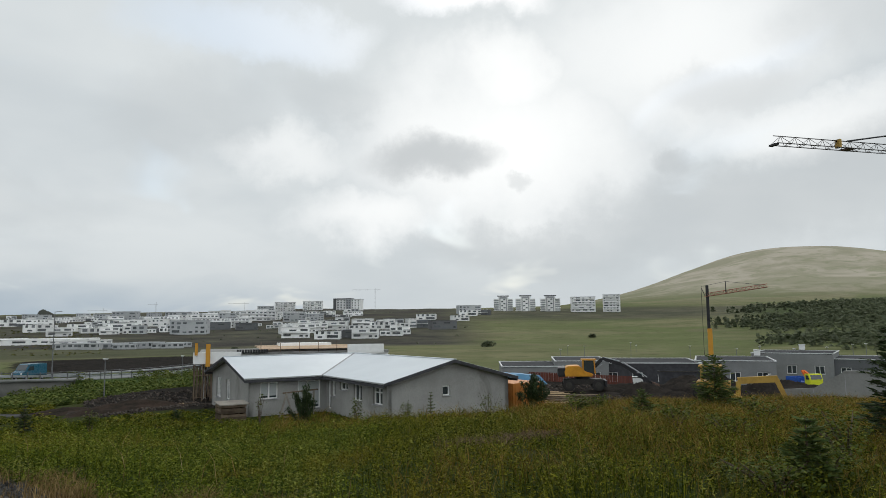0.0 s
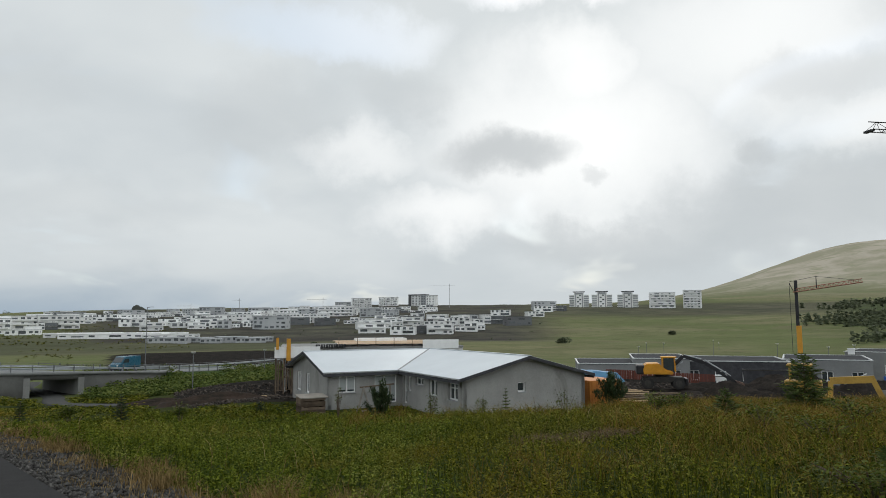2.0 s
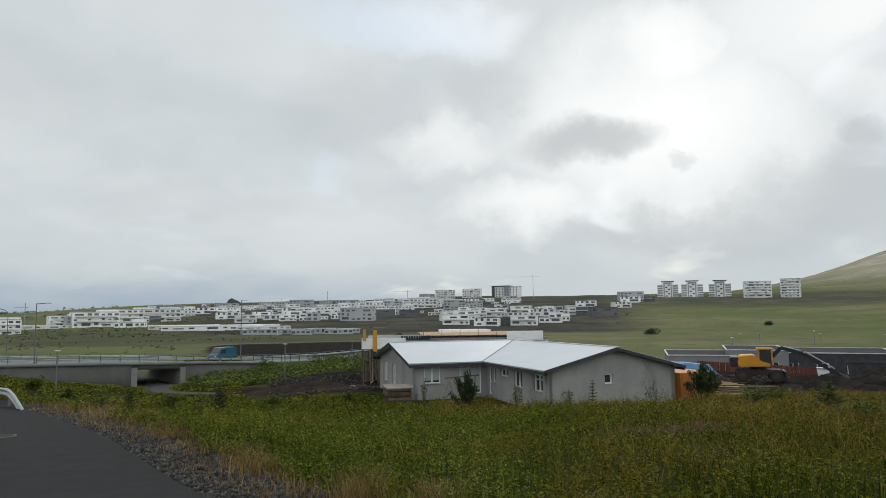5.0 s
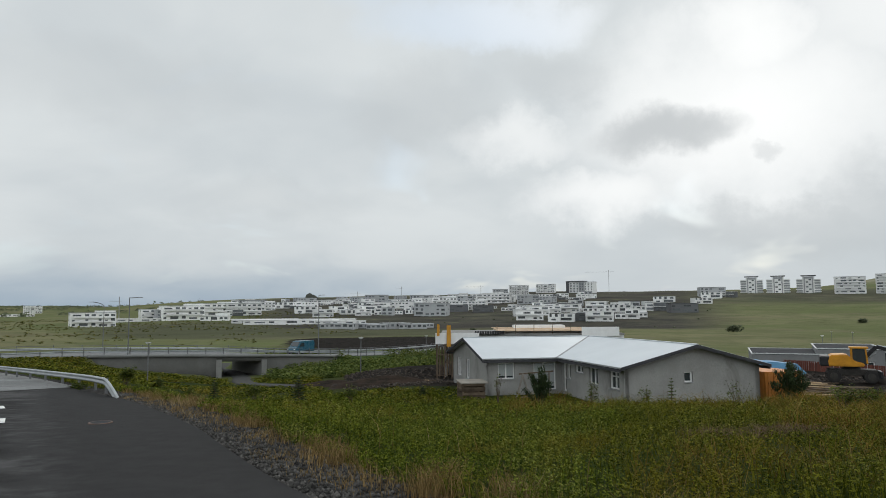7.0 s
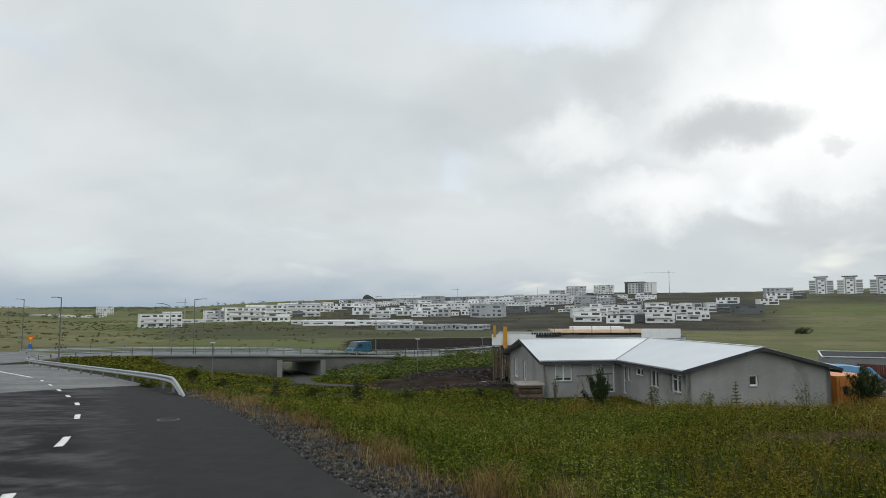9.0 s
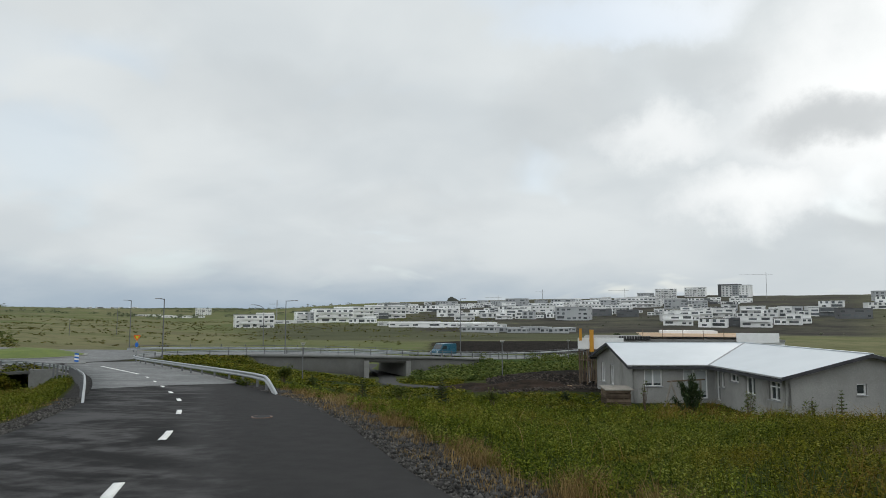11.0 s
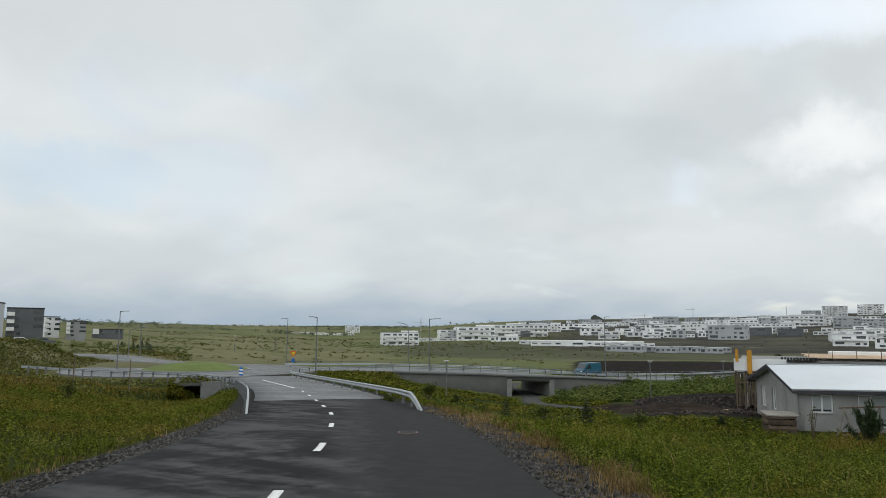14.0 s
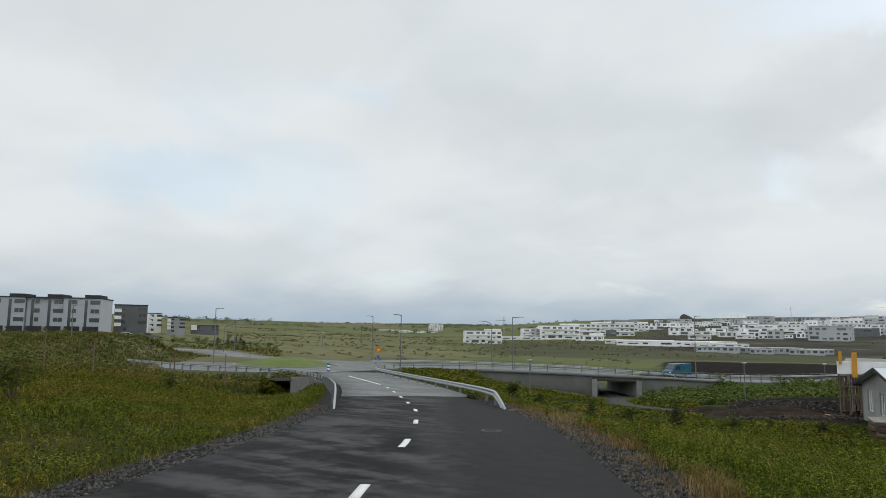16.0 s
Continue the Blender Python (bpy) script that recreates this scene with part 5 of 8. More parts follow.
def second_underpass():
    u = thing("underpass_portal", Matrix(), "concrete mouth of a second underpass below the road bank", "underpass")
    c = bearing(-60.9, 67.5)
    m = at((c.x, c.y, 0), 60.9)
    for name, mid, size, turn in (("lintel", (-1.1, 0, -3.2), (2.2, 0.5, 0.22), 0), ("front_wall", (1.05, 0, -4.4), (2.3, 0.5, 2.86), 0), ("side_wall", (-2.2, 0.5, -4.4), (0.4, 1.6, 2.8), 0),
                                  ("inner_wall", (0.05, 2.9, -4.4), (0.3, 5.2, 2.8), 0), ("inner_wall", (-2.2, 3.7, -4.4), (0.3, 4.6, 2.8), 0), ("roof_slab", (-1.1, 3.0, -3.25), (2.4, 5.4, 0.2), 0),
                                  ("back_wall", (-1.1, 5.8, -4.4), (2.6, 0.3, 2.8), 0), ("wing_wall", (2.35, -1.3, -4.3), (0.3, 2.8, 2.2), 14)):
        bm = bmesh.new()
        box(bm, mid, size, turn)
        o = part(name, bm, M["old_concrete" if mid[0] < 0 else "concrete"], u)
        o.matrix_local = m


second_underpass()


# ---------------- lamps and signs ----------------
def street_lamp(az, r, top, arm=1.2, turn=0.0, curved=False):
    p = spot(az, r, -0.2)
    h = top - p.z
    lamp = thing("street_lamp", at(p, turn - az), "slim grey steel street lamp with a short arm", "street lamp", "street lamps along the roads")
    bm = bmesh.new()
    bar(bm, (0, 0, 0), (0, 0, h - (0.9 if curved else 0)), 0.09, 0.05, 8)
    part("pole", bm, M["pole"], lamp)
    bm = bmesh.new()
    if curved:
        prev = Vector((0, 0, h - 0.9))
        for i in range(1, 7):
            a = i / 6 * 1.45
            q = Vector((arm * 1.6 * (1 - math.cos(a)), 0, h - 0.9 + 0.9 * math.sin(a)))
            bar(bm, prev, q, 0.06, 0.06, 6)
            prev = q
        tip = prev
    else:
        bar(bm, (0, 0, h - 0.08), (arm, 0, h + 0.02), 0.05, 0.045, 6)
        tip = Vector((arm, 0, h + 0.02))
    part("arm", bm, M["pole"], lamp)
    bm = bmesh.new()
    box(bm, tip + Vector((0.3, 0, 0)), (0.5, 0.22, 0.10), bevel=0.03)
    part("lamp_head", bm, M["mid_grey"], lamp)
    return lamp


street_lamp(-52.3, 92, 3.5, 0.5, 180)
street_lamp(-54.6, 124, 3.85, 0.6, 180)
street_lamp(-43.2, 103.5, 3.6, 1.1, 0)
street_lamp(-44.9, 135, 3.4, 1.3, 180, True)
street_lamp(-29.1, 131, 4.6, 0.5, 0)
street_lamp(-66.9, 108, 4.3, 0.6, 0)
street_lamp(-66.2, 131, 2.2, 1.7, 0, True)
street_lamp(-65.4, 134, 3.1, 1.7, 0, True)
street_lamp(-76.8, 120, 4.6, 0.6, 0)
street_lamp(-55.5, 230, 3.6, 0.8, 180)


def park_lamp(az, r, top):
    p = spot(az, r, -0.1)
    h = top - p.z
    lamp = thing("park_lamp", at(p, -az), "low footpath lamp with a flat white head", "lamp", "low lamps along the footpath")
    bm = bmesh.new()
    bar(bm, (0, 0, 0), (0, 0, h - 0.1), 0.06, 0.05, 8)
    part("pole", bm, M["pole"], lamp)
    bm = bmesh.new()
    bar(bm, (0, 0, h - 0.12), (0, 0, h + 0.05), 0.16, 0.30, 12)
    part("head", bm, M["white"], lamp, "white lamp head")


for az, r, top in ((-25.7, 81, -1.42), (-41.8, 76, -1.45), (-58.6, 190, 0.4), (-20.4, 118, -2.6), (9.4, 150, -3.4), (11.3, 175, -3.4), (14.9, 190, -3.0), (19.3, 165, -3.1),
                   (22.6, 150, -3.2), (10.0, 220, -4.6), (15.3, 245, -5.2), (26.5, 120, -2.2), (28.6, 135, -2.4), (30.2, 150, -2.3), (31.0, 140, -1.9), (24.2, 130, -2.2)):
    park_lamp(az, r, top)


def round_sign():
    p = spot(-54.1, 84.5, -0.2)
    z0 = p.z
    s = thing("road_sign", at(p, 54.1) @ Matrix.Diagonal((0.7, 1, 1, 1)), "orange-red round sign over a small blue one on a grey post", "road sign")
    h = -1.0 - z0
    bm = bmesh.new()
    bar(bm, (0, 0.04, 0), (0, 0.04, h + 0.3), 0.04, 0.04, 8)
    part("post", bm, M["steel"], s)
    bm = bmesh.new()
    # a downward triangle with cut corners
    prism(bm, [(-0.52, 0.22), (-0.42, 0.32), (0.42, 0.32), (0.52, 0.22), (0.10, -0.30), (-0.10, -0.30)], -0.03, 0.0, "y")
    o = part("sign_plate", bm, M["signred"], s, "orange-red plate with a yellow field")
    o.matrix_local = at((0, 0, h))
    bm = bmesh.new()
    prism(bm, [(-0.28, 0.20), (0.28, 0.20), (0.0, -0.14)], -0.05, -0.034, "y")
    f = part("sign_field", bm, M["hivis"], o)
    bm = bmesh.new()
    bar(bm, (0, -0.02, h - 0.75), (0, 0.02, h - 0.75), 0.26, 0.26, 20)
    part("blue_disc", bm, M["signblue"], s, "small blue disc")


round_sign()


def keep_bollard():
    p = spot(-58.05, 83.5)
    b = thing("traffic_bollard", at(p, 58), "blue and white striped island bollard on a low kerb stone", "bollard")
    h = 0.9
    for i in range(5):
        bm = bmesh.new()
        prism(bm, [(-0.2, i * h / 5), (0.2, i * h / 5 - 0.06), (0.2, (i + 1) * h / 5 - 0.06), (-0.2, (i + 1) * h / 5)], -0.06, 0.06, "y")
        o = part("stripe", bm, M["signblue"] if i % 2 == 0 else M["white"], b)
        o.location = (0, 0, 0.35)
    bm = bmesh.new()
    box(bm, (0, 0, 0.13), (1.8, 0.9, 0.26), bevel=0.06)
    part("base", bm, M["concrete"], b)


keep_bollard()


# ---------------- the van on the cross road ----------------
def wheel(parent, x, y, r, w, name="wheel"):
    hub = new(name)
    hub.parent = parent
    hub.location = (x, y, r)
    bm = bmesh.new()
    bar(bm, (0, -w / 2, 0), (0, w / 2, 0), r, r, 22)
    bmesh.ops.bevel(bm, geom=[e for e in bm.edges if abs(e.verts[0].co.y - e.verts[1].co.y) < 1e-4], offset=0.16 * r, segments=2, affect="EDGES")
    part("tyre", bm, M["rubber"], hub)
    bm = bmesh.new()
    bar(bm, (0, -w / 2 - 0.015, 0), (0, w / 2 + 0.015, 0), r * 0.55, r * 0.55, 14)
    bar(bm, (0, -w / 2 - 0.04, 0), (0, w / 2 + 0.04, 0), r * 0.2, r * 0.2, 10)
    part("rim", bm, M["steel"] if r < 0.45 else M["rim_dark"], hub)
    return hub


def van():
    s = CROSS.near(*[np.array([v]) for v in bearing(-29.5, 122).xy])[3][0]
    p, q = CROSS.at(s, -1.8, 0.01), CROSS.at(s - 3, -1.8, 0.01)
    d = q - p
    v = thing("van", at(p, math.degrees(math.atan2(d.y, d.x))), "petrol-blue delivery van with a sloping bonnet on the bridge road", "van")
    bm = bmesh.new()
    prism(bm, [(-2.6, 0.45), (-2.6, 2.25), (-2.45, 2.4), (0.9, 2.4), (1.15, 2.3), (1.85, 1.45), (2.55, 1.2), (2.65, 0.9), (2.65, 0.45)], -0.95, 0.95, "y")
    bmesh.ops.bevel(bm, geom=list(bm.edges), offset=0.06, segments=2, affect="EDGES")
    body = part("body", bm, M["van_blue"], v)
    for sy in (-0.955, 0.955):
        bm = bmesh.new()
        prism(bm, [(0.25, 1.45), (0.25, 2.05), (1.12, 2.05), (1.62, 1.45)], sy - 0.012, sy + 0.012, "y")
        part("side_window", bm, M["glass"], v)
        bm = bmesh.new()
        box(bm, (-0.5, sy, 0.72), (4.0, 0.03, 0.10))
        part("side_strip", bm, M["black"], v)
        bm = bmesh.new()
        box(bm, (2.58, sy * 0.75, 1.0), (0.10, 0.32, 0.2), bevel=0.03)
        part("headlight", bm, M["white"], v)
    bm = bmesh.new()
    prism(bm, [(1.20, 2.26), (1.24, 2.28), (1.86, 1.50), (1.82, 1.48)], -0.8, 0.8, "y")
    part("windscreen", bm, M["glass"], v)
    bm = bmesh.new()
    box(bm, (2.62, 0, 0.55), (0.14, 1.86, 0.28), bevel=0.04)
    part("bumper", bm, M["black"], v)
    for x in (-1.6, 1.75):
        for y in (-0.85, 0.85):
            wheel(v, x, y, 0.34, 0.24)


van()


# ---------------- beside the house ----------------
def plank_crate():
    """The plank shed at the corner of the house."""
    p = HOUSE @ Vector((-6.85, -1.0, 0))
    p.z = height(p.x, p.y) - 0.1
    c = thing("plank_shed", at(p, 31.9), "low shed of dark weathered planks with a pale flat lid", "shed")
    w, d, h = 1.55, 1.35, 1.1
    for i in range(6):
        z = 0.12 + i * h / 6
        for name, mid, size in (("plank", (0, -d / 2, z), (w, 0.05, h / 6 - 0.03)), ("plank", (-w / 2, 0, z), (0.05, d, h / 6 - 0.03)),
                                ("plank", (w / 2, 0, z), (0.05, d, h / 6 - 0.03)), ("plank", (0, d / 2, z), (w, 0.05, h / 6 - 0.03))):
            bm = bmesh.new()
            box(bm, (mid[0], mid[1], mid[2] + 0.02 * math.sin(i * 9 + mid[0])), size)
            part(name, bm, M["old_wood"], c)
    for x in (-1, 1):
        for y in (-1, 1):
            bm = bmesh.new()
            box(bm, (x * (w / 2 - 0.08), y * (d / 2 - 0.08), h / 2), (0.1, 0.1, h))
            part("post", bm, M["old_wood"], c)
    bm = bmesh.new()
    box(bm, (0.05, 0, h + 0.1), (w + 0.3, d + 0.25, 0.06), tilt=4)
    part("lid", bm, M["grey_wood"], c, "pale weathered board lid")


plank_crate()


def trestle():
    p = HOUSE @ Vector((-3.5, -1.75, 0))
    p.z = height(p.x, p.y)
    t = thing("timber_trestle", at(p, 32), "weathered timber A-frame carrying one long horizontal beam", "trestle")
    for name, a, b in (("leg", (-0.45, 0, -0.1), (0.05, 0, 1.6)), ("leg", (0.55, 0, -0.1), (0.0, 0.05, 1.56)), ("leg", (2.2, 0.75, -0.1), (2.2, 0.75, 1.6)),
                       ("beam", (-0.2, 0.02, 1.58), (2.5, 0.8, 1.64)), ("foot", (-0.6, -0.05, 0.05), (0.8, -0.05, 0.05))):
        bm = bmesh.new()
        beam(bm, a, b, 0.11, 0.09)
        part(name, bm, M["old_wood"] if name == "beam" else M["grey_wood"], t)


trestle()


def new_building():
    """The half-built white building behind, with props and formwork."""
    base = bearing(-18.9, 67)
    m = at((base.x, base.y, -4.75), 18) @ Matrix.Diagonal((0.76, 1, 1, 1))
    b = thing("half_built_house", m, "half-built white house with timber formwork and amber panels", "house")
    for name, mid, size, mat, label in (
            ("wall", (12.5, 0.2, 2.0), (20.0, 0.35, 4.0), "white", ""), ("wall", (0.2, 6.5, 2.0), (0.35, 12, 4.0), "white", ""),
            ("wall", (22.3, 6, 2.0), (0.35, 11.5, 4.0), "white", ""), ("wall", (12, 12, 2.0), (20, 0.35, 4.0), "white", ""),
            ("parapet", (1.6, -0.9, 3.75), (5.4, 0.25, 1.0), "white", "white cantilevered parapet"),
            ("balcony_slab", (1.6, -0.2, 3.25), (5.4, 1.6, 0.16), "concrete", ""),
            ("roof_slab", (11, 6, 4.08), (23, 12.4, 0.18), "concrete", ""),
            ("amber_panel", (-0.75, -1.15, 4.55), (0.32, 0.10, 1.1), "amber", "amber formwork panel"),
            ("amber_panel", (0.55, -1.15, 4.0), (0.50, 0.12, 2.0), "amber", "amber formwork panel"),
            ("white_wall", (19.4, -0.6, 4.35), (4.6, 0.25, 0.85), "white", ""),
            ("upper_box", (13.0, 8, 4.6), (7, 3, 0.4), "white", "")):
        bm = bmesh.new()
        box(bm, mid, size)
        part(name, bm, M[mat], b, label)
    # timber deck boards rising to the far end
    for i in range(9):
        bm = bmesh.new()
        box(bm, (14.2, 0.4 + i * 1.0, 4.42 + 0.05 * (i % 3)), (15.5 - 0.3 * (i % 4), 0.92, 0.07))
        part("formwork_board", bm, M["formwork"], b, "new pinkish formwork board" if i == 0 else "")
    for i in range(12):
        bm = bmesh.new()
        box(bm, (3.9 + i * 0.31, -0.4, 4.28), (0.2, 1.0, 0.30))
        part("block", bm, M["black"], b)
    for i in range(5):
        bm = bmesh.new()
        bar(bm, (6.6 + i * 2.3, -0.3, 4.1), (6.6 + i * 2.3, -0.3, 5.1), 0.04, 0.04, 6)
        part("guard_post", bm, M["old_wood"], b)
    for i, (x, y) in enumerate(((-0.9, -1.1), (0.0, -1.1), (0.9, -1.1), (-0.9, 0.0), (0.9, 0.0))):
        bm = bmesh.new()
        bar(bm, (x, y, 0), (x, y, 3.2), 0.07, 0.07, 8)
        part("prop", bm, M["old_wood"], b)
    for a, c in (((-0.9, -1.1, 0.2), (0.9, -1.1, 2.6)), ((0.9, -1.1, 0.4), (0.0, -1.1, 2.9)), ((-0.9, -1.1, 1.5), (0.9, -1.1, 1.5)), ((-0.9, -1.1, 0.3), (0.9, 0, 0.3))):
        bm = bmesh.new()
        beam(bm, a, c, 0.09, 0.05)
        part("brace", bm, M["old_wood"], b)
    for i in range(7):
        bm = bmesh.new()
        box(bm, (-0.95 + i * 0.32, -0.35, 1.65), (0.22, 0.05, 3.0 - 0.2 * (i % 3)))
        part("shutter_plank", bm, M["old_wood"], b)
    bm = bmesh.new()
    box(bm, (0, -0.5, 2.2), (1.9, 0.9, 0.06), tilt=0)
    part("shutter_board", bm, M["old_wood"], b)


new_building()


def container():
    p = HOUSE @ Vector((11.2, -6.0, 0))
    p.z = height(p.x, p.y)
    c = thing("container", at(p, 32), "orange ribbed steel container half hidden by the house", "container")
    w, d, h = 2.6, 5.0, 1.95
    bm = bmesh.new()
    box(bm, (0, 0, h / 2), (w, d, h))
    part("body", bm, M["orange"], c)
    for i in range(12):
        for x in (-1, 1):
            bm = bmesh.new()
            box(bm, (x * w / 2, -d / 2 + 0.25 + i * 0.41, h / 2), (0.07, 0.16, h - 0.2))
            part("rib", bm, M["orange"], c)
    for i in range(6):
        bm = bmesh.new()
        box(bm, (-w / 2 + 0.25 + i * 0.42, -d / 2, h / 2), (0.16, 0.07, h - 0.2))
        part("rib", bm, M["orange"], c)
    p2 = bearing(5.4, 57.5)
    p2.z = height(p2.x, p2.y)
    t = thing("covered_stack", at(p2, 20), "stack of building material under a blue tarpaulin", "stack")
    bm = bmesh.new()
    box(bm, (0, 0, 1.0), (4.4, 2.6, 2.0))
    part("crate", bm, M["old_wood"], t)
    n = 10
    vs = []
    bm = bmesh.new()
    rnd = random.Random(3)
    for j in range(n + 1):
        row = []
        for i in range(n + 1):
            x, y = -2.5 + 5.0 * i / n, -1.5 + 3.0 * j / n
            edge = max(abs(x) / 2.5, abs(y) / 1.5)
            row.append(bm.verts.new((x, y, 2.15 + 0.22 * (1 - abs(x) / 2.5) - (0.65 if edge > 0.95 else 0.0) + rnd.uniform(-0.07, 0.07))))
        vs.append(row)
    for j in range(n):
        for i in range(n):
            bm.faces.new((vs[j][i], vs[j][i + 1], vs[j + 1][i + 1], vs[j + 1][i]))
    o = part("tarpaulin", bm, M["tarp"], t, "creased blue tarpaulin")
    o.modifiers.new("thick", "SOLIDIFY").thickness = 0.03


container()


# ---------------- the building site ----------------
def low_house(az, r, turn, w, d, h, mat, label, wins=3, wmat="white", base=-6.2):
    p = bearing(az, r, base)
    b = thing("flat_roofed_house", at(p, turn - az), label, "house", "low houses behind the site")
    bm = wall_with_holes(w, h + 1, [(w * (i + 0.5) / wins - 0.6, w * (i + 0.5) / wins + 0.6, 1.9, 3.0) for i in range(wins)], 0.3)
    o = part("wall", bm, mat, b)
    o.location = (-w / 2, -d / 2, -1)
    for i in range(wins):
        window(b, 1.2, 1.1, -w / 2 + w * (i + 0.5) / wins, -d / 2 + 0.06, 0.9, 0, bars=(0.5,), sill=True)
    for name, mid, size in (("wall", (-w / 2 + 0.15, 0.15, h / 2 - 0.5), (0.3, d - 0.3, h + 1)), ("wall", (w / 2 - 0.15, 0.15, h / 2 - 0.5), (0.3, d - 0.3, h + 1)), ("wall", (0, d / 2 - 0.15, h / 2 - 0.5), (w - 0.6, 0.3, h + 1))):
        bm = bmesh.new()
        box(bm, mid, size)
        part(name, bm, mat, b)
    bm = bmesh.new()
    box(bm, (0, 0, h + 0.02), (w - 0.4, d - 0.4, 0.2))
    part("roof", bm, M["felt"], b, "dark felt roof")
    for mid, size in (((0, -d / 2, h + 0.12), (w + 0.16, 0.16, 0.10)), ((0, d / 2, h + 0.12), (w + 0.16, 0.16, 0.10)), ((-w / 2, 0, h + 0.12), (0.16, d, 0.10)), ((w / 2, 0, h + 0.12), (0.16, d, 0.10))):
        bm = bmesh.new()
        box(bm, mid, size)
        part("roof_edge", bm, M["roof_edge"], b, "pale metal roof edge")
    return b


low_house(6.9, 92, 4, 7.4, 12, 2.7, M["house_grey"], "low grey flat-roofed house with a dark felt roof", 3, base=-6.1)
low_house(10.8, 93, 4, 6.4, 12, 3.2, M["house_grey"], "low grey flat-roofed house with a white-framed window", 2, base=-6.0)
low_house(16.0, 95, 4, 11.8, 13, 3.0, M["trim_dark"], "low dark grey flat-roofed house with white windows", 4, base=-6.1)
low_house(22.3, 98, 2, 9.0, 13, 3.2, M["house_grey"], "low grey flat-roofed house beside the crane", 3, base=-6.1)
low_house(26.6, 112, -6, 10.0, 12, 3.5, M["house_grey"], "pale grey house with a pale roof beyond the truck", 3, base=-6.0)
low_house(31.2, 112, -4, 9.5, 12, 3.0, M["dark_grey"], "dark grey house with a light roof edge", 2, base=-6.2)
for az, r, z in ((24.0, 104, -2.4), (27.0, 116, -2.0)):
    p = bearing(az, r, z)
    v = thing("roof_vent", at(p, -az), "white box-shaped vent on a flat roof", "vent")
    bm = bmesh.new()
    box(bm, (0, 0, 0.1), (0.8, 0.7, 0.7), bevel=0.05)
    part("housing", bm, M["white"], v)
    bm = bmesh.new()
    box(bm, (0, 0, 0.5), (0.95, 0.85, 0.1))
    part("cap", bm, M["white"], v)


def board_fence():
    f = thing("board_fence", Matrix(), "dark red stained board fence before the low houses", "fence")
    a, b = bearing(6.8, 86), bearing(14.9, 86)
    n = 62
    bm = bmesh.new()
    box(bm, (0, 0, 0.3), (0.17, 0.03, 1.4))
    me = mesh_of("board", bm, M["red_wood"])
    rnd = random.Random(8)
    for i in range(n):
        p = a.lerp(b, i / n)
        o = new("board", me)
        o.parent = f
        o.matrix_local = at((p.x, p.y, height(p.x, p.y) + 0.05 + rnd.uniform(-0.02, 0.02)), -11)
    for i in range(8):
        p = a.lerp(b, i / 7)
        bm = bmesh.new()
        box(bm, (p.x, p.y + 0.08, height(p.x, p.y) + 0.3), (0.12, 0.12, 1.4))
        part("post", bm, M["red_wood"], f)


board_fence()


def site_skip(az, r, w, h, mat, label, name):
    """An open-topped steel box with ribs and a rim."""
    p = spot(az, r)
    t = thing(name, at(p, -az), label, "skip")
    bm = bmesh.new()
    prism(bm, [(-w / 2 + 0.2, 0.1), (w / 2 - 0.2, 0.1), (w / 2, h), (w / 2 - 0.06, h), (w / 2 - 0.26, 0.16), (-w / 2 + 0.26, 0.16), (-w / 2 + 0.06, h), (-w / 2, h)], -0.9, 0.9, "y")
    for y in (-0.9, 0.86):
        prism(bm, [(-w / 2 + 0.2, 0.1), (w / 2 - 0.2, 0.1), (w / 2, h), (-w / 2, h)], y, y + 0.04, "y")
    part("body", bm, M[mat], t)
    for i in range(5):
        bm = bmesh.new()
        box(bm, ((i - 2) * w / 5.5, -0.93, h / 2), (0.08, 0.06, h - 0.15))
        part("rib", bm, M[mat], t)
    bm = bmesh.new()
    box(bm, (0, -0.93, h - 0.04), (w, 0.09, 0.09))
    part("rim", bm, M["rim_dark"], t)


site_skip(18.6, 82, 5.0, 1.7, "trim_dark", "long dark steel skip among the rubble", "steel_skip")
site_skip(15.35, 80, 1.2, 0.95, "white", "small white open box among the rubble", "white_box")


def boom(bm, pts, w, h0, h1):
    """A tapering box arm through points in the x-z plane."""
    for (a, b), f in zip(zip(pts[:-1], pts[1:]), np.linspace(1, 0.75, len(pts) - 1)):
        beam(bm, a, b, w, h0 + (h1 - h0) * (1 - f))


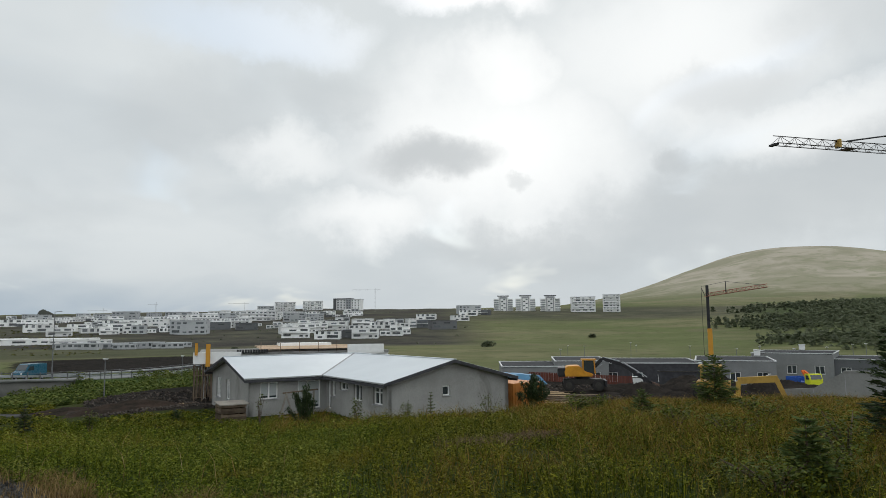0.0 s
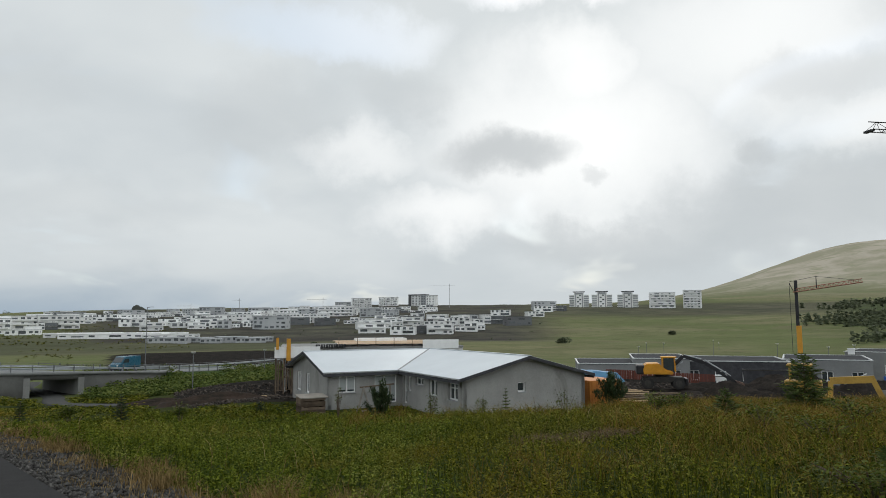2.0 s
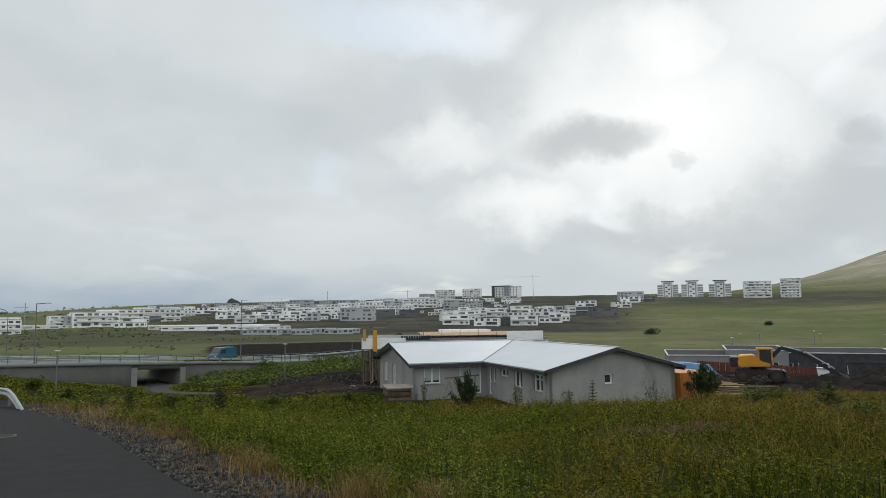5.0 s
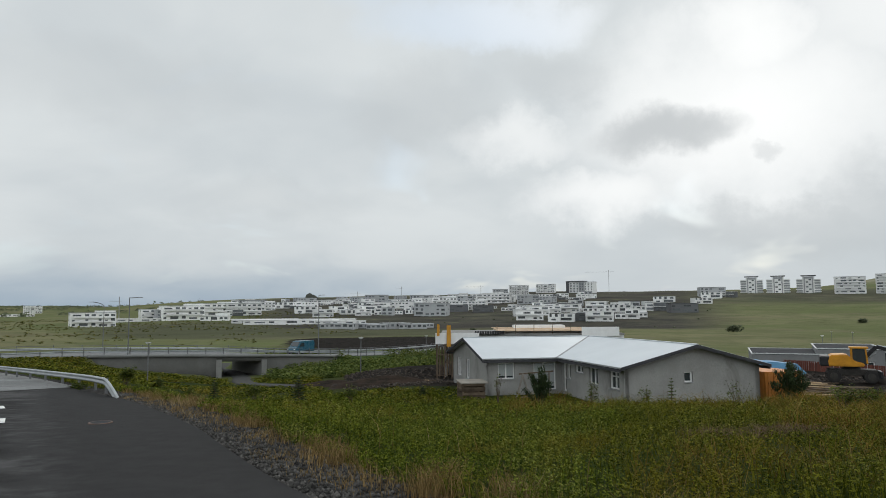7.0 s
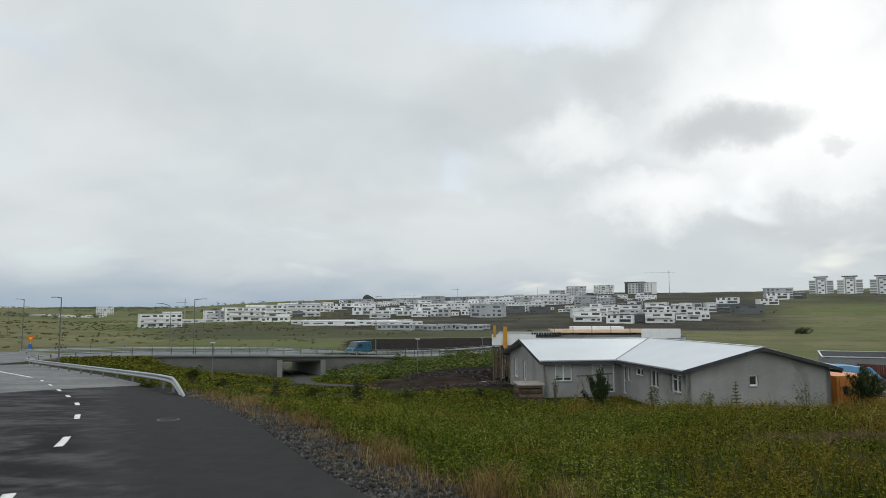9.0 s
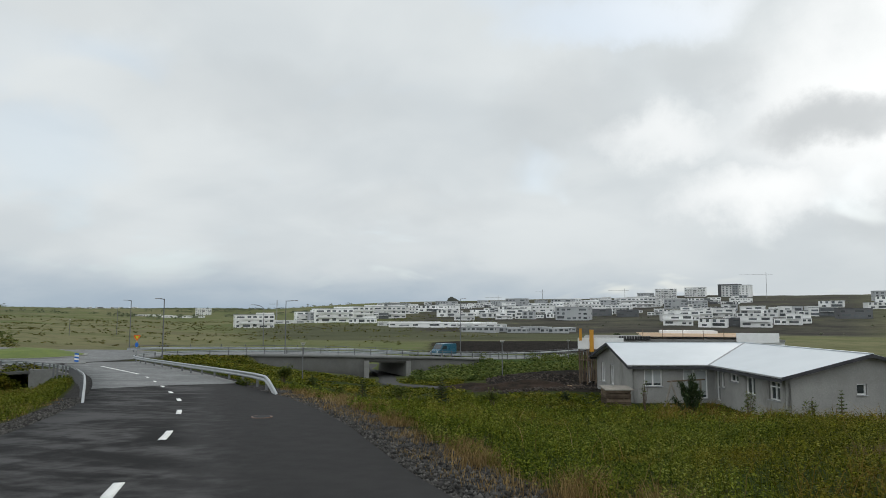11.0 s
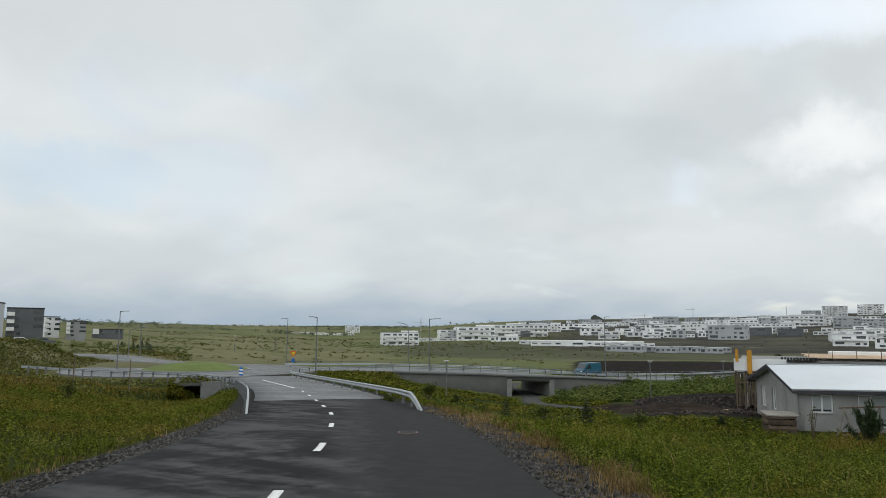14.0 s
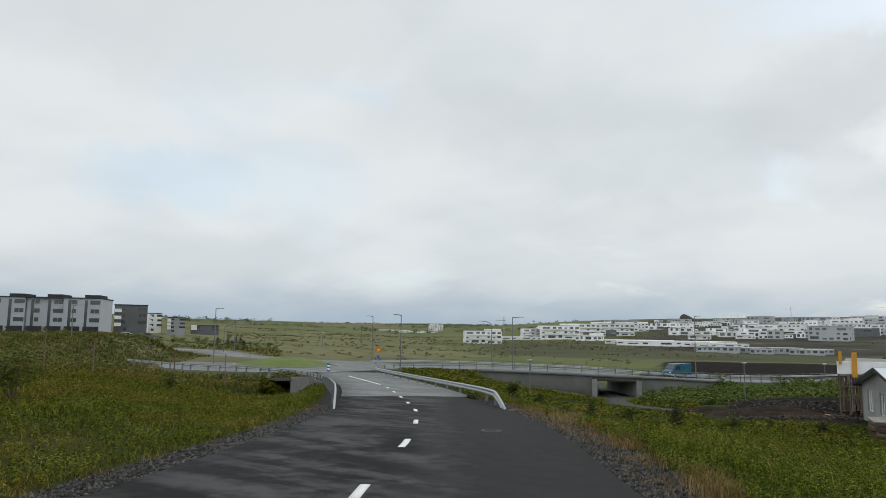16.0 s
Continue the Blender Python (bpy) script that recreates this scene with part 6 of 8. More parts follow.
def excavator():
    """A yellow wheeled excavator with a black two-piece arm resting its bucket in the heap."""
    p = bearing(11.1, 68)
    p.z = height(p.x, p.y) + 0.42
    e = thing("excavator", at(p, -11.1 + 4), "dirty yellow wheeled excavator with a long black arm on rubble", "excavator")
    for x in (-1.35, 1.35):
        for y in (-0.95, 0.95):
            wheel(e, x, y, 0.55, 0.5)
    bm = bmesh.new()
    box(bm, (0, 0, 0.85), (3.6, 1.5, 0.5), bevel=0.06)
    for x in (-1.35, 1.35):
        bar(bm, (x, -0.9, 0.55), (x, 0.9, 0.55), 0.16, 0.16, 10)
    part("chassis", bm, M["rim_dark"], e)
    bm = bmesh.new()
    box(bm, (2.05, 0, 0.7), (0.2, 2.3, 0.6), bevel=0.04)
    part("dozer_blade", bm, M["black"], e)
    bm = bmesh.new()
    bar(bm, (0, 0, 1.1), (0, 0, 1.35), 0.7, 0.7, 20)
    part("turntable", bm, M["black"], e)
    bm = bmesh.new()
    prism(bm, [(-1.75, 1.35), (-1.8, 1.85), (-1.5, 2.3), (-0.35, 2.35), (0.25, 1.8), (0.9, 1.65), (0.9, 1.35)], -1.2, 1.2, "y")
    bmesh.ops.bevel(bm, geom=list(bm.edges), offset=0.08, segments=2, affect="EDGES")
    part("engine_housing", bm, M["digger"], e, "dirty yellow engine cover")
    bm = bmesh.new()
    box(bm, (-1.95, 0, 1.75), (0.75, 2.3, 0.85), bevel=0.12)
    part("counterweight", bm, M["black"], e)
    bm = bmesh.new()
    for x, y in ((0.0, -1.15), (1.1, -1.15), (0.0, -0.2), (1.1, -0.2)):
        beam(bm, (x, y, 1.6), (x - (0.1 if x else 0), y, 2.85), 0.1, 0.1)
    box(bm, (0.52, -0.68, 2.9), (1.35, 1.1, 0.14), bevel=0.04)
    cab = part("cab_frame", bm, M["digger"], e)
    bm = bmesh.new()
    box(bm, (0.52, -0.68, 2.2), (0.95, 0.86, 1.2))
    part("cab_window", bm, M["glass"], cab)
    bm = bmesh.new()
    boom(bm, [(0.9, 0.35, 1.9), (1.9, 0.35, 2.95), (3.6, 0.35, 2.4)], 0.28, 0.32, 0.26)
    part("boom", bm, M["black"], e, "black steel boom")
    bm = bmesh.new()
    boom(bm, [(3.4, 0.35, 2.55), (6.6, 0.35, 0.45)], 0.24, 0.26, 0.2)
    part("stick", bm, M["black"], e)
    for a, b in (((0.8, 0.35, 1.6), (1.9, 0.35, 2.45)), ((2.0, 0.35, 3.05), (3.5, 0.35, 2.7)), ((3.8, 0.35, 2.6), (6.0, 0.35, 1.2))):
        bm = bmesh.new()
        bar(bm, a, b, 0.07, 0.045, 8)
        part("hydraulic_ram", bm, M["steel"], e)
    bm = bmesh.new()
    prism(bm, [(6.4, 0.8), (7.0, 0.6), (7.1, 0.0), (6.6, -0.3), (6.1, 0.0), (6.5, 0.15)], -0.2, 0.9, "y")
    part("bucket", bm, M["rust"], e)


excavator()


def backhoe():
    """A yellow digger arm and bucket reaching out beside the concrete wall."""
    p = bearing(24.0, 60)
    p.z = height(p.x, p.y)
    e = thing("backhoe_loader", at(p, -24), "old yellow backhoe loader with its arm folded low", "digger")
    bm = bmesh.new()
    boom(bm, [(-1.5, 0, 1.75), (1.3, 0, 1.95)], 0.32, 0.5, 0.4)
    part("boom", bm, M["old_yellow"], e)
    bm = bmesh.new()
    boom(bm, [(1.15, 0, 2.15), (1.9, 0, 0.35)], 0.28, 0.36, 0.28)
    part("stick", bm, M["old_yellow"], e)
    bm = bmesh.new()
    boom(bm, [(-1.45, 0, 1.7), (-1.55, 0, 0.3)], 0.3, 0.36, 0.3)
    part("loader_arm", bm, M["old_yellow"], e)
    bm = bmesh.new()
    prism(bm, [(-2.3, -0.1), (-2.4, 0.35), (-1.9, 0.7), (-1.3, 0.55), (-1.1, -0.1)], -0.7, 0.7, "y")
    bmesh.ops.bevel(bm, geom=list(bm.edges), offset=0.05, segments=2, affect="EDGES")
    part("bucket", bm, M["old_yellow"], e, "rounded yellow bucket")
    bm = bmesh.new()
    box(bm, (-3.4, 2.4, 1.0), (2.6, 1.7, 1.1), bevel=0.08)
    part("body", bm, M["old_yellow"], e)
    bm = bmesh.new()
    for x, y in ((-4.3, 1.6), (-2.9, 1.6), (-4.3, 3.1), (-2.9, 3.1)):
        beam(bm, (x, y, 1.4), (x, y, 2.7), 0.1, 0.1)
    box(bm, (-3.6, 2.35, 2.75), (1.8, 1.8, 0.14), bevel=0.04)
    part("cab_frame", bm, M["old_yellow"], e)
    bm = bmesh.new()
    bar(bm, (-0.6, 0.2, 1.5), (0.9, 0.2, 2.3), 0.06, 0.05, 8)
    part("hydraulic_ram", bm, M["steel"], e)
    for x in (-4.4, -2.5):
        for y in (1.4, 3.3):
            wheel(e, x, y, 0.6 if x < -3 else 0.45, 0.4)


backhoe()


def crane_truck():
    p = bearing(27.25, 86)
    p.z = height(p.x, p.y)
    t = thing("crane_truck", at(p, -26.5 - 58) @ Matrix.Diagonal((0.62, 0.62, 0.62, 1)), "lorry with a lime-yellow cab, blue bed and red loading crane", "lorry")
    bm = bmesh.new()
    prism(bm, [(0.9, 0.7), (0.9, 2.75), (2.1, 2.8), (2.45, 1.9), (2.5, 0.7)], -1.2, 1.2, "y")
    bmesh.ops.bevel(bm, geom=list(bm.edges), offset=0.07, segments=2, affect="EDGES")
    cab = part("cab", bm, M["hivis"], t, "lime-yellow cab")
    bm = bmesh.new()
    prism(bm, [(2.14, 2.6), (2.18, 2.6), (2.47, 1.85), (2.43, 1.85)], -1.0, 1.0, "y")
    part("windscreen", bm, M["glass"], cab)
    bm = bmesh.new()
    prism(bm, [(1.3, 1.8), (1.3, 2.5), (2.0, 2.5), (2.25, 1.8)], -1.22, -1.19, "y")
    part("side_window", bm, M["glass"], cab)
    bm = bmesh.new()
    box(bm, (-2.2, 0, 0.85), (6.2, 1.0, 0.3))
    part("chassis", bm, M["black"], t)
    bm = bmesh.new()
    box(bm, (-2.4, 0, 1.15), (4.4, 2.4, 0.15))
    for y in (-1.2, 1.2):
        box(bm, (-2.4, y, 1.6), (4.4, 0.08, 0.8))
    box(bm, (-4.6, 0, 1.6), (0.08, 2.4, 0.8))
    part("bed", bm, M["blue"], t, "blue tipping bed")
    bm = bmesh.new()
    boom(bm, [(0.4, 0, 1.0), (0.2, 0, 2.6), (-1.1, 0, 3.1)], 0.3, 0.36, 0.3)
    boom(bm, [(-1.1, -0.3, 3.15), (0.6, -0.3, 1.4)], 0.25, 0.3, 0.25)
    part("loading_crane", bm, M["signred"], t, "folded orange-red loading crane")
    for x in (-3.9, -2.7, 1.6):
        for y in (-1.05, 1.05):
            wheel(t, x, y, 0.5, 0.32)


crane_truck()


def site_wall():
    a, b = bearing(25.6, 62), bearing(36, 60)
    d = b - a
    w = thing("concrete_wall", at((a.x, a.y, -4.5), math.degrees(math.atan2(d.y, d.x))), "bare grey concrete retaining wall with a stepped sloping top", "wall")
    L = d.length
    bm = bmesh.new()
    prism(bm, [(0, -1), (0, 0.95), (2.2, 1.15), (4.4, 2.5), (L, 2.55), (L, -1)], 0, 0.3, "y")
    part("panel", bm, M["concrete"], w)
    for x in (2.2, 4.4, 6.9, 9.4):
        bm = bmesh.new()
        box(bm, (x, -0.005, 0.5), (0.04, 0.03, 3.4 if x > 4 else 1.1))
        part("joint", bm, M["mid_grey"], w)
    bm = bmesh.new()
    prism(bm, [(4.2, 2.42), (4.45, 2.56), (L, 2.61), (L, 2.5)], -0.03, 0.34, "y")
    part("coping", bm, M["concrete"], w)


site_wall()


# ---------------- cranes ----------------
def truss(bm, a, b, w, h, bays, r=0.05, up=Vector((0, 0, 1))):
    """A three-boom lattice from a to b: two lower chords, one upper."""
    a, b = Vector(a), Vector(b)
    t = (b - a).normalized()
    s = t.cross(up).normalized()
    for o in (s * w / 2, -s * w / 2, up * h):
        bar(bm, a + o, b + o, r, r, 6)
    for i in range(bays):
        p, q = a.lerp(b, i / bays), a.lerp(b, (i + 1) / bays)
        mid = (p + q) / 2 + up * h
        for o in (s * w / 2, -s * w / 2):
            bar(bm, p + o, mid, r * 0.5, r * 0.5, 5)
            bar(bm, mid, q + o, r * 0.5, r * 0.5, 5)
        bar(bm, p + s * w / 2, p - s * w / 2, r * 0.5, r * 0.5, 5)
    return bm


def small_crane():
    p = bearing(20.8, 108)
    p.z = height(p.x, p.y)
    top = 5.7 - p.z
    c = thing("self_erecting_crane", at(p, -20.8), "small self-erecting crane with an orange and black mast", "crane")
    bm = bmesh.new()
    box(bm, (0, 0, 0.6), (3.6, 3.6, 0.5))
    box(bm, (-1.0, 0, 1.4), (1.8, 2.0, 1.2))
    part("base", bm, M["amber"], c)
    bm = bmesh.new()
    box(bm, (0, 0, 0.5 + (top - 5.2) / 2), (0.66, 0.66, top - 5.2), bevel=0.04)
    part("lower_mast", bm, M["amber"], c, "orange box mast")
    bm = bmesh.new()
    box(bm, (-0.1, 0, top - 1.75), (0.42, 0.42, 6.5))
    part("upper_mast", bm, M["black"], c, "dark upper mast")
    bm = bmesh.new()
    truss(bm, (-0.4, 0, top - 0.1), (7.6, -3.5, top + 0.9), 0.42, 0.45, 14, 0.05)
    part("jib", bm, M["crane_red"], c, "rusty red lattice jib")
    bm = bmesh.new()
    bar(bm, (2.4, -1.2, top + 0.4), (2.4, -1.2, top + 2.0), 0.09, 0.05, 6)
    bar(bm, (2.4, -1.2, top + 1.95), (-0.9, 0.3, top + 1.4), 0.025, 0.025, 5)
    bar(bm, (2.4, -1.2, top + 1.95), (7.0, -3.3, top + 1.2), 0.025, 0.025, 5)
    bar(bm, (-0.9, 0.3, top + 1.2), (-0.4, 0, top), 0.05, 0.05, 6)
    bar(bm, (-0.9, 0.3, top + 1.2), (-0.9, 0.2, 2.0), 0.03, 0.03, 5)
    part("stay", bm, M["black"], c)


small_crane()


def tower_crane():
    """Its mast stands beyond the edge of the view; the jib's end reaches in high over the site."""
    tip = bearing(26.0, 64.8, 16.9)
    root = tip + (bearing(33.1, 73.4, 16.9) - tip) * 3.4
    base = root.copy()
    base.z = height(root.x, root.y)
    c = thing("tower_crane", Matrix.Translation(base), "tall tower crane with a thin dark lattice jib", "crane")
    inv = Matrix.Translation(-base)
    bm = bmesh.new()
    h = root.z - base.z
    for x in (-0.7, 0.7):
        for y in (-0.7, 0.7):
            bar(bm, (x, y, 0), (x, y, h), 0.09, 0.09, 6)
    n = 14
    for i in range(n):
        z0, z1 = h * i / n, h * (i + 1) / n
        for a, b in (((-.7, -.7), (.7, -.7)), ((.7, -.7), (.7, .7)), ((.7, .7), (-.7, .7)), ((-.7, .7), (-.7, -.7))):
            bar(bm, (*a, z0), (*b, z1), 0.05, 0.05, 5)
    part("mast", bm, M["crane_red"], c)
    d = (tip - root).normalized()
    bm = bmesh.new()
    truss(bm, inv @ (root - d * 9), inv @ tip, 0.9, 0.72, 34, 0.042)
    part("jib", bm, M["rim_dark"], c, "dark lattice jib")
    bm = bmesh.new()
    q = inv @ root.lerp(tip, 0.81)
    box(bm, q + Vector((0, 0, 0.0)), (0.7, 0.8, 0.16), turn=math.degrees(math.atan2(d.y, d.x)))
    part("trolley", bm, M["rust"], c)
    bm = bmesh.new()
    box(bm, q + d * 1.0 + Vector((0, 0, 0.45)), (0.25, 0.5, 0.75), turn=20)
    part("motor_box", bm, M["old_yellow"], c)
    bm = bmesh.new()
    box(bm, inv @ (tip + Vector((0, 0, -0.08))), (0.35, 0.8, 0.16), turn=math.degrees(math.atan2(d.y, d.x)))
    part("tip_bumper", bm, M["black"], c)
    bm = bmesh.new()
    bar(bm, inv @ root.lerp(tip, 0.81) + Vector((0, 0, 0.75)), (0, 0, h + 6.5), 0.07, 0.07, 6)
    bar(bm, (0, 0, h), (0, 0, h + 6.5), 0.3, 0.12, 8)
    bar(bm, inv @ (root - d * 8.5), (0, 0, h + 6.5), 0.07, 0.07, 6)
    part("tie_bar", bm, M["black"], c)
    bm = bmesh.new()
    box(bm, inv @ (root - d * 8.5) + Vector((0, 0, -0.8)), (2.0, 1.4, 1.8), turn=math.degrees(math.atan2(d.y, d.x)))
    part("counterweight", bm, M["concrete"], c)


tower_crane()


def far_crane(az, r, h, jib, turn):
    p = spot(az, r)
    c = thing("far_crane", at(p, -az + turn), "thin distant tower crane over the town", "crane", "distant cranes over the town")
    bm = bmesh.new()
    bar(bm, (0, 0, 0), (0, 0, h), 0.28, 0.24, 4)
    part("mast", bm, M["mid_grey"], c)
    bm = bmesh.new()
    beam(bm, (-jib * 0.25, 0, h), (jib, 0, h), 0.26, 0.26)
    bar(bm, (0, 0, h), (0, 0, h + 3), 0.3, 0.2, 4)
    part("jib", bm, M["mid_grey"], c)


for az, r, h, jib, turn in ((-5.6, 1050, 33, 34, 180), (-15.9, 1180, 13, 26, 180), (-22.4, 900, 18, 9, 190), (-43.9, 520, 13, 6, 180), (-26.0, 980, 12, 18, 180)):
    far_crane(az, r, h, jib, turn)


# ---------------- heaps, boards, clods ----------------
def heap(name, az, r, w, d, h, mat, label, seed, turn=0.0):
    """A rough mound on a fine grid."""
    p = spot(az, r, -0.15)
    n = 26
    rnd = np.random.RandomState(seed)
    verts, faces = [], []
    ph = rnd.uniform(0, 6, 6)
    for j in range(n + 1):
        for i in range(n + 1):
            u, v = 2 * i / n - 1, 2 * j / n - 1
            q = max(0.0, 1 - (u * u + v * v))
            z = h * q ** 0.8 * (0.75 + 0.25 * math.sin(3 * u + ph[0]) * math.cos(4 * v + ph[1])) + rnd.uniform(-1, 1) * 0.10 * h * q ** 0.3
            verts.append((u * w / 2, v * d / 2, z))
    for j in range(n):
        for i in range(n):
            a = j * (n + 1) + i
            faces.append((a, a + 1, a + n + 2, a + n + 1))
    ob = bulk(name, verts, faces, mat, label, "heap", "")
    ob.matrix_world = at(p, turn - az)
    return ob


EARTH = surface("dark_dug_earth", (0.038, 0.032, 0.027), (0.017, 0.015, 0.014), 1.2, 0.97, bump=1.0, fine=5, spec=0.03)
REDEARTH = surface("reddish_dug_turf", (0.046, 0.032, 0.025), (0.018, 0.016, 0.013), 0.9, 0.97, bump=1.0, fine=5, spec=0.03)
heap("mound", 11.2, 68.0, 10, 5.0, 0.62, EARTH, "low heap of dark dug earth under the excavator", 1)
heap("mound", 16.2, 67.5, 6, 4, 1.5, EARTH, "heap of dark dug earth beside the bucket", 2)
heap("mound", 20.0, 72, 9, 5, 2.2, EARTH, "tall heap of dark dug earth on the site", 3)
heap("mound", 24.4, 66, 5, 4, 1.9, EARTH, "heap of dark dug earth behind the backhoe", 4)
heap("mound", 8.6, 63, 5, 3, 0.6, EARTH, "low heap of dark dug earth beside the boards", 11)
heap("mound", 14.2, 70, 7, 4, 1.2, EARTH, "long heap of dark dug earth behind the excavator", 12)
heap("mound", 18.2, 64, 7, 3.5, 1.0, EARTH, "heap of dark dug earth at the meadow edge", 13)
heap("mound", 22.4, 64, 6, 3.5, 1.3, EARTH, "heap of dark dug earth before the crane", 14)
heap("mound", 25.8, 76, 9, 5, 1.5, EARTH, "broad heap of dark dug earth before the lorry", 15)
heap("mound", -23.5, 62, 10, 5, 0.9, REDEARTH, "flat heap of reddish turf and earth at the yard's edge", 5)
heap("mound", -27.5, 66, 8, 4, 0.6, REDEARTH, "low bank of reddish turf", 6)


def boards(az, r, n, seed, mat="timber"):
    p = spot(az, r)
    b = thing("board_pile", at(p, -az), "untidy pile of old sawn boards and planks", "board pile", "board piles on the site")
    rnd = random.Random(seed)
    for i in range(n):
        bm = bmesh.new()
        box(bm, (rnd.uniform(-1, 1), rnd.uniform(-0.6, 0.6), 0.08 + 0.07 * i * 0.8), (rnd.uniform(1.6, 3.6), 0.22, 0.06), turn=rnd.uniform(-25, 25), tilt=rnd.uniform(-6, 6))
        part("board", bm, M["timber"] if rnd.random() < 0.4 else M["old_wood"], b)


boards(8.5, 59, 12, 1)
boards(9.6, 57, 9, 2)
boards(10.5, 62, 10, 3)
boards(8.2, 66, 8, 4)
boards(-20.9, 63, 2, 5)
boards(17.9, 66, 5, 6)


def spoil(name, az0, az1, r0, r1, n, lo, hi, mat, label, seed):
    """Many clods or stones on the ground, in one mesh."""
    rnd = np.random.RandomState(seed)
    az, r = rnd.uniform(az0, az1, n), np.sqrt(rnd.uniform(r0 ** 2, r1 ** 2, n))
    x, y = r * np.sin(np.radians(az)), r * np.cos(np.radians(az))
    stones(name, x, y, rnd.uniform(lo, hi, n), mat, label, rnd)


def stones(name, x, y, size, mat, label, rnd, zoff=0.0):
    n = len(x)
    z = ground(x, y) + zoff
    base = np.array([(1, 0, 0), (-1, 0, 0), (0, 1, 0), (0, -1, 0), (0, 0, .8), (0, 0, -.6)], float)
    tri = np.array([(0, 2, 4), (2, 1, 4), (1, 3, 4), (3, 0, 4), (2, 0, 5), (1, 2, 5), (3, 1, 5), (0, 3, 5)])
    v = base[None] * size[:, None, None] * rnd.uniform(0.5, 1.15, (n, 6, 3))
    a = rnd.uniform(0, 6.28, n)
    c, s = np.cos(a)[:, None], np.sin(a)[:, None]
    v = np.stack([v[..., 0] * c - v[..., 1] * s, v[..., 0] * s + v[..., 1] * c, v[..., 2]], -1)
    v += np.stack([x, y, z + size * 0.2], 1)[:, None]
    f = (tri[None] + 6 * np.arange(n)[:, None, None]).reshape(-1, 3)
    return bulk(name, v.reshape(-1, 3), f, mat, label, "stones")


spoil("earth_clods", 4, 27, 59, 80, 1500, 0.06, 0.3, M["rubble"], "dark clods and rubble strewn over the site", 1)
spoil("earth_clods", -27, -14, 55, 78, 1400, 0.05, 0.22, M["rubble"], "dark clods strewn over the yard", 2)


def shoulder(side, off0, off1, s0, s1, n, seed):
    rnd = np.random.RandomState(seed)
    s = S_EYE + s0 + (s1 - s0) * rnd.uniform(0, 1, n) ** 1.7
    o = off0 + (off1 - off0) * rnd.uniform(0, 1, n) ** 1.2
    p = np.array([tuple(MAIN.at(a, b * side)) for a, b in zip(s, o)])
    stones("gravel", p[:, 0], p[:, 1], rnd.uniform(0.015, 0.055, n), M["gravel"], "dark loose gravel along the road's edge", rnd)


shoulder(1, 3.72, 5.1, -6, 34, 15000, 3)
shoulder(-1, 3.32, 4.3, 0, 34, 9000, 4)


# ---------------- apartment houses up on the left, cars and fence posts ----------------
def big_apartments(az0, r0, az1, r1, top, mat, label, sections, stairs=True, base=-0.4):
    """Four storeys in sections with stair towers between them."""
    a, b = bearing(az0, r0), bearing(az1, r1)
    d = b - a
    L = d.length
    z0 = base
    h = top - z0
    m = at((a.x, a.y, z0), math.degrees(math.atan2(d.y, d.x)))
    house = thing("apartment_building", m, label, "apartment building")
    depth = 11.0
    st = h / 4
    w = L / sections
    for i in range(sections):
        x0 = i * w
        bm = bmesh.new()
        box(bm, (x0 + w / 2, depth / 2 + (0.6 if i % 2 else 0), h / 2 - 1), (w - 0.12, depth, h + 2))
        part("wall", bm, mat, house)
        bm = bmesh.new()
        box(bm, (x0 + w / 2, depth / 2, h + 0.1), (w + 0.1, depth + 0.4, 0.22))
        part("roof", bm, M["felt"], house)
        if stairs:
            bm = bmesh.new()
            box(bm, (x0 + w * 0.72, depth / 2 - 1, h + 0.45), (w * 0.42, depth * 0.6, 0.8))
            part("roof_house", bm, M["felt"], house, "dark roof housing")
            for u in (0.16, 0.60):
                bm = bmesh.new()
                box(bm, (x0 + w * u, (0.6 if i % 2 else 0) - 0.02, h * 0.52), (0.55, 0.1, h * 0.86))
                part("stair_window", bm, M["glass"], house, "tall narrow stair window")
        for f in range(4 if stairs else 4):
            for u in (0.28, 0.78, 0.90) if f else (0.34,):
                o = new("window", pane_mesh(1.1 if (f + i) % 2 else 0.8, min(1.0, st * 0.45), "glass"))
                o.parent = house
                o.matrix_local = at((x0 + w * u, (0.6 if i % 2 else 0), (f + 0.35) * st))
        if not stairs:
            for f in range(1, 4):
                bm = bmesh.new()
                box(bm, (x0 + w * 0.12, -0.6, f * st + 0.4), (w * 0.2, 1.2, 0.9))
                part("balcony", bm, M["white"], house)
    # black panels on the solid wall paint the shade of an open ground floor on columns
    for i in range(sections * 2 if sections > 1 else 0):
        bm = bmesh.new()
        box(bm, ((i + 0.5) * w / 2, -0.03, 0.9), (w / 2 - 0.6, 0.1, 1.5))
        part("garage_shade_panel", bm, M["black"], house)
    return house


FACADE = surface("pale_blue_grey_render", (0.40, 0.42, 0.455), (0.35, 0.37, 0.40), 0.3, 0.85, bump=0.05, spec=0.1)
big_apartments(-86.5, 182, -75.0, 170, 7.3, FACADE, "long pale grey four-storey apartment building with narrow stair windows", 5)
big_apartments(-74.1, 205, -71.8, 205, 7.0, M["dark_grey"], "dark grey four-storey apartment building with white balconies", 1, False)
big_apartments(-71.75, 236, -70.8, 237, 5.4, M["white"], "white apartment building with small windows", 1, False)
big_apartments(-70.4, 228, -69.1, 228, 4.1, M["mid_grey"], "grey apartment building end", 1, False, -0.5)
big_apartments(-68.7, 330, -66.6, 330, 2.0, M["dark_grey"], "low dark grey building behind the mound", 1, False, -0.5)


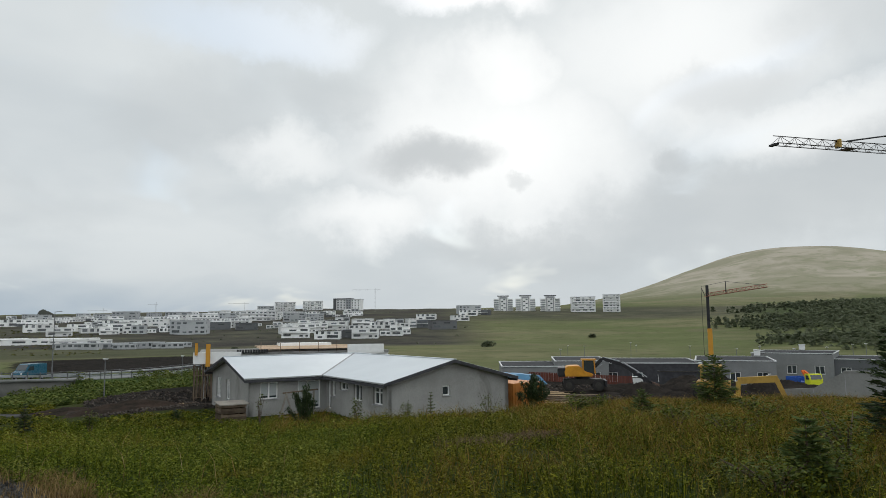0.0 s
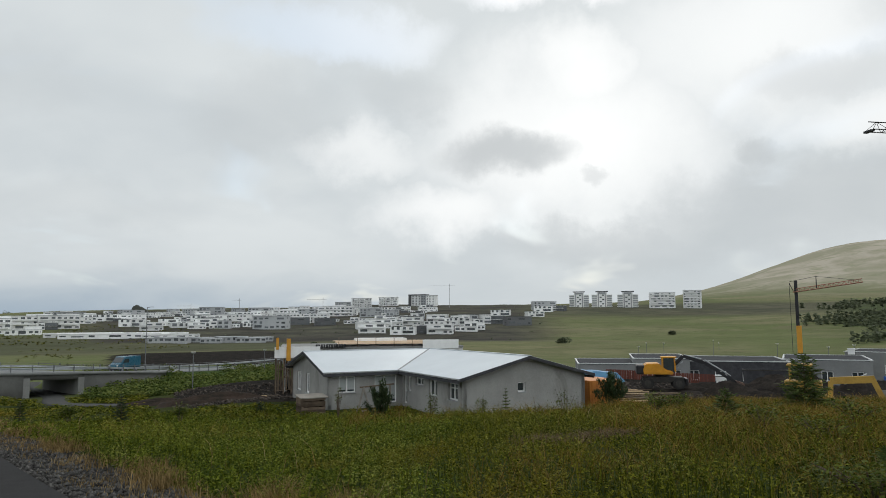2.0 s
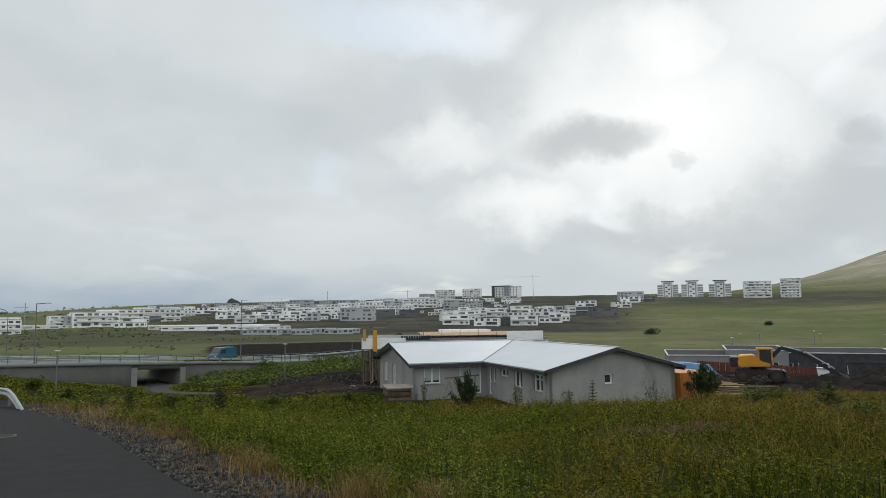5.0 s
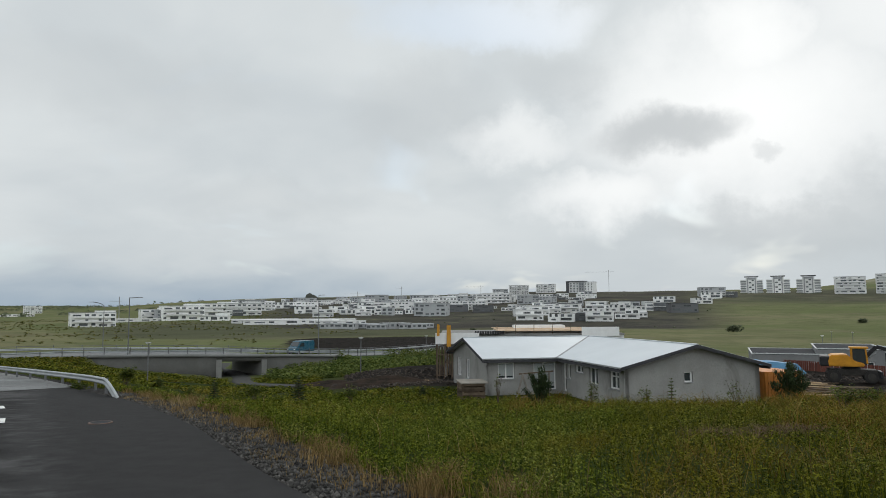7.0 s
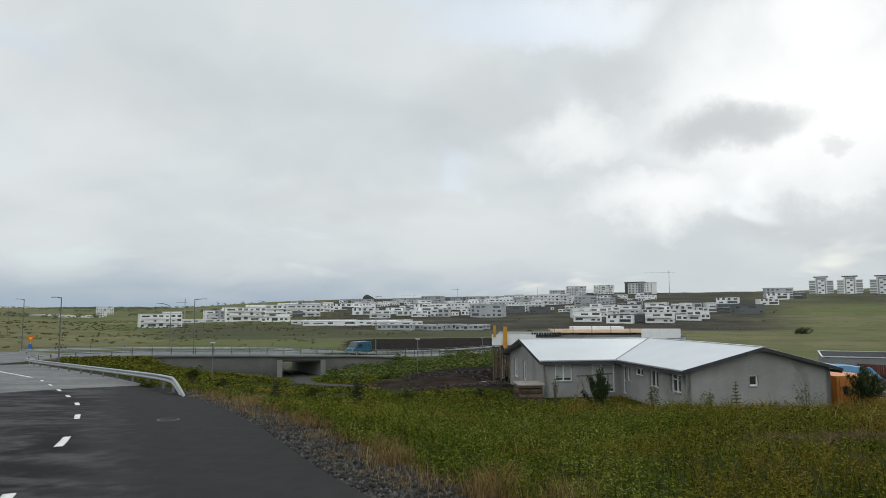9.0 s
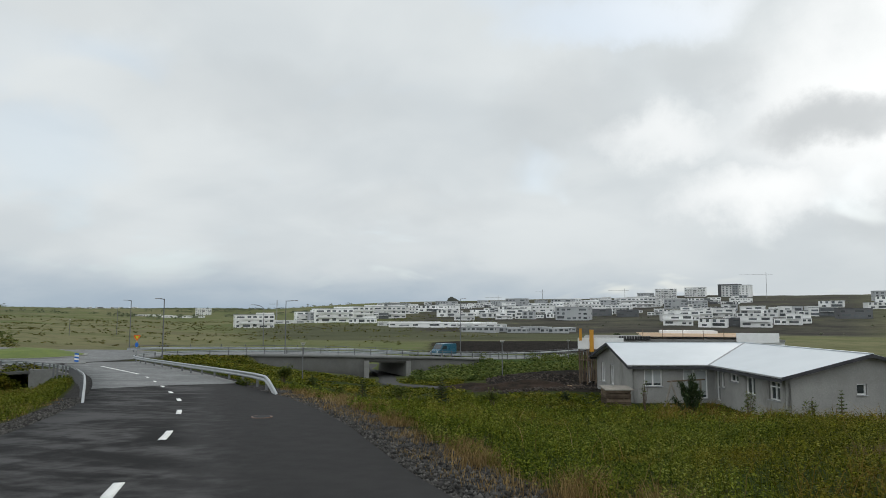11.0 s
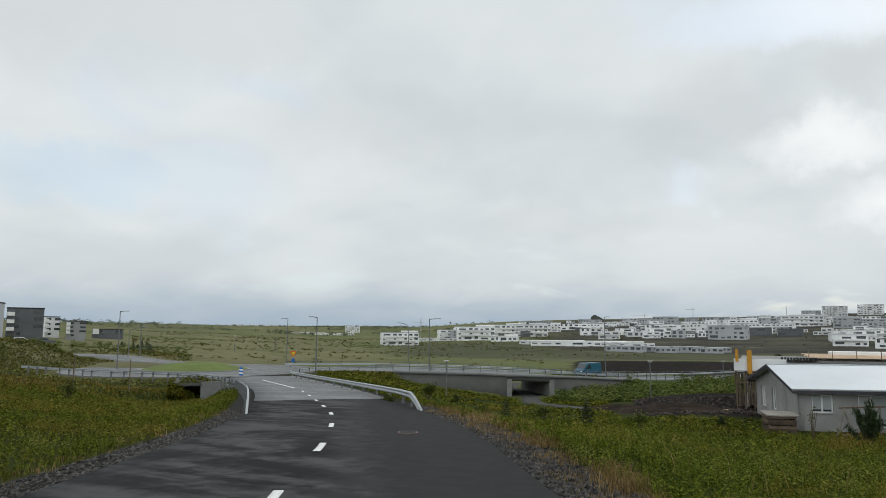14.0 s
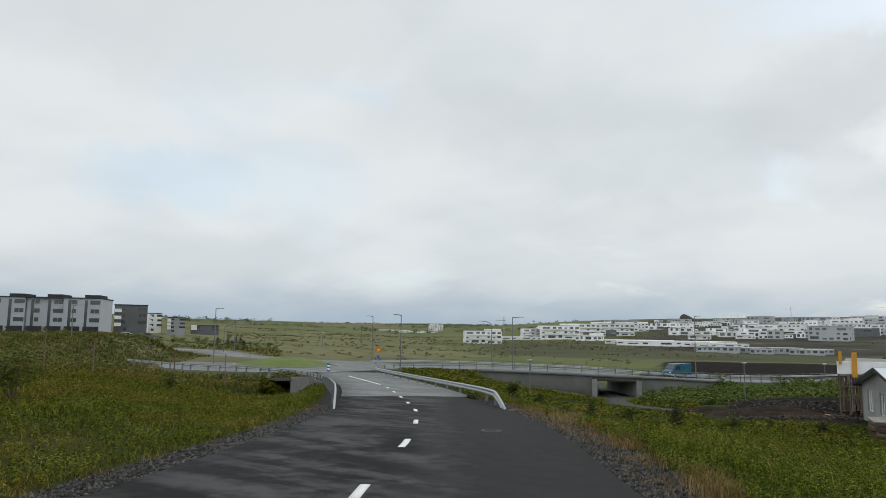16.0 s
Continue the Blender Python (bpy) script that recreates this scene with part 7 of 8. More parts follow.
def car(az, r, turn, mat, label):
    p = spot(az, r)
    c = thing("parked_car", at(p, turn - az), label, "car", "cars parked before the apartments")
    bm = bmesh.new()
    prism(bm, [(-2.1, 0.35), (-2.15, 0.85), (-1.6, 0.95), (-1.1, 1.4), (0.4, 1.42), (1.0, 0.95), (1.95, 0.8), (2.1, 0.5), (2.1, 0.35)], -0.85, 0.85, "y")
    bmesh.ops.bevel(bm, geom=list(bm.edges), offset=0.05, segments=2, affect="EDGES")
    part("body", bm, mat, c)
    for y in (-0.86, 0.86):
        bm = bmesh.new()
        prism(bm, [(-1.35, 0.98), (-1.02, 1.32), (0.35, 1.34), (0.78, 0.98)], y - 0.01, y + 0.01, "y")
        part("side_window", bm, M["glass"], c)
    for x in (-1.35, 1.35):
        for y in (-0.75, 0.75):
            wheel(c, x, y, 0.31, 0.2)
    return c


for az, r, turn, mat, label in ((-80.0, 152, 5, "mid_grey", "grey parked car"), (-79.3, 150, 8, "white", "white parked car beside the grass"), (-78.6, 151, 4, "steel", "silver parked car beside the grass"),
                                (-77.7, 150, 6, "white", "white parked van-like car"), (-73.9, 158, 3, "white", "white parked car on the mound road"), (-73.1, 160, 3, "white", "white parked car by the apartments"),
                                (-71.7, 172, 3, "dark_grey", "dark parked car by the apartments")):
    car(az, r, turn, M[mat], label + (" before the apartments" if len(label.split()) < 4 else ""))


def fence_post(az, r, top, brace=False):
    p = spot(az, r, -0.2)
    f = thing("fence_post", at(p, -az), "dark weathered wooden fence post in the grass", "fence post", "old fence posts")
    h = top - p.z
    bm = bmesh.new()
    bar(bm, (0, 0, 0), (0, 0, h), 0.055, 0.045, 8)
    part("post", bm, M["old_wood"], f)
    if brace:
        bm = bmesh.new()
        bar(bm, (-1.7, 0, 0.35), (0, 0, h - 0.45), 0.04, 0.04, 8)
        part("brace", bm, M["old_wood"], f, "slanting brace")


fence_post(-75.25, 62, 0.47, True)
fence_post(-78.40, 60, 1.28)
fence_post(-69.7, 62, -0.35)
fence_post(-66.0, 70, -1.0)


# ---------------- plants ----------------
def quads(centre, along, across):
    """Diamond leaves: centre, half-length and half-width vectors, n x 3 each."""
    v = np.stack([centre - along, centre + across, centre + along, centre - across], 1)
    n = len(centre)
    return v.reshape(-1, 3), np.arange(4 * n).reshape(n, 4)


def joined(sets):
    vs, fs, k = [], [], 0
    for v, f in sets:
        vs.append(v)
        fs.append(f + k)
        k += len(v)
    return np.concatenate(vs), np.concatenate(fs)


def turns(rnd, n, lift=0.6):
    """Random leaf directions: along (mostly outwards) and across."""
    a = rnd.uniform(0, 2 * np.pi, n)
    e = rnd.uniform(-0.3, lift, n)
    along = np.stack([np.cos(a) * np.cos(e), np.sin(a) * np.cos(e), np.sin(e)], 1)
    up = np.stack([rnd.normal(0, .5, n), rnd.normal(0, .5, n), np.ones(n)], 1)
    across = np.cross(along, up)
    across /= np.linalg.norm(across, axis=1)[:, None]
    return along, across


def blades(x, y, h, w, lean, rnd, z=None):
    """Bent grass blades of two pieces each, narrowing to the tip."""
    n = len(x)
    z = ground(x, y) if z is None else z
    a = rnd.uniform(0, 2 * np.pi, n)
    side = np.stack([np.cos(a), np.sin(a), np.zeros(n)], 1) * (w / 2)[:, None]
    b = rnd.uniform(0, 2 * np.pi, n)
    out = np.stack([np.cos(b), np.sin(b), np.zeros(n)], 1) * (lean * h)[:, None]
    foot = np.stack([x, y, z - 0.03], 1)
    up = np.array([0, 0, 1.0])
    mid = foot + out * 0.3 + up * (h * 0.6)[:, None]
    tip = foot + out + up * (h * 0.97)[:, None]
    v = np.stack([foot - side, foot + side, mid + side * .75, mid - side * .75, tip + side * .12, tip - side * .12], 1).reshape(-1, 3)
    k = 6 * np.arange(n)[:, None]
    f = np.stack([k + [0, 1, 2, 3], k + [3, 2, 4, 5]], 1).reshape(-1, 4)
    return v, f


def weeds(x, y, h, leaves, size, rnd):
    """Upright leafy stems."""
    n = len(x)
    z = ground(x, y)
    stem = blades(x, y, h * 0.9, np.full(n, 0.006) * (1 + h), rnd.uniform(0, .25, n), rnd, z)
    k = np.repeat(np.arange(n), leaves)
    t = rnd.uniform(0.12, 1.0, len(k))
    along, across = turns(rnd, len(k))
    L = size[k] * rnd.uniform(0.6, 1.25, len(k)) * (1.15 - 0.55 * t)
    spread = h[k] * 0.22 * rnd.uniform(0.3, 1.2, len(k)) * (1.1 - t * 0.6)
    c = np.stack([x[k], y[k], z[k] + h[k] * t], 1) + along * np.array([1, 1, 0.3]) * spread[:, None]
    return joined([stem, quads(c, along * L[:, None], across * (L * 0.42)[:, None])])


def patchy(x, y, s, k):
    """A slow wave pattern between 0 and 1, to gather plants in drifts."""
    return 0.5 + 0.25 * (np.sin(x / s + k) * np.cos(y / s * 1.3 - k) + np.sin((x + y) / s * 0.73 + 2 * k) * np.cos((x - y) / s * 0.61))


def meadow(rnd, n, az0, az1, r0, r1, power=1.0):
    """Places in the meadow, clear of roads, house, yard and site."""
    az = rnd.uniform(az0, az1, n)
    r = r0 + (r1 - r0) * rnd.uniform(0, 1, n) ** power
    x, y = r * np.sin(np.radians(az)), r * np.cos(np.radians(az))
    d, side, _, s = MAIN.near(x, y)
    keep = d > np.where(side < 0, 4.15, 4.7) + 0.5 * patchy(x, y, 1.1, 3)
    inv = np.array(HOUSE.inverted())
    hx, hy = inv[0, 0] * x + inv[0, 1] * y + inv[0, 3], inv[1, 0] * x + inv[1, 1] * y + inv[1, 3]
    keep &= ~((hx > -8.6) & (hx < 13) & (hy > -2.2) & (hy < 12)) & ~((hx > -0.5) & (hx < 9.6) & (hy > -9.7) & (hy < 2))
    keep &= ~((az < -13) & (az > -28) & (r > 50 + 2 * patchy(x, y, 3, 1)))
    keep &= ~((az > 2) & (r > 57))
    keep &= ~((side < 0) & (d < 4.5) & (s > S_EYE + 26))
    p9 = bearing(-61.6, 62)
    keep &= np.hypot(x - p9.x, y - p9.y) > 6.5
    return x[keep], y[keep], r[keep], az[keep]


def lattice(x, y, size, seed):
    """Smooth random values between 0 and 1 on a square net, for clumps of any size."""
    table = np.random.RandomState(seed).uniform(0, 1, (64, 64))
    u, v = x / size, y / size
    i, j = np.floor(u).astype(int), np.floor(v).astype(int)
    a, b = u - i, v - j
    a, b = a * a * (3 - 2 * a), b * b * (3 - 2 * b)
    g = lambda p, q: table[p % 64, q % 64]
    return (g(i, j) * (1 - a) + g(i + 1, j) * a) * (1 - b) + (g(i, j + 1) * (1 - a) + g(i + 1, j + 1) * a) * b


LITTER = [(bearing(4.6, 15.5), 1.25), (bearing(2.4, 14.6), 0.8), (bearing(7.6, 16.6), 0.8)]


def littered(x, y):
    """1 in the trodden places of dead stalks, 0 elsewhere."""
    return np.maximum.reduce([1 - smooth(np.hypot(x - c.x, y - c.y) + 0.8 * (lattice(x, y, 0.5, 5) - 0.5), q * 0.7, q * 1.15) for c, q in LITTER])


def canopy(x, y):
    """How tall the growth stands: clumps of half a metre on drifts of two and six."""
    return 0.16 + 1.15 * lattice(x, y, 0.7, 1) ** 1.5 * (0.25 + 1.1 * lattice(x, y, 1.9, 2)) + 0.55 * lattice(x, y, 5.0, 3) ** 2


rnd = np.random.RandomState(11)
# leafy weeds, lushest towards the road and the yard
x, y, r, az = meadow(rnd, 62000, -50, 41, 4.6, 54, 0.85)
lush = 1.5 * lattice(x, y, 0.8, 7) - 0.45 + 0.75 * lattice(x, y, 2.4, 8) + np.where(az < -10, 0.28, 0.0) - np.clip((az - 2) / 60, 0, 0.35)
m = (rnd.uniform(0, 1, len(x)) < np.clip(lush, 0.45, 1)) & (rnd.uniform(0, 1, len(x)) > littered(x, y))
x, y, r, az = x[m], y[m], r[m], az[m]
h = rnd.uniform(0.30, 0.58, len(x)) * canopy(x, y) * np.where(r > 24, 0.8, 1.0)
fresh = az + 6 * (lattice(x, y, 2.5, 14) - 0.5) < -7
for m, n, size, mat, label in ((fresh & (r < 22), 18, 0.021 + 0.0012 * r, "weed_fresh", "dense knee-high fresh green weeds beside the road"),
                               (~fresh & (r < 22), 18, 0.021 + 0.0012 * r, "weed", "dense knee-high olive-green weeds on the slope"),
                               (fresh & (r >= 22), 7, 0.034 + 0.0014 * r, "weed_fresh", "fresh green weeds down the slope towards the yard"),
                               (~fresh & (r >= 22), 7, 0.034 + 0.0014 * r, "weed", "olive-green weeds down the slope towards the house")):
    bulk("leafy_weeds", *weeds(x[m], y[m], h[m], n, size[m], rnd), M[mat], label, "weeds")
x, y, r, az = meadow(rnd, 21000, -89, -54, 6, 60, 0.9)
m = rnd.uniform(0, 1, len(x)) < 0.35 + 0.8 * lattice(x, y, 2.2, 12)
x, y, r = x[m], y[m], r[m]
h = rnd.uniform(0.16, 0.34, len(x)) * (0.3 + canopy(x, y))
bulk("leafy_weeds", *weeds(x, y, h, 9, 0.026 + 0.0013 * r, rnd), M["bank_grass"], "leafy yellow-green weeds on the road bank", "weeds")
# grass between them
x, y, r, az = meadow(rnd, 62000, -50, 41, 4.6, 56, 0.85)
m = rnd.uniform(0, 1, len(x)) > 0.8 * littered(x, y)
x, y, r = x[m], y[m], r[m]
h = rnd.uniform(0.16, 0.46, len(x)) * (0.3 + canopy(x, y))
bulk("meadow_grass", *blades(x, y, h, 0.005 + 0.0006 * r, rnd.uniform(0.3, 1.1, len(x)), rnd), M["grass"], "tall uncut olive-green meadow grass", "grass")
x, y, r, az = meadow(rnd, 50000, -89, -54, 5, 75, 0.85)
h = rnd.uniform(0.10, 0.26, len(x)) * (0.4 + canopy(x, y))
bulk("meadow_grass", *blades(x, y, h, 0.006 + 0.0007 * r, rnd.uniform(0.3, 1.1, len(x)), rnd), M["bank_grass"], "uncut yellow-green grass on the road bank", "grass")
# rust-brown grass and docks on the upper right slope
x, y, r, az = meadow(rnd, 54000, -14, 41, 8, 57, 0.75)
want = 0.75 * lattice(x, y, 4.5, 21) + 0.25 * lattice(x, y, 1.2, 22) + 0.012 * az + np.where(r > 24, 0.16, -0.06)
m = (want > 0.50) & (rnd.uniform(0, 1, len(x)) > littered(x, y))
x, y, r = x[m], y[m], r[m]
bulk("brown_grass", *blades(x, y, rnd.uniform(0.22, 0.50, len(x)) * (0.4 + canopy(x, y)), 0.004 + 0.0006 * r, rnd.uniform(0.5, 1.4, len(x)), rnd), M["sorrel"], "rust-brown flowering grass", "grass")
x, y, r, az = meadow(rnd, 14000, -89, -60, 12, 75, 0.75)
m = (lattice(x, y, 5.0, 31) + np.where(r > 34, 0.20, -0.10)) > 0.62
x, y, r = x[m], y[m], r[m]
bulk("brown_grass", *blades(x, y, rnd.uniform(0.2, 0.42, len(x)), 0.006 + 0.0007 * r, rnd.uniform(0.2, 0.8, len(x)), rnd), M["sorrel"], "rust-brown grass on the bank", "grass")
# dead stalks lying in the trodden places
c = np.repeat(np.arange(len(LITTER)), 900)
a, q = rnd.uniform(0, 6.283, len(c)), np.sqrt(rnd.uniform(0, 1, len(c)))
x = np.array([p[0].x for p in LITTER])[c] + np.cos(a) * q * np.array([p[1] for p in LITTER])[c]
y = np.array([p[0].y for p in LITTER])[c] + np.sin(a) * q * np.array([p[1] for p in LITTER])[c]
bulk("dead_litter", *blades(x, y, rnd.uniform(0.05, 0.22, len(x)), np.full(len(x), 0.014), rnd.uniform(0.8, 2.6, len(x)), rnd), M["litter"], "flattened dead brown stalks in the meadow", "litter")


def tufts(side, s0, s1, off0, off1, n, per, hmax, seed, label):
    """Dry straw in tufts along the gravel."""
    rnd = np.random.RandomState(seed)
    s, o = S_EYE + rnd.uniform(s0, s1, n), rnd.uniform(off0, off1, n)
    p = np.array([tuple(MAIN.at(a, b * side)) for a, b in zip(s, o)])
    k = np.repeat(np.arange(n), per)
    x, y = p[k, 0] + rnd.normal(0, .16, len(k)), p[k, 1] + rnd.normal(0, .16, len(k))
    size = rnd.uniform(0.35, 1.0, n)
    h = hmax * size[k] * rnd.uniform(0.4, 1.0, len(k))
    r = np.hypot(x, y)
    bulk("dry_grass_tufts", *blades(x, y, h, 0.004 + 0.0005 * r, rnd.uniform(0.1, 0.7, len(k)), rnd), M["straw"], label, "grass")


tufts(1, 1, 34, 4.75, 5.45, 75, 55, 0.36, 21, "straw-coloured dry grass tufts along the gravel")
tufts(1, 2, 14, 5.0, 5.6, 8, 300, 0.66, 22, "tall orange-brown dry grass tufts beside the gravel")
tufts(1, 14, 30, 4.9, 5.8, 15, 120, 0.46, 25, "orange-brown dry grass tufts lower down the road")
tufts(-1, 6, 34, 4.3, 5.3, 60, 40, 0.24, 23, "short dry grass tufts along the far gravel")
tufts(1, 0, 30, 4.2, 5.1, 210, 26, 0.20, 24, "thin grey dead grass in the gravel")


# tall pale stalks standing over the rest
x, y, r, az = meadow(rnd, 220, -50, 41, 5, 30, 0.9)
bulk("tall_stalks", *blades(x, y, rnd.uniform(0.5, 0.8, len(x)), 0.004 + 0.0005 * r, rnd.uniform(0.2, 0.9, len(x)), rnd), M["straw"], "tall pale grass stalks over the meadow", "grass")


# ---------------- trees and shrubs ----------------
def spruce(az, r, top, width, label, seed, mat="needles", dense=1.0, clear=0.0, name="spruce_tree"):
    """A trunk with whorls of limbs, each carrying short sprays of needles."""
    p = spot(az, r, -0.05)
    h = top - p.z
    t = thing(name, at(p), label, "tree")
    rnd = np.random.RandomState(seed)
    bm = bmesh.new()
    bar(bm, (0, 0, -0.1), (0, 0, h * 0.97), 0.035 * h ** 0.6, 0.006, 8)
    part("trunk", bm, M["bark"], t)
    limbs = bmesh.new()
    C, A, B = [], [], []
    levels = int(7 + 3 * h)
    for i in range(levels):
        f = clear + (1 - clear) * (i + 0.3) / levels
        z = h * f
        reach = width / 2 * (1 - f) ** 0.75 * rnd.uniform(0.8, 1.12) + 0.05
        n = max(4, int(9 * (1 - f) + 4))
        for j in range(n):
            a = 6.283 * j / n + rnd.uniform(-.35, .35) + i
            d = np.array([math.cos(a), math.sin(a), rnd.uniform(0.05, 0.45) - 0.25 * (1 - f)])
            L = reach * rnd.uniform(0.65, 1.1)
            end = np.array([0, 0, z]) + d * L
            bar(limbs, (0, 0, z), tuple(end), 0.006 + 0.008 * (1 - f), 0.002, 4)
            k = max(5, int(dense * 40 * L / max(width * 0.5, 0.4)))
            u = rnd.uniform(0.15, 1.0, k)
            along, across = turns(rnd, k, 0.5)
            along = along * 0.55 + d * 0.8
            size = (0.028 + 0.036 * width) * rnd.uniform(0.6, 1.2, k)
            C.append(np.array([0, 0, z]) + d[None] * (u * L)[:, None] + rnd.normal(0, 0.02 * width, (k, 3)))
            A.append(along * size[:, None])
            B.append(across * (size * 0.33)[:, None])
    part("limbs", limbs, M["bark"], t)
    v, f = quads(np.concatenate(C), np.concatenate(A), np.concatenate(B))
    bulk("crown", v, f, M[mat], "", "", "", t)
    return t


spruce(15.6, 22.5, -0.33, 1.3, "young light-green spruce in the meadow", 1, dense=1.3)
spruce(20.95, 36, 0.15, 2.9, "wide young spruce before the building site", 2, dense=1.5)
spruce(26.9, 9.0, 0.56, 0.8, "small spruce with a bare leading shoot", 3, dense=2.0)
spruce(32.6, 16, 1.75, 1.7, "taller dark spruce at the meadow's edge", 4, "pine", 1.4)
spruce(-30.6, 44.5, -2.3, 1.1, "small dark spruce below the road bank", 5, "pine", 1.4)
spruce(-1.1, 40.0, -2.0, 0.8, "thin young spruce before the gable", 8)
spruce(-37.0, 52, -3.1, 1.2, "small dark spruce on the bank", 9, "pine", 1.2)
spruce(-20.7, 48.0, -3.5, 1.0, "low dark spruce at the yard's edge", 10, "pine", 1.4)
spruce(-41.0, 66, -3.9, 1.3, "small spruce on the slope", 12)


def pine_bush(az, r, top, width, label, seed, n, candles=14, name="pine_bush"):
    """Several upright leaders, each a thick brush of long needles."""
    p = spot(az, r, -0.05)
    h = top - p.z
    t = thing(name, at(p), label, "tree")
    rnd = np.random.RandomState(seed)
    wood = bmesh.new()
    bar(wood, (0, 0, -0.1), (0, 0, h * 0.9), 0.07, 0.015, 8)
    C, A, B = [], [], []
    for i in range(candles):
        a, u = rnd.uniform(0, 6.28), math.sqrt(rnd.uniform(0.0, 1.0))
        f = rnd.uniform(0.0, 0.5)
        foot = np.array([0, 0, h * f])
        head = np.array([math.cos(a) * width / 2 * u, math.sin(a) * width / 2 * u, h * min(1.0, f * 0.4 + 0.45 + 0.55 * (1 - u) + rnd.uniform(-.08, .08))])
        bar(wood, tuple(foot), tuple(head), 0.025, 0.008, 5)
        k = n // candles
        w = rnd.uniform(0.15, 1.0, k)
        along, across = turns(rnd, k, 1.3)
        along[:, 2] = np.abs(along[:, 2]) + 0.25
        size = 0.16 * rnd.uniform(0.6, 1.2, k)
        C.append(foot + (head - foot) * w[:, None] + rnd.normal(0, 0.04 * width, (k, 3)) * np.array([1, 1, .6]))
        A.append(along * size[:, None])
        B.append(across * (size * 0.16)[:, None])
    part("trunk", wood, M["bark"], t)
    v, f = quads(np.concatenate(C), np.concatenate(A), np.concatenate(B))
    bulk("crown", v, f, M["pine"], "", "", "", t)


pine_bush(-11.3, 41.0, -1.60, 1.9, "dense dark young pine in front of the house", 6, 1900, 13, "pine_tree")
pine_bush(7.15, 46.5, -1.55, 2.3, "broad dark pine bush beside the container", 7, 5000, 30)


def shrub(az, r, top, width, label, seed, n=500, leaf=0.07, mat="shrub"):
    """Stems from one root with leaves gathered at their ends."""
    p = spot(az, r, -0.05)
    h = top - p.z
    s = thing("shrub", at(p), label, "shrub")
    rnd = np.random.RandomState(seed)
    stems = bmesh.new()
    k = 9
    ends = []
    for i in range(k):
        a, u = rnd.uniform(0, 6.28), rnd.uniform(0.15, 1.0)
        e = Vector((math.cos(a) * width / 2 * u, math.sin(a) * width / 2 * u, h * rnd.uniform(0.55, 1.0)))
        mid = e * 0.5 + Vector((0, 0, h * 0.12))
        bar(stems, (0, 0, -0.05), mid, 0.02, 0.014, 5)
        bar(stems, mid, e, 0.014, 0.005, 5)
        ends.append((np.array(mid), np.array(e)))
    part("stem", stems, M["bark"], s)
    pick_ = rnd.randint(0, k, n)
    u = rnd.uniform(0.1, 1.05, n)
    a0, b0 = np.array([e[0] for e in ends])[pick_], np.array([e[1] for e in ends])[pick_]
    c = a0 + (b0 - a0) * u[:, None] + rnd.normal(0, 0.11 * width, (n, 3)) * np.array([1, 1, 0.7])
    along, across = turns(rnd, n)
    L = leaf * rnd.uniform(0.6, 1.3, n)
    v, f = quads(c, along * L[:, None], across * (L * 0.5)[:, None])
    bulk("leaves", v, f, M[mat], "", "", "", s)


for i, (az, r, top, w, n) in enumerate(((-80.0, 26, 0.75, 2.2, 1500), (-43.3, 60, -2.6, 1.8, 600), (3.6, 40.5, -2.05, 1.4, 120), (-7.2, 38.5, -2.2, 0.9, 200), (-14.6, 43.5, -2.2, 0.7, 40),
                                         (10.5, 27, -0.95, 1.2, 420), (12.2, 31, -1.4, 1.3, 420), (18.0, 18, -0.35, 1.1, 420), (22.0, 15, -0.1, 1.2, 500), (24.0, 21, -0.4, 1.3, 460),
                                         (29.5, 12, 0.3, 1.4, 560), (28.0, 9.5, 0.2, 1.4, 600), (24.8, 8.6, 0.15, 1.2, 520), (-34.0, 50, -3.2, 1.4, 420), (-26.5, 40, -2.5, 1.0, 320),
                                         (-46.5, 40, -2.0, 1.1, 300), (-3.0, 37.5, -2.2, 0.8, 160), (-70.0, 45, -1.2, 1.2, 400), (-39.0, 46, -3.0, 1.2, 350), (-83.0, 34, 0.9, 1.6, 700))):
    shrub(az, r, top, w, "leafy wild shrub standing in the meadow", 40 + i, int(1.6 * n), 0.020 + 0.0012 * r)


def clumps(name, x, y, rad, tall, per, leaf, mat, label, category, rnd, cone=False, foot=None):
    """Far shrubs or trees: leaf clusters about many stems, all one mesh."""
    n = len(x)
    z = ground(x, y) if foot is None else foot
    k = np.repeat(np.arange(n), per)
    m = len(k)
    t = rnd.uniform(0.0, 1.0, m)
    a = rnd.uniform(0, 6.283, m)
    shape = (1.02 - t) if cone else np.sqrt(np.clip(1 - (2 * t - 0.85) ** 2 * 0.85, 0.02, 1))
    q = rad[k] * shape * np.sqrt(rnd.uniform(0.1, 1.0, m)) * rnd.uniform(0.7, 1.15, m)
    c = np.stack([x[k] + q * np.cos(a), y[k] + q * np.sin(a), z[k] + tall[k] * t * rnd.uniform(0.9, 1.1, m)], 1)
    along, across = turns(rnd, m)
    L = leaf[k] * rnd.uniform(0.6, 1.3, m)
    v, f = quads(c, along * L[:, None], across * (L * 0.6)[:, None])
    return bulk(name, v, f, M[mat], label, category)


def scatter(rnd, n, az0, az1, r0, r1):
    az, r = rnd.uniform(az0, az1, n), np.sqrt(rnd.uniform(r0 ** 2, r1 ** 2, n))
    return r * np.sin(np.radians(az)), r * np.cos(np.radians(az)), r, az


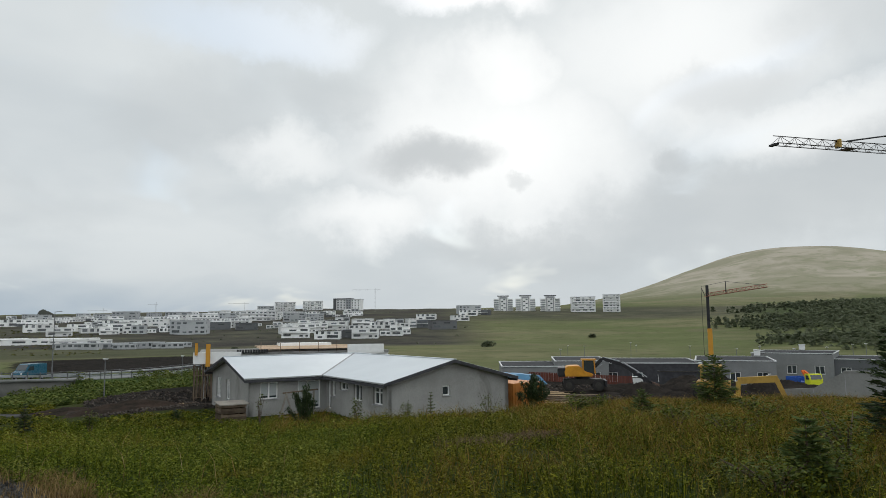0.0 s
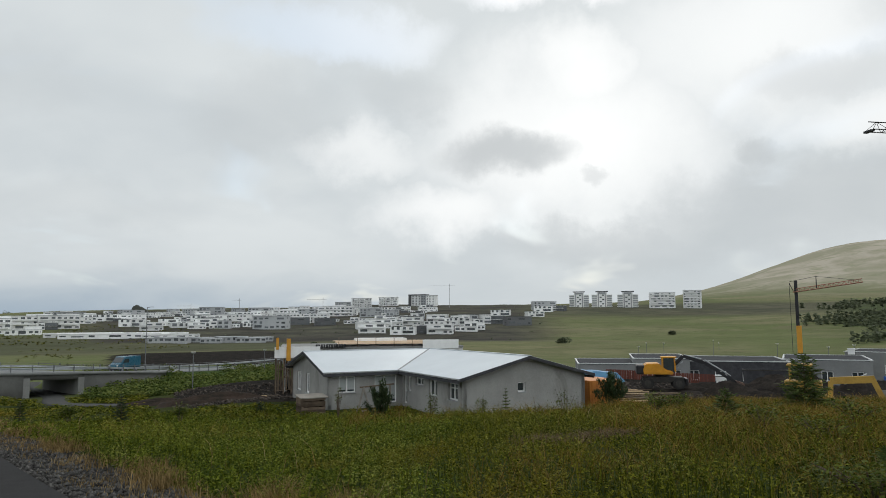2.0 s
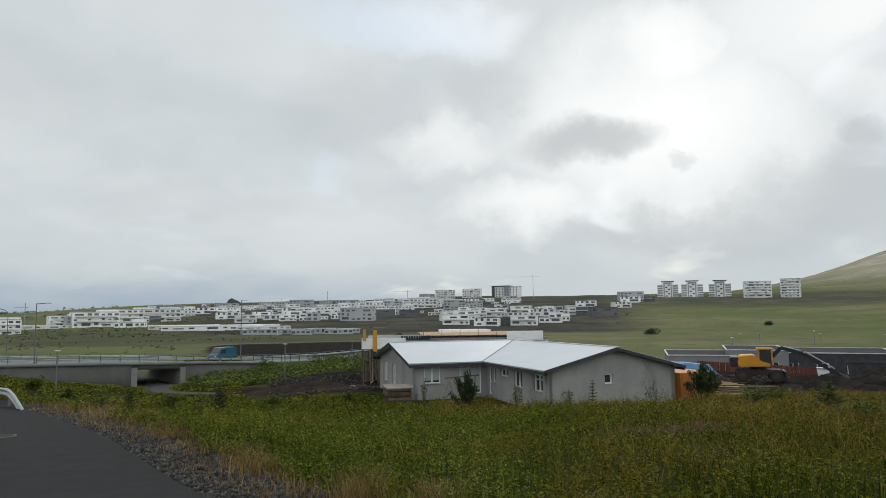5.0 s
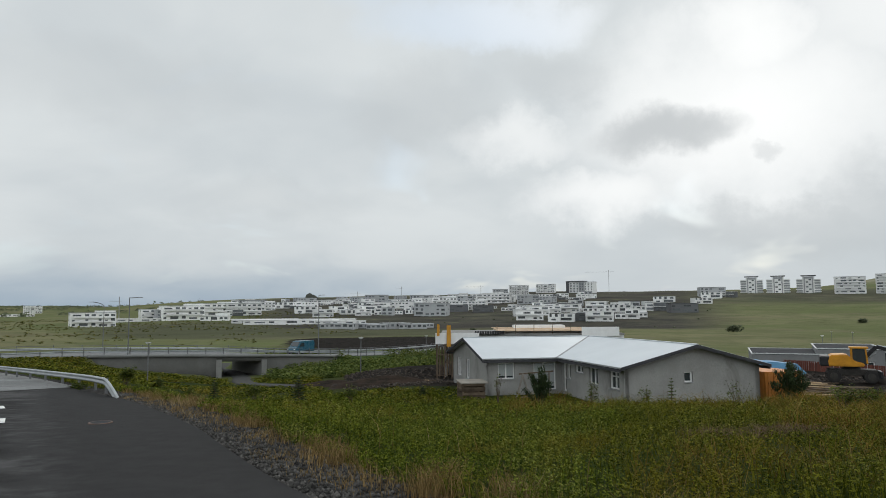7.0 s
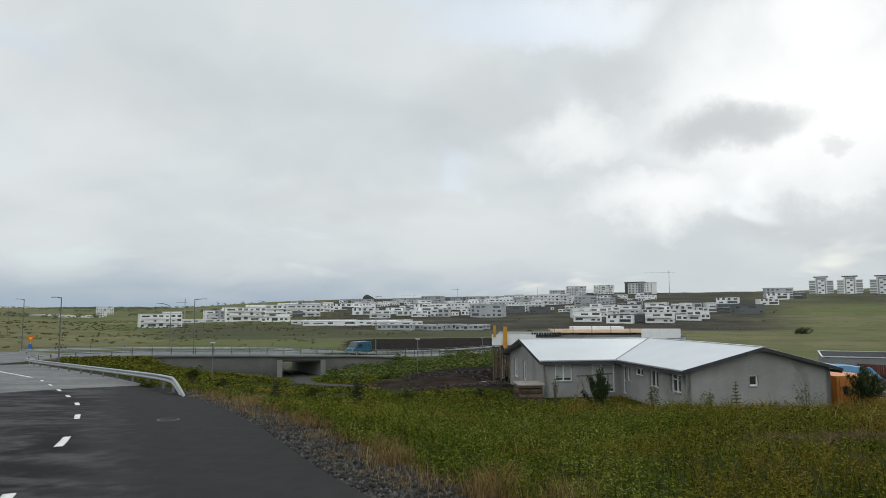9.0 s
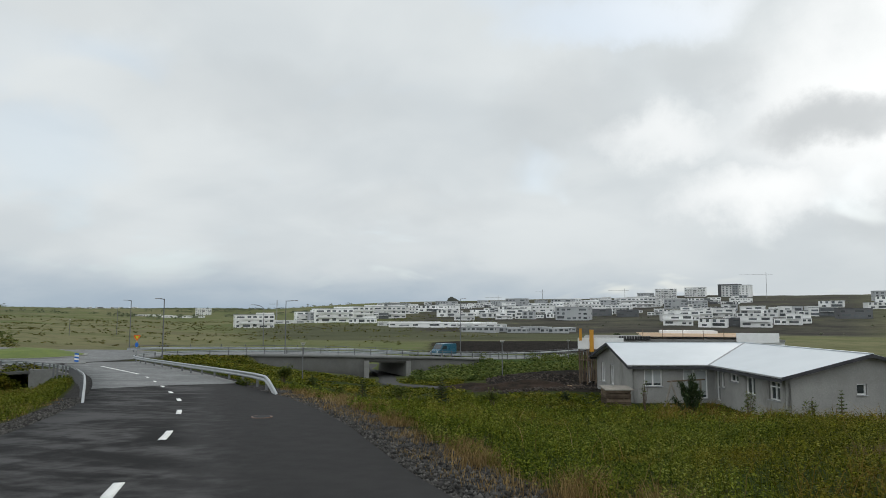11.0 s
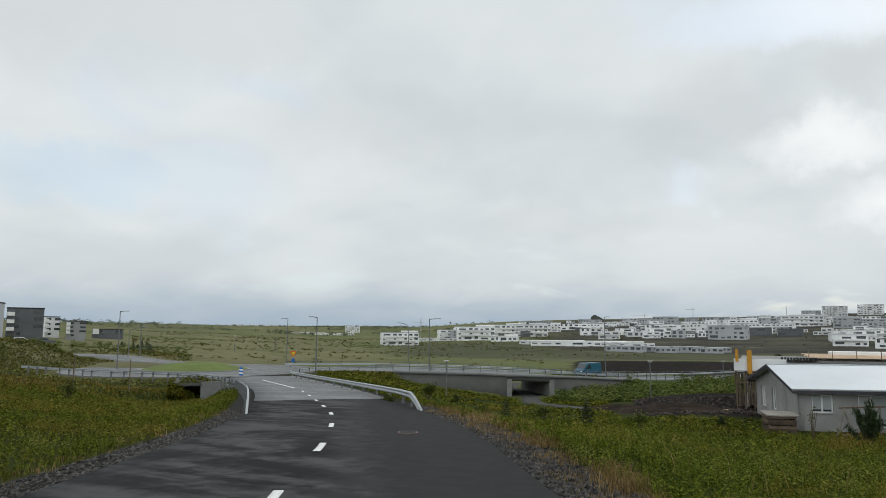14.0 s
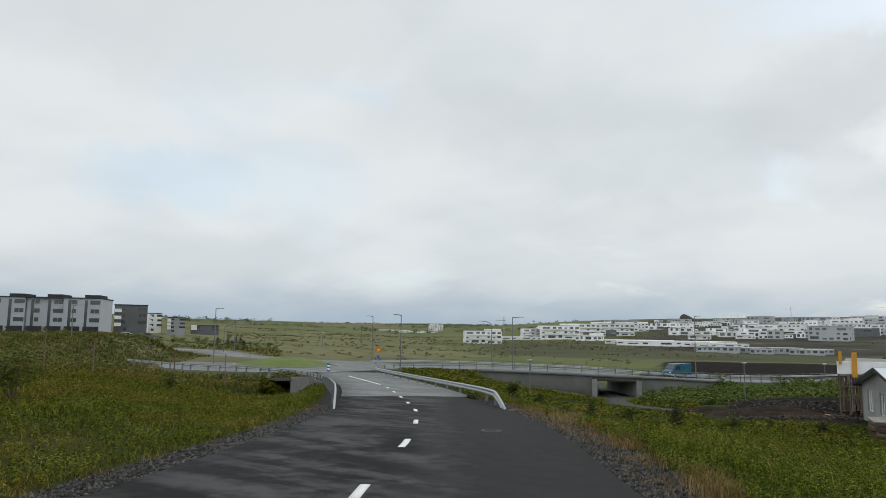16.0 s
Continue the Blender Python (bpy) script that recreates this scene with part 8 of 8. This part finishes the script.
# the wood below the hill
x, y, r, az = scatter(rnd, 11000, 18.5, 46, 215, 900)
m = rnd.uniform(0, 1, len(x)) < np.clip((az - 24.0) / 9 + (0.6 * lattice(x, y, 70, 41) + 0.4 * lattice(x, y, 24, 42) - 0.5) * 2.4 + (r - 640) / 900 + np.clip(az - 29, 0, 9) / 9, 0, 1) * np.clip((az - 17.5 + (r - 500) / 160) / 3, 0, 1)
x, y, r = x[m], y[m], r[m]
tall = rnd.uniform(2.5, 6.5, len(x))
clumps("far_wood", x, y, tall * 0.42, tall, 18, 0.65 + 0.0016 * r, "wood_hazed", "dark mixed wood at the foot of the hill", "wood", rnd, True)
# lupins and willow before the bridge
x, y, r, az = scatter(rnd, 1300, -33, -13, 84, 138)
d = CROSS.near(x, y)[0]
m = (d > 5.5) & (patchy(x, y, 9, .5) > 0.36) & (PATHWAY.near(x, y)[0] > 2.4)
x, y = x[m], y[m]
clumps("low_shrubs", x, y, rnd.uniform(0.6, 1.5, len(x)), rnd.uniform(0.5, 1.3, len(x)), 60, np.full(len(x), 0.17), "willow", "low green willow scrub before the bridge", "scrub", rnd)
# scattered bushes in the valley and on the mound at the left
x, y, r, az = scatter(rnd, 3000, -66, -26, 135, 620)
m = (CROSS.near(x, y)[0] > 7) & (lattice(x, y, 22, 54) > 0.4) & ((az < -34) | (r > 280) | (r < 150))
x, y = x[m], y[m]
clumps("valley_bushes", x, y, rnd.uniform(0.3, 1.0, len(x)), rnd.uniform(0.2, 0.8, len(x)) ** 1.5, 16, 0.12 + 0.0006 * np.hypot(x, y), "mound", "scattered low bushes in the valley", "bushes", rnd)
x, y, r, az = scatter(rnd, 420, -88, -62, 92, 200)
m = (np.hypot(x - RB.x, y - RB.y) > 22) & (EXIT.near(x, y)[0] > 6)
x, y = x[m], y[m]
clumps("mound_bushes", x, y, rnd.uniform(0.4, 1.2, len(x)), rnd.uniform(0.2, 1.2, len(x)) * (lattice(x, y, 14, 53) + 0.3), 70, np.full(len(x), 0.14), "willow", "dark bushes over the grassy mound", "bushes", rnd)
x, y, r, az = scatter(rnd, 7, -66.8, -64.5, 150, 185)
clumps("mound_trees", x, y, rnd.uniform(0.7, 1.3, len(x)), rnd.uniform(1.0, 2.2, len(x)), 110, np.full(len(x), 0.25), "wood_hazed", "small trees behind the roundabout", "trees", rnd, True)
# growth over the second underpass
c0 = bearing(-60.9, 67.5)
q = at((c0.x, c0.y, 0), 60.9)
pts = [q @ Vector((u, v, z)) for u, v, z, n in ((-2.7, 0.0, -5.2, 4), (-2.5, -0.5, -5.4, 4), (-2.3, -0.4, -4.7, 4), (-2.4, 0.2, -4.0, 4)) for i in range(n)]
pts += [q @ Vector((-2.6 + 3.0 * i / 11, 0.15 + 0.5 * (i % 3), -3.35)) for i in range(12)]
pts += [q @ Vector((-2.5 + 0.22 * i, -0.6 - 0.05 * i, -5.6 + 0.16 * k)) for i in range(11) for k in range(max(1, 13 - int(1.2 * i)))]
px, py, pz = (np.array([p[i] for p in pts]) + rnd.normal(0, 0.12, len(pts)) for i in range(3))
clumps("portal_growth", px, py, np.full(len(px), 0.55), rnd.uniform(0.5, 0.95, len(px)), 110, np.full(len(px), 0.10), "weed", "weeds overgrowing the underpass mouth", "weeds", rnd, False, pz)
# rough grass on the banks below the road
x, y, r, az = scatter(rnd, 5200, -52, -16, 34, 100)
m = (CROSS.near(x, y)[0] > 6.5) & (MAIN.near(x, y)[0] > 7.5) & (PATHWAY.near(x, y)[0] > 1.8) & (patchy(x, y, 6, .8) > 0.34) & ((az < -29) | (r > 86) | (r < 52))
x, y, r = x[m], y[m], r[m]
clumps("bank_growth", x, y, rnd.uniform(0.35, 1.0, len(x)), rnd.uniform(0.12, 0.34, len(x)), 18, 0.05 + 0.0011 * r, "grass", "rough green growth on the banks below the road", "weeds", rnd)
# rough growth over the mound beyond the rail
x, y, r, az = scatter(rnd, 3600, -92, -62, 60, 150)
m = (np.hypot(x - RB.x, y - RB.y) > 21) & (EXIT.near(x, y)[0] > 6) & (CROSS.near(x, y)[0] > 7) & (MAIN.near(x, y)[0] > 9) & (lattice(x, y, 4, 51) > 0.2)
x, y, r = x[m], y[m], r[m]
clumps("mound_growth", x, y, rnd.uniform(0.5, 1.6, len(x)), rnd.uniform(0.10, 0.34, len(x)) * (0.5 + lattice(x, y, 9, 52)), 16, 0.05 + 0.0012 * r, "mound", "rough tussocky growth over the mound", "grass", rnd)
near, face = scatter(rnd, 9000, -92, -62, 62, 165), scatter(rnd, 19000, -90, -66, 100, 128)
x, y, r, az = (np.concatenate(p) for p in zip(near, face))
m = (np.hypot(x - RB.x, y - RB.y) > 18.5) & (EXIT.near(x, y)[0] > 4.5) & (CROSS.near(x, y)[0] > 5.5) & (MAIN.near(x, y)[0] > 7)
x, y, r = x[m], y[m], r[m]
bulk("rough_grass", *blades(x, y, rnd.uniform(0.2, 0.5, len(x)) * (0.25 + lattice(x, y, 6, 61)), 0.02 + 0.0011 * r, rnd.uniform(0.4, 1.4, len(x)), rnd), M["mound"], "rough olive and brown grass over the mound", "grass")
# trees along far ridges
x, y, r, az = scatter(rnd, 1100, -75, -38, 700, 3000)
m = patchy(x, y, 160, 2) > 0.52
x, y = x[m], y[m]
clumps("ridge_trees", x, y, rnd.uniform(3, 10, len(x)), rnd.uniform(2.5, 6, len(x)), 26, np.full(len(x), 1.5), "wood_hazed", "woods and hedges on the far ridge", "trees", rnd)
# bushes and gardens between the town's houses
x, y, r, az = scatter(rnd, 130, -34, 2, 380, 900)
clumps("town_bushes", x, y, rnd.uniform(0.5, 1.3, len(x)), rnd.uniform(0.4, 1.2, len(x)), 24, np.full(len(x), 0.4), "wood_hazed", "garden bushes between the far houses", "bushes", rnd)


def lone_bush(az, r, w, h, label, seed):
    rnd = np.random.RandomState(seed)
    p = bearing(az, r)
    n = 5
    x, y = p.x + rnd.uniform(-w / 3, w / 3, n), p.y + rnd.uniform(-w / 3, w / 3, n)
    o = clumps("bush", x, y, np.full(n, w / 3), rnd.uniform(0.7, 1, n) * h, 140, np.full(n, 0.4), "wood_hazed", label, "bush", rnd)
    o["kind"] = ""


lone_bush(3.7, 290, 6, 2.4, "lone dark bush on the green slope", 1)
lone_bush(-16.5, 300, 3.0, 1.5, "lone bush by the dark field", 2)
lone_bush(11.9, 420, 5, 2.2, "lone bush high on the green slope", 3)
heap("knoll", -29.65, 1130, 27, 22, 13.5, surface("dark_knoll_rock", (0.07, 0.07, 0.06), (0.045, 0.05, 0.04), 0.1, 0.95), "dark rocky knoll on the skyline beyond the town", 9)
